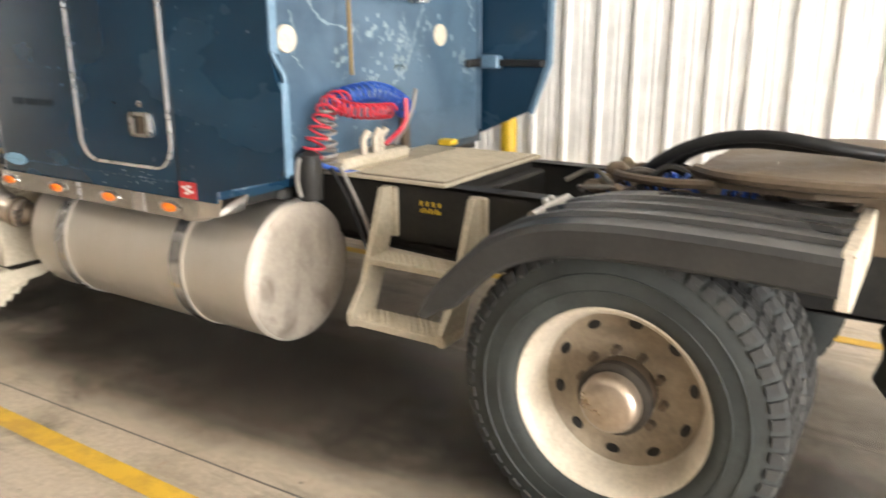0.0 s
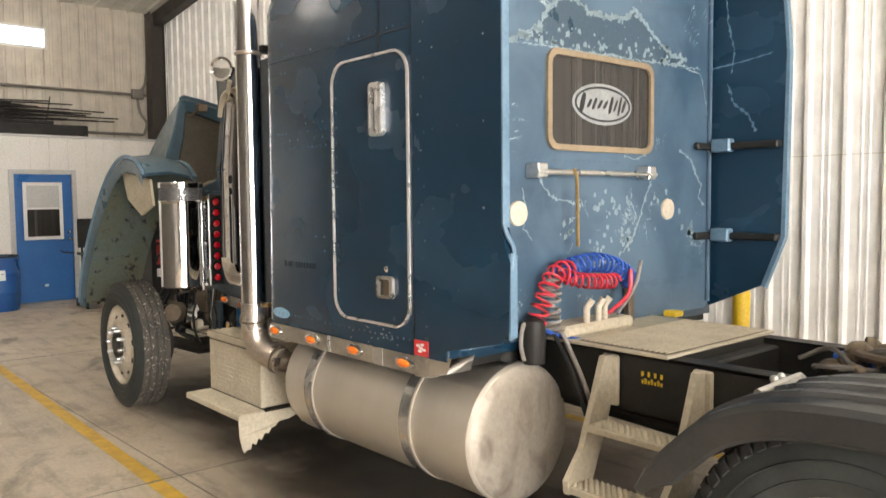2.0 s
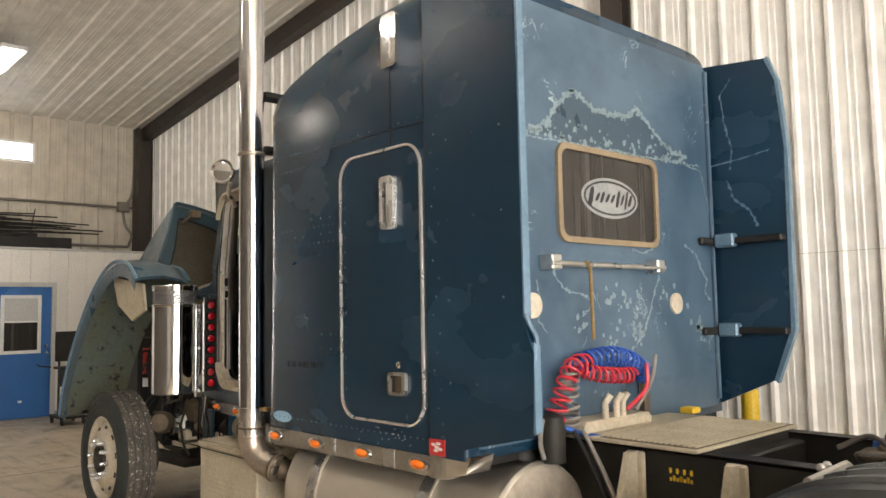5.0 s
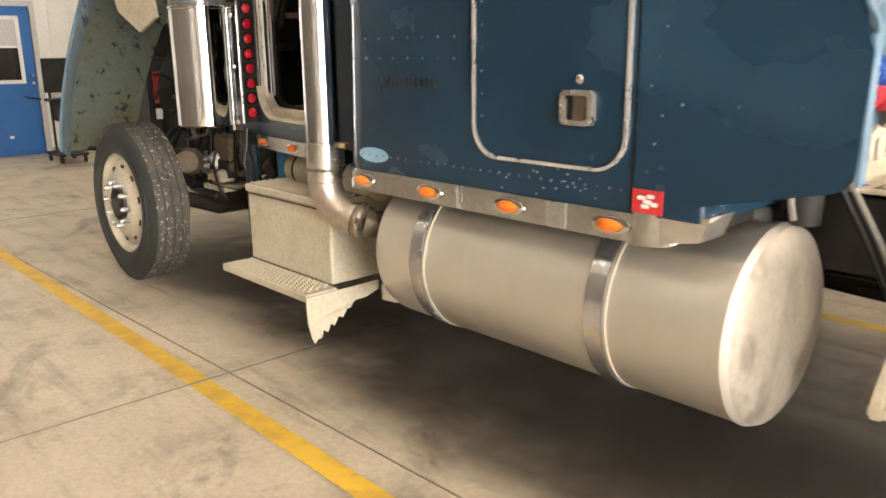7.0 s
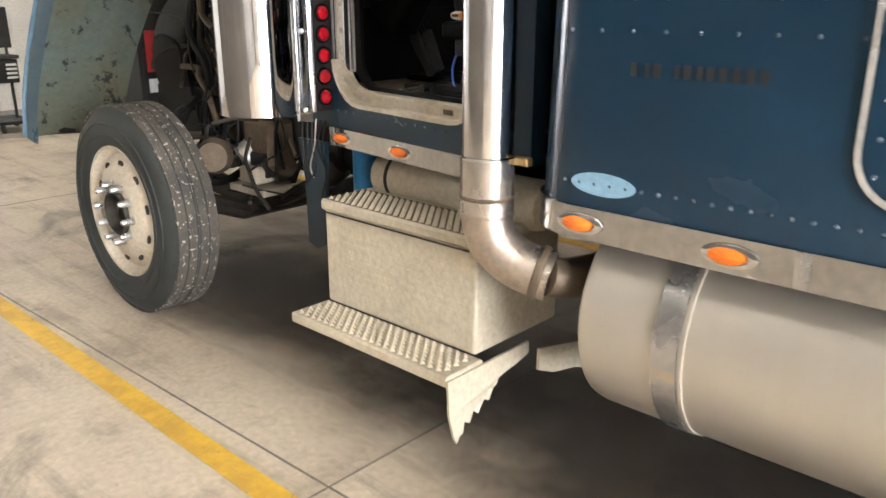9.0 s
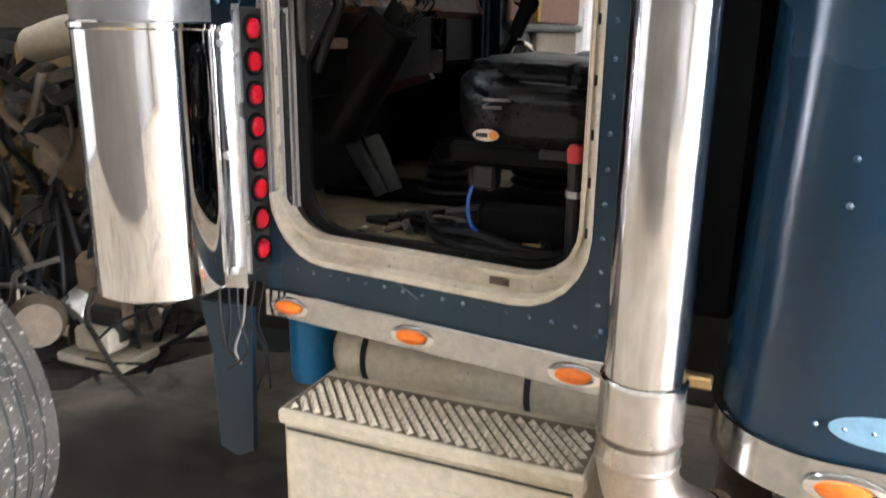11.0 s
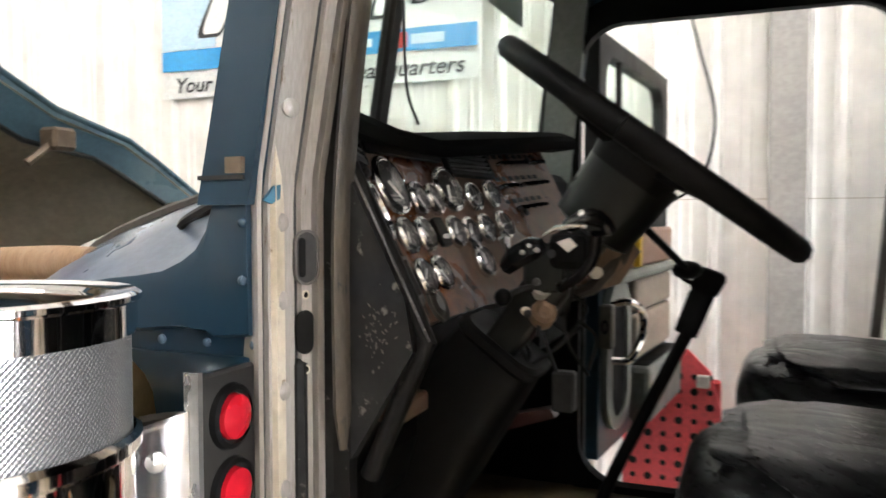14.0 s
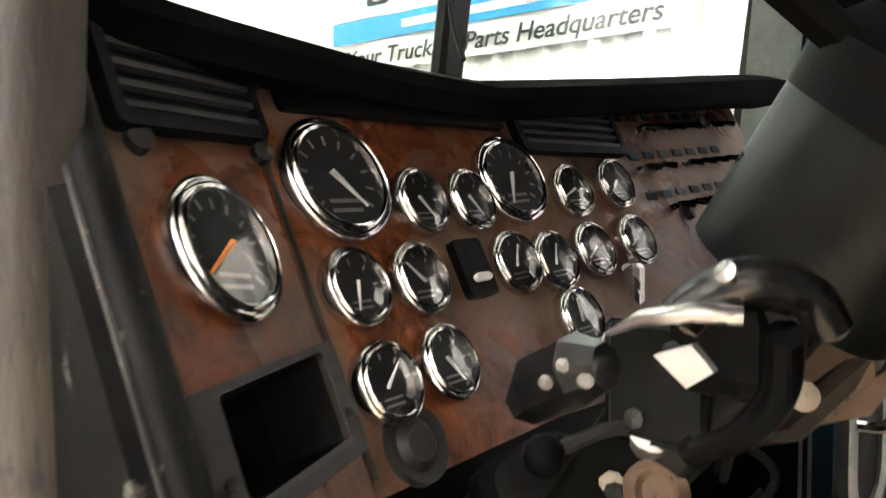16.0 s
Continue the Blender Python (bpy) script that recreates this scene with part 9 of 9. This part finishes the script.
part("cross_strut", tube([(-7.75, 2.15, 0.8), (-7.7, 2.6, 0.78), (-7.7, 3.8, 0.78), (-7.75, 4.25, 0.8)], 0.03, 8), BLACK, hood)

# ---- engine bay ----
eng = part("engine", B((-7.05, -5.9, 2.95, 3.45, 0.75, 1.5), bevel=0.04, seg=2), ENGINE, truck, "oily engine with hoses and wiring")
part("valve_cover", B((-6.95, -6.0, 3.02, 3.38, 1.5, 1.68), bevel=0.04, seg=2), MUSTARD, eng, "dirty yellow valve cover")
for k in range(5):
    part("injector_block", B((-6.9 + 0.2 * k, -6.78 + 0.2 * k, 2.84, 2.96, 1.15, 1.4), bevel=0.02), MUSTARD, eng)
part("turbo", spin([(0, 0.0), (0, 0.1), (0.06, 0.14), (0.12, 0.12), (0.2, 0.08), (0.22, 0.0)], (-6.3, 2.8, 1.3), (0, -1, 0.2), 24), GREASE, eng, "", True)
part("fan_shroud", spin([(0, 0.46), (0.03, 0.48), (0.25, 0.44), (0.27, 0.42), (0.25, 0.4), (0.03, 0.45)], (-7.35, 3.2, 1.2), (1, 0, 0), 40), BLACK, eng, "black fan shroud", True)
part("radiator", B((-7.62, -7.4, 2.68, 3.72, 0.72, 1.72), bevel=0.02), BLACK, eng)
part("red_label", B((-7.399, -7.39, 2.72, 2.8, 1.12, 1.36)), RED, eng, "red warning label")
part("white_label", B((-7.399, -7.39, 2.72, 2.8, 1.0, 1.08)), WHITEP, eng)
part("intake_pipe", tube(smooth_path([(-5.72, 2.6, 1.66), (-5.95, 2.66, 1.68), (-6.3, 2.75, 1.7), (-6.6, 2.85, 1.66)]), 0.065, 18), JAMB, eng, "cream intake pipe", True)
part("hose_clamp", spin([(-0.04, 0.07), (-0.04, 0.075), (0.04, 0.075), (0.04, 0.07)], (-5.8, 2.62, 1.67), (-1, 0.15, 0.1), 20), RED, eng, "red rubber coupling", True)
rw = random.Random(5)
for k in range(6):
    x = -5.47 + 0.03 * k
    part("dangling_wire", tube(smooth_path([(x, 2.38, 1.08), (x + rw.uniform(-0.03, 0.03), 2.37, 0.97), (x + rw.uniform(-0.05, 0.04), 2.37, 0.88), (x + rw.uniform(-0.06, 0.06), 2.38, 0.8 + rw.uniform(-0.04, 0.06))]), 0.004, 5), rw.choice((CABLE, HOSEGREY, CABLE)), eng, "", True)
part("steering_box", B((-6.3, -6.05, 2.62, 2.78, 0.72, 0.98), bevel=0.03), GREASE, eng)
part("white_block", B((-6.25, -6.09, 2.555, 2.66, 0.66, 0.745), bevel=0.02, seg=2), JAMB, eng, "pale bracket block")
part("cross_plank", B((-6.32, -6.03, 2.54, 2.84, 0.61, 0.645), bevel=0.006), DUSTY, eng)
re_ = random.Random(12)
for k in range(95):
    p = Vector((re_.uniform(-7.1, -5.72), re_.uniform(2.55, 3.0), re_.uniform(0.62, 1.6)))
    pts = [p]
    way = Vector((re_.uniform(-1, 1), re_.uniform(-0.5, 0.5), re_.uniform(-1, 1)))
    for _ in range(4):
        way = (way + Vector((re_.uniform(-0.8, 0.8), re_.uniform(-0.6, 0.6), re_.uniform(-0.8, 0.6)))).normalized()
        q = pts[-1] + way * re_.uniform(0.06, 0.16)
        pts.append(Vector((min(max(q.x, -7.15), -5.7), min(max(q.y, 2.5), 3.05), min(max(q.z, 0.58), 1.66))))
    part("engine_line", tube(smooth_path(pts, 4), re_.choice((0.005, 0.007, 0.01, 0.015, 0.022)), 7), re_.choice((CABLE, CABLE, ENGINE, ENGINE, CABLE, TANHOSE, GREASE, CABLE)), eng, "", True)
for k in range(40):
    c = (re_.uniform(-7.0, -5.75), re_.uniform(2.6, 2.95), re_.uniform(0.65, 1.55))
    s = re_.uniform(0.03, 0.075)
    if k % 2:
        part("engine_fitting", spin([(0, 0.0), (0, s), (s, s * 1.05), (s * 1.4, s * 0.6), (s * 1.5, 0.0)], c, (re_.uniform(-1, 1), re_.uniform(-1, 1), re_.uniform(-1, 1)), 14), re_.choice((ENGINE, GREASE, MUSTARD, ALU)), eng, "", True)
    else:
        part("engine_bracket", B((c[0] - s, c[0] + s, c[1] - s * 0.6, c[1] + s * 0.6, c[2] - s, c[2] + s), bevel=0.01), re_.choice((ENGINE, BLACK, GREASE)), eng)
# crusted ochre fittings and wiring on the near side of the engine
rk = random.Random(44)
for cx, cz, n in ((-6.5, 1.36, 16), (-6.62, 1.18, 12), (-6.56, 1.02, 12), (-6.35, 1.25, 9), (-6.75, 1.42, 8)):
    lump = bmesh.new()
    for _ in range(n):
        r = rk.uniform(0.012, 0.034)
        ball((cx + rk.gauss(0, 0.045), 2.74 + rk.gauss(0, 0.03), cz + rk.gauss(0, 0.045)), r, lump, 7, 5, (rk.uniform(0.6, 1.5), 1, rk.uniform(0.6, 1.5)))
    for _ in range(5):
        p = Vector((cx + rk.gauss(0, 0.05), 2.72, cz + rk.gauss(0, 0.05)))
        cyl(p, p + Vector((rk.uniform(-0.05, 0.05), -0.03, rk.uniform(-0.06, 0.06))), rk.uniform(0.008, 0.015), 8, lump)
    part("crusted_fitting", lump, MUSTARD, eng, "ochre corroded fittings", True)["kind"] = "stuff"
for k in range(14):
    x0 = rk.uniform(-6.8, -5.9)
    pts = [(x0 + rk.uniform(-0.1, 0.1), 2.62 + 0.05 * rk.random(), 1.6 - 0.22 * j + rk.uniform(-0.06, 0.06)) for j in range(5)]
    part("black_loom", tube(smooth_path(pts, 5), rk.choice((0.008, 0.012, 0.018)), 8), rk.choice((CABLE, CABLE, INTERIOR)), eng, "", True)
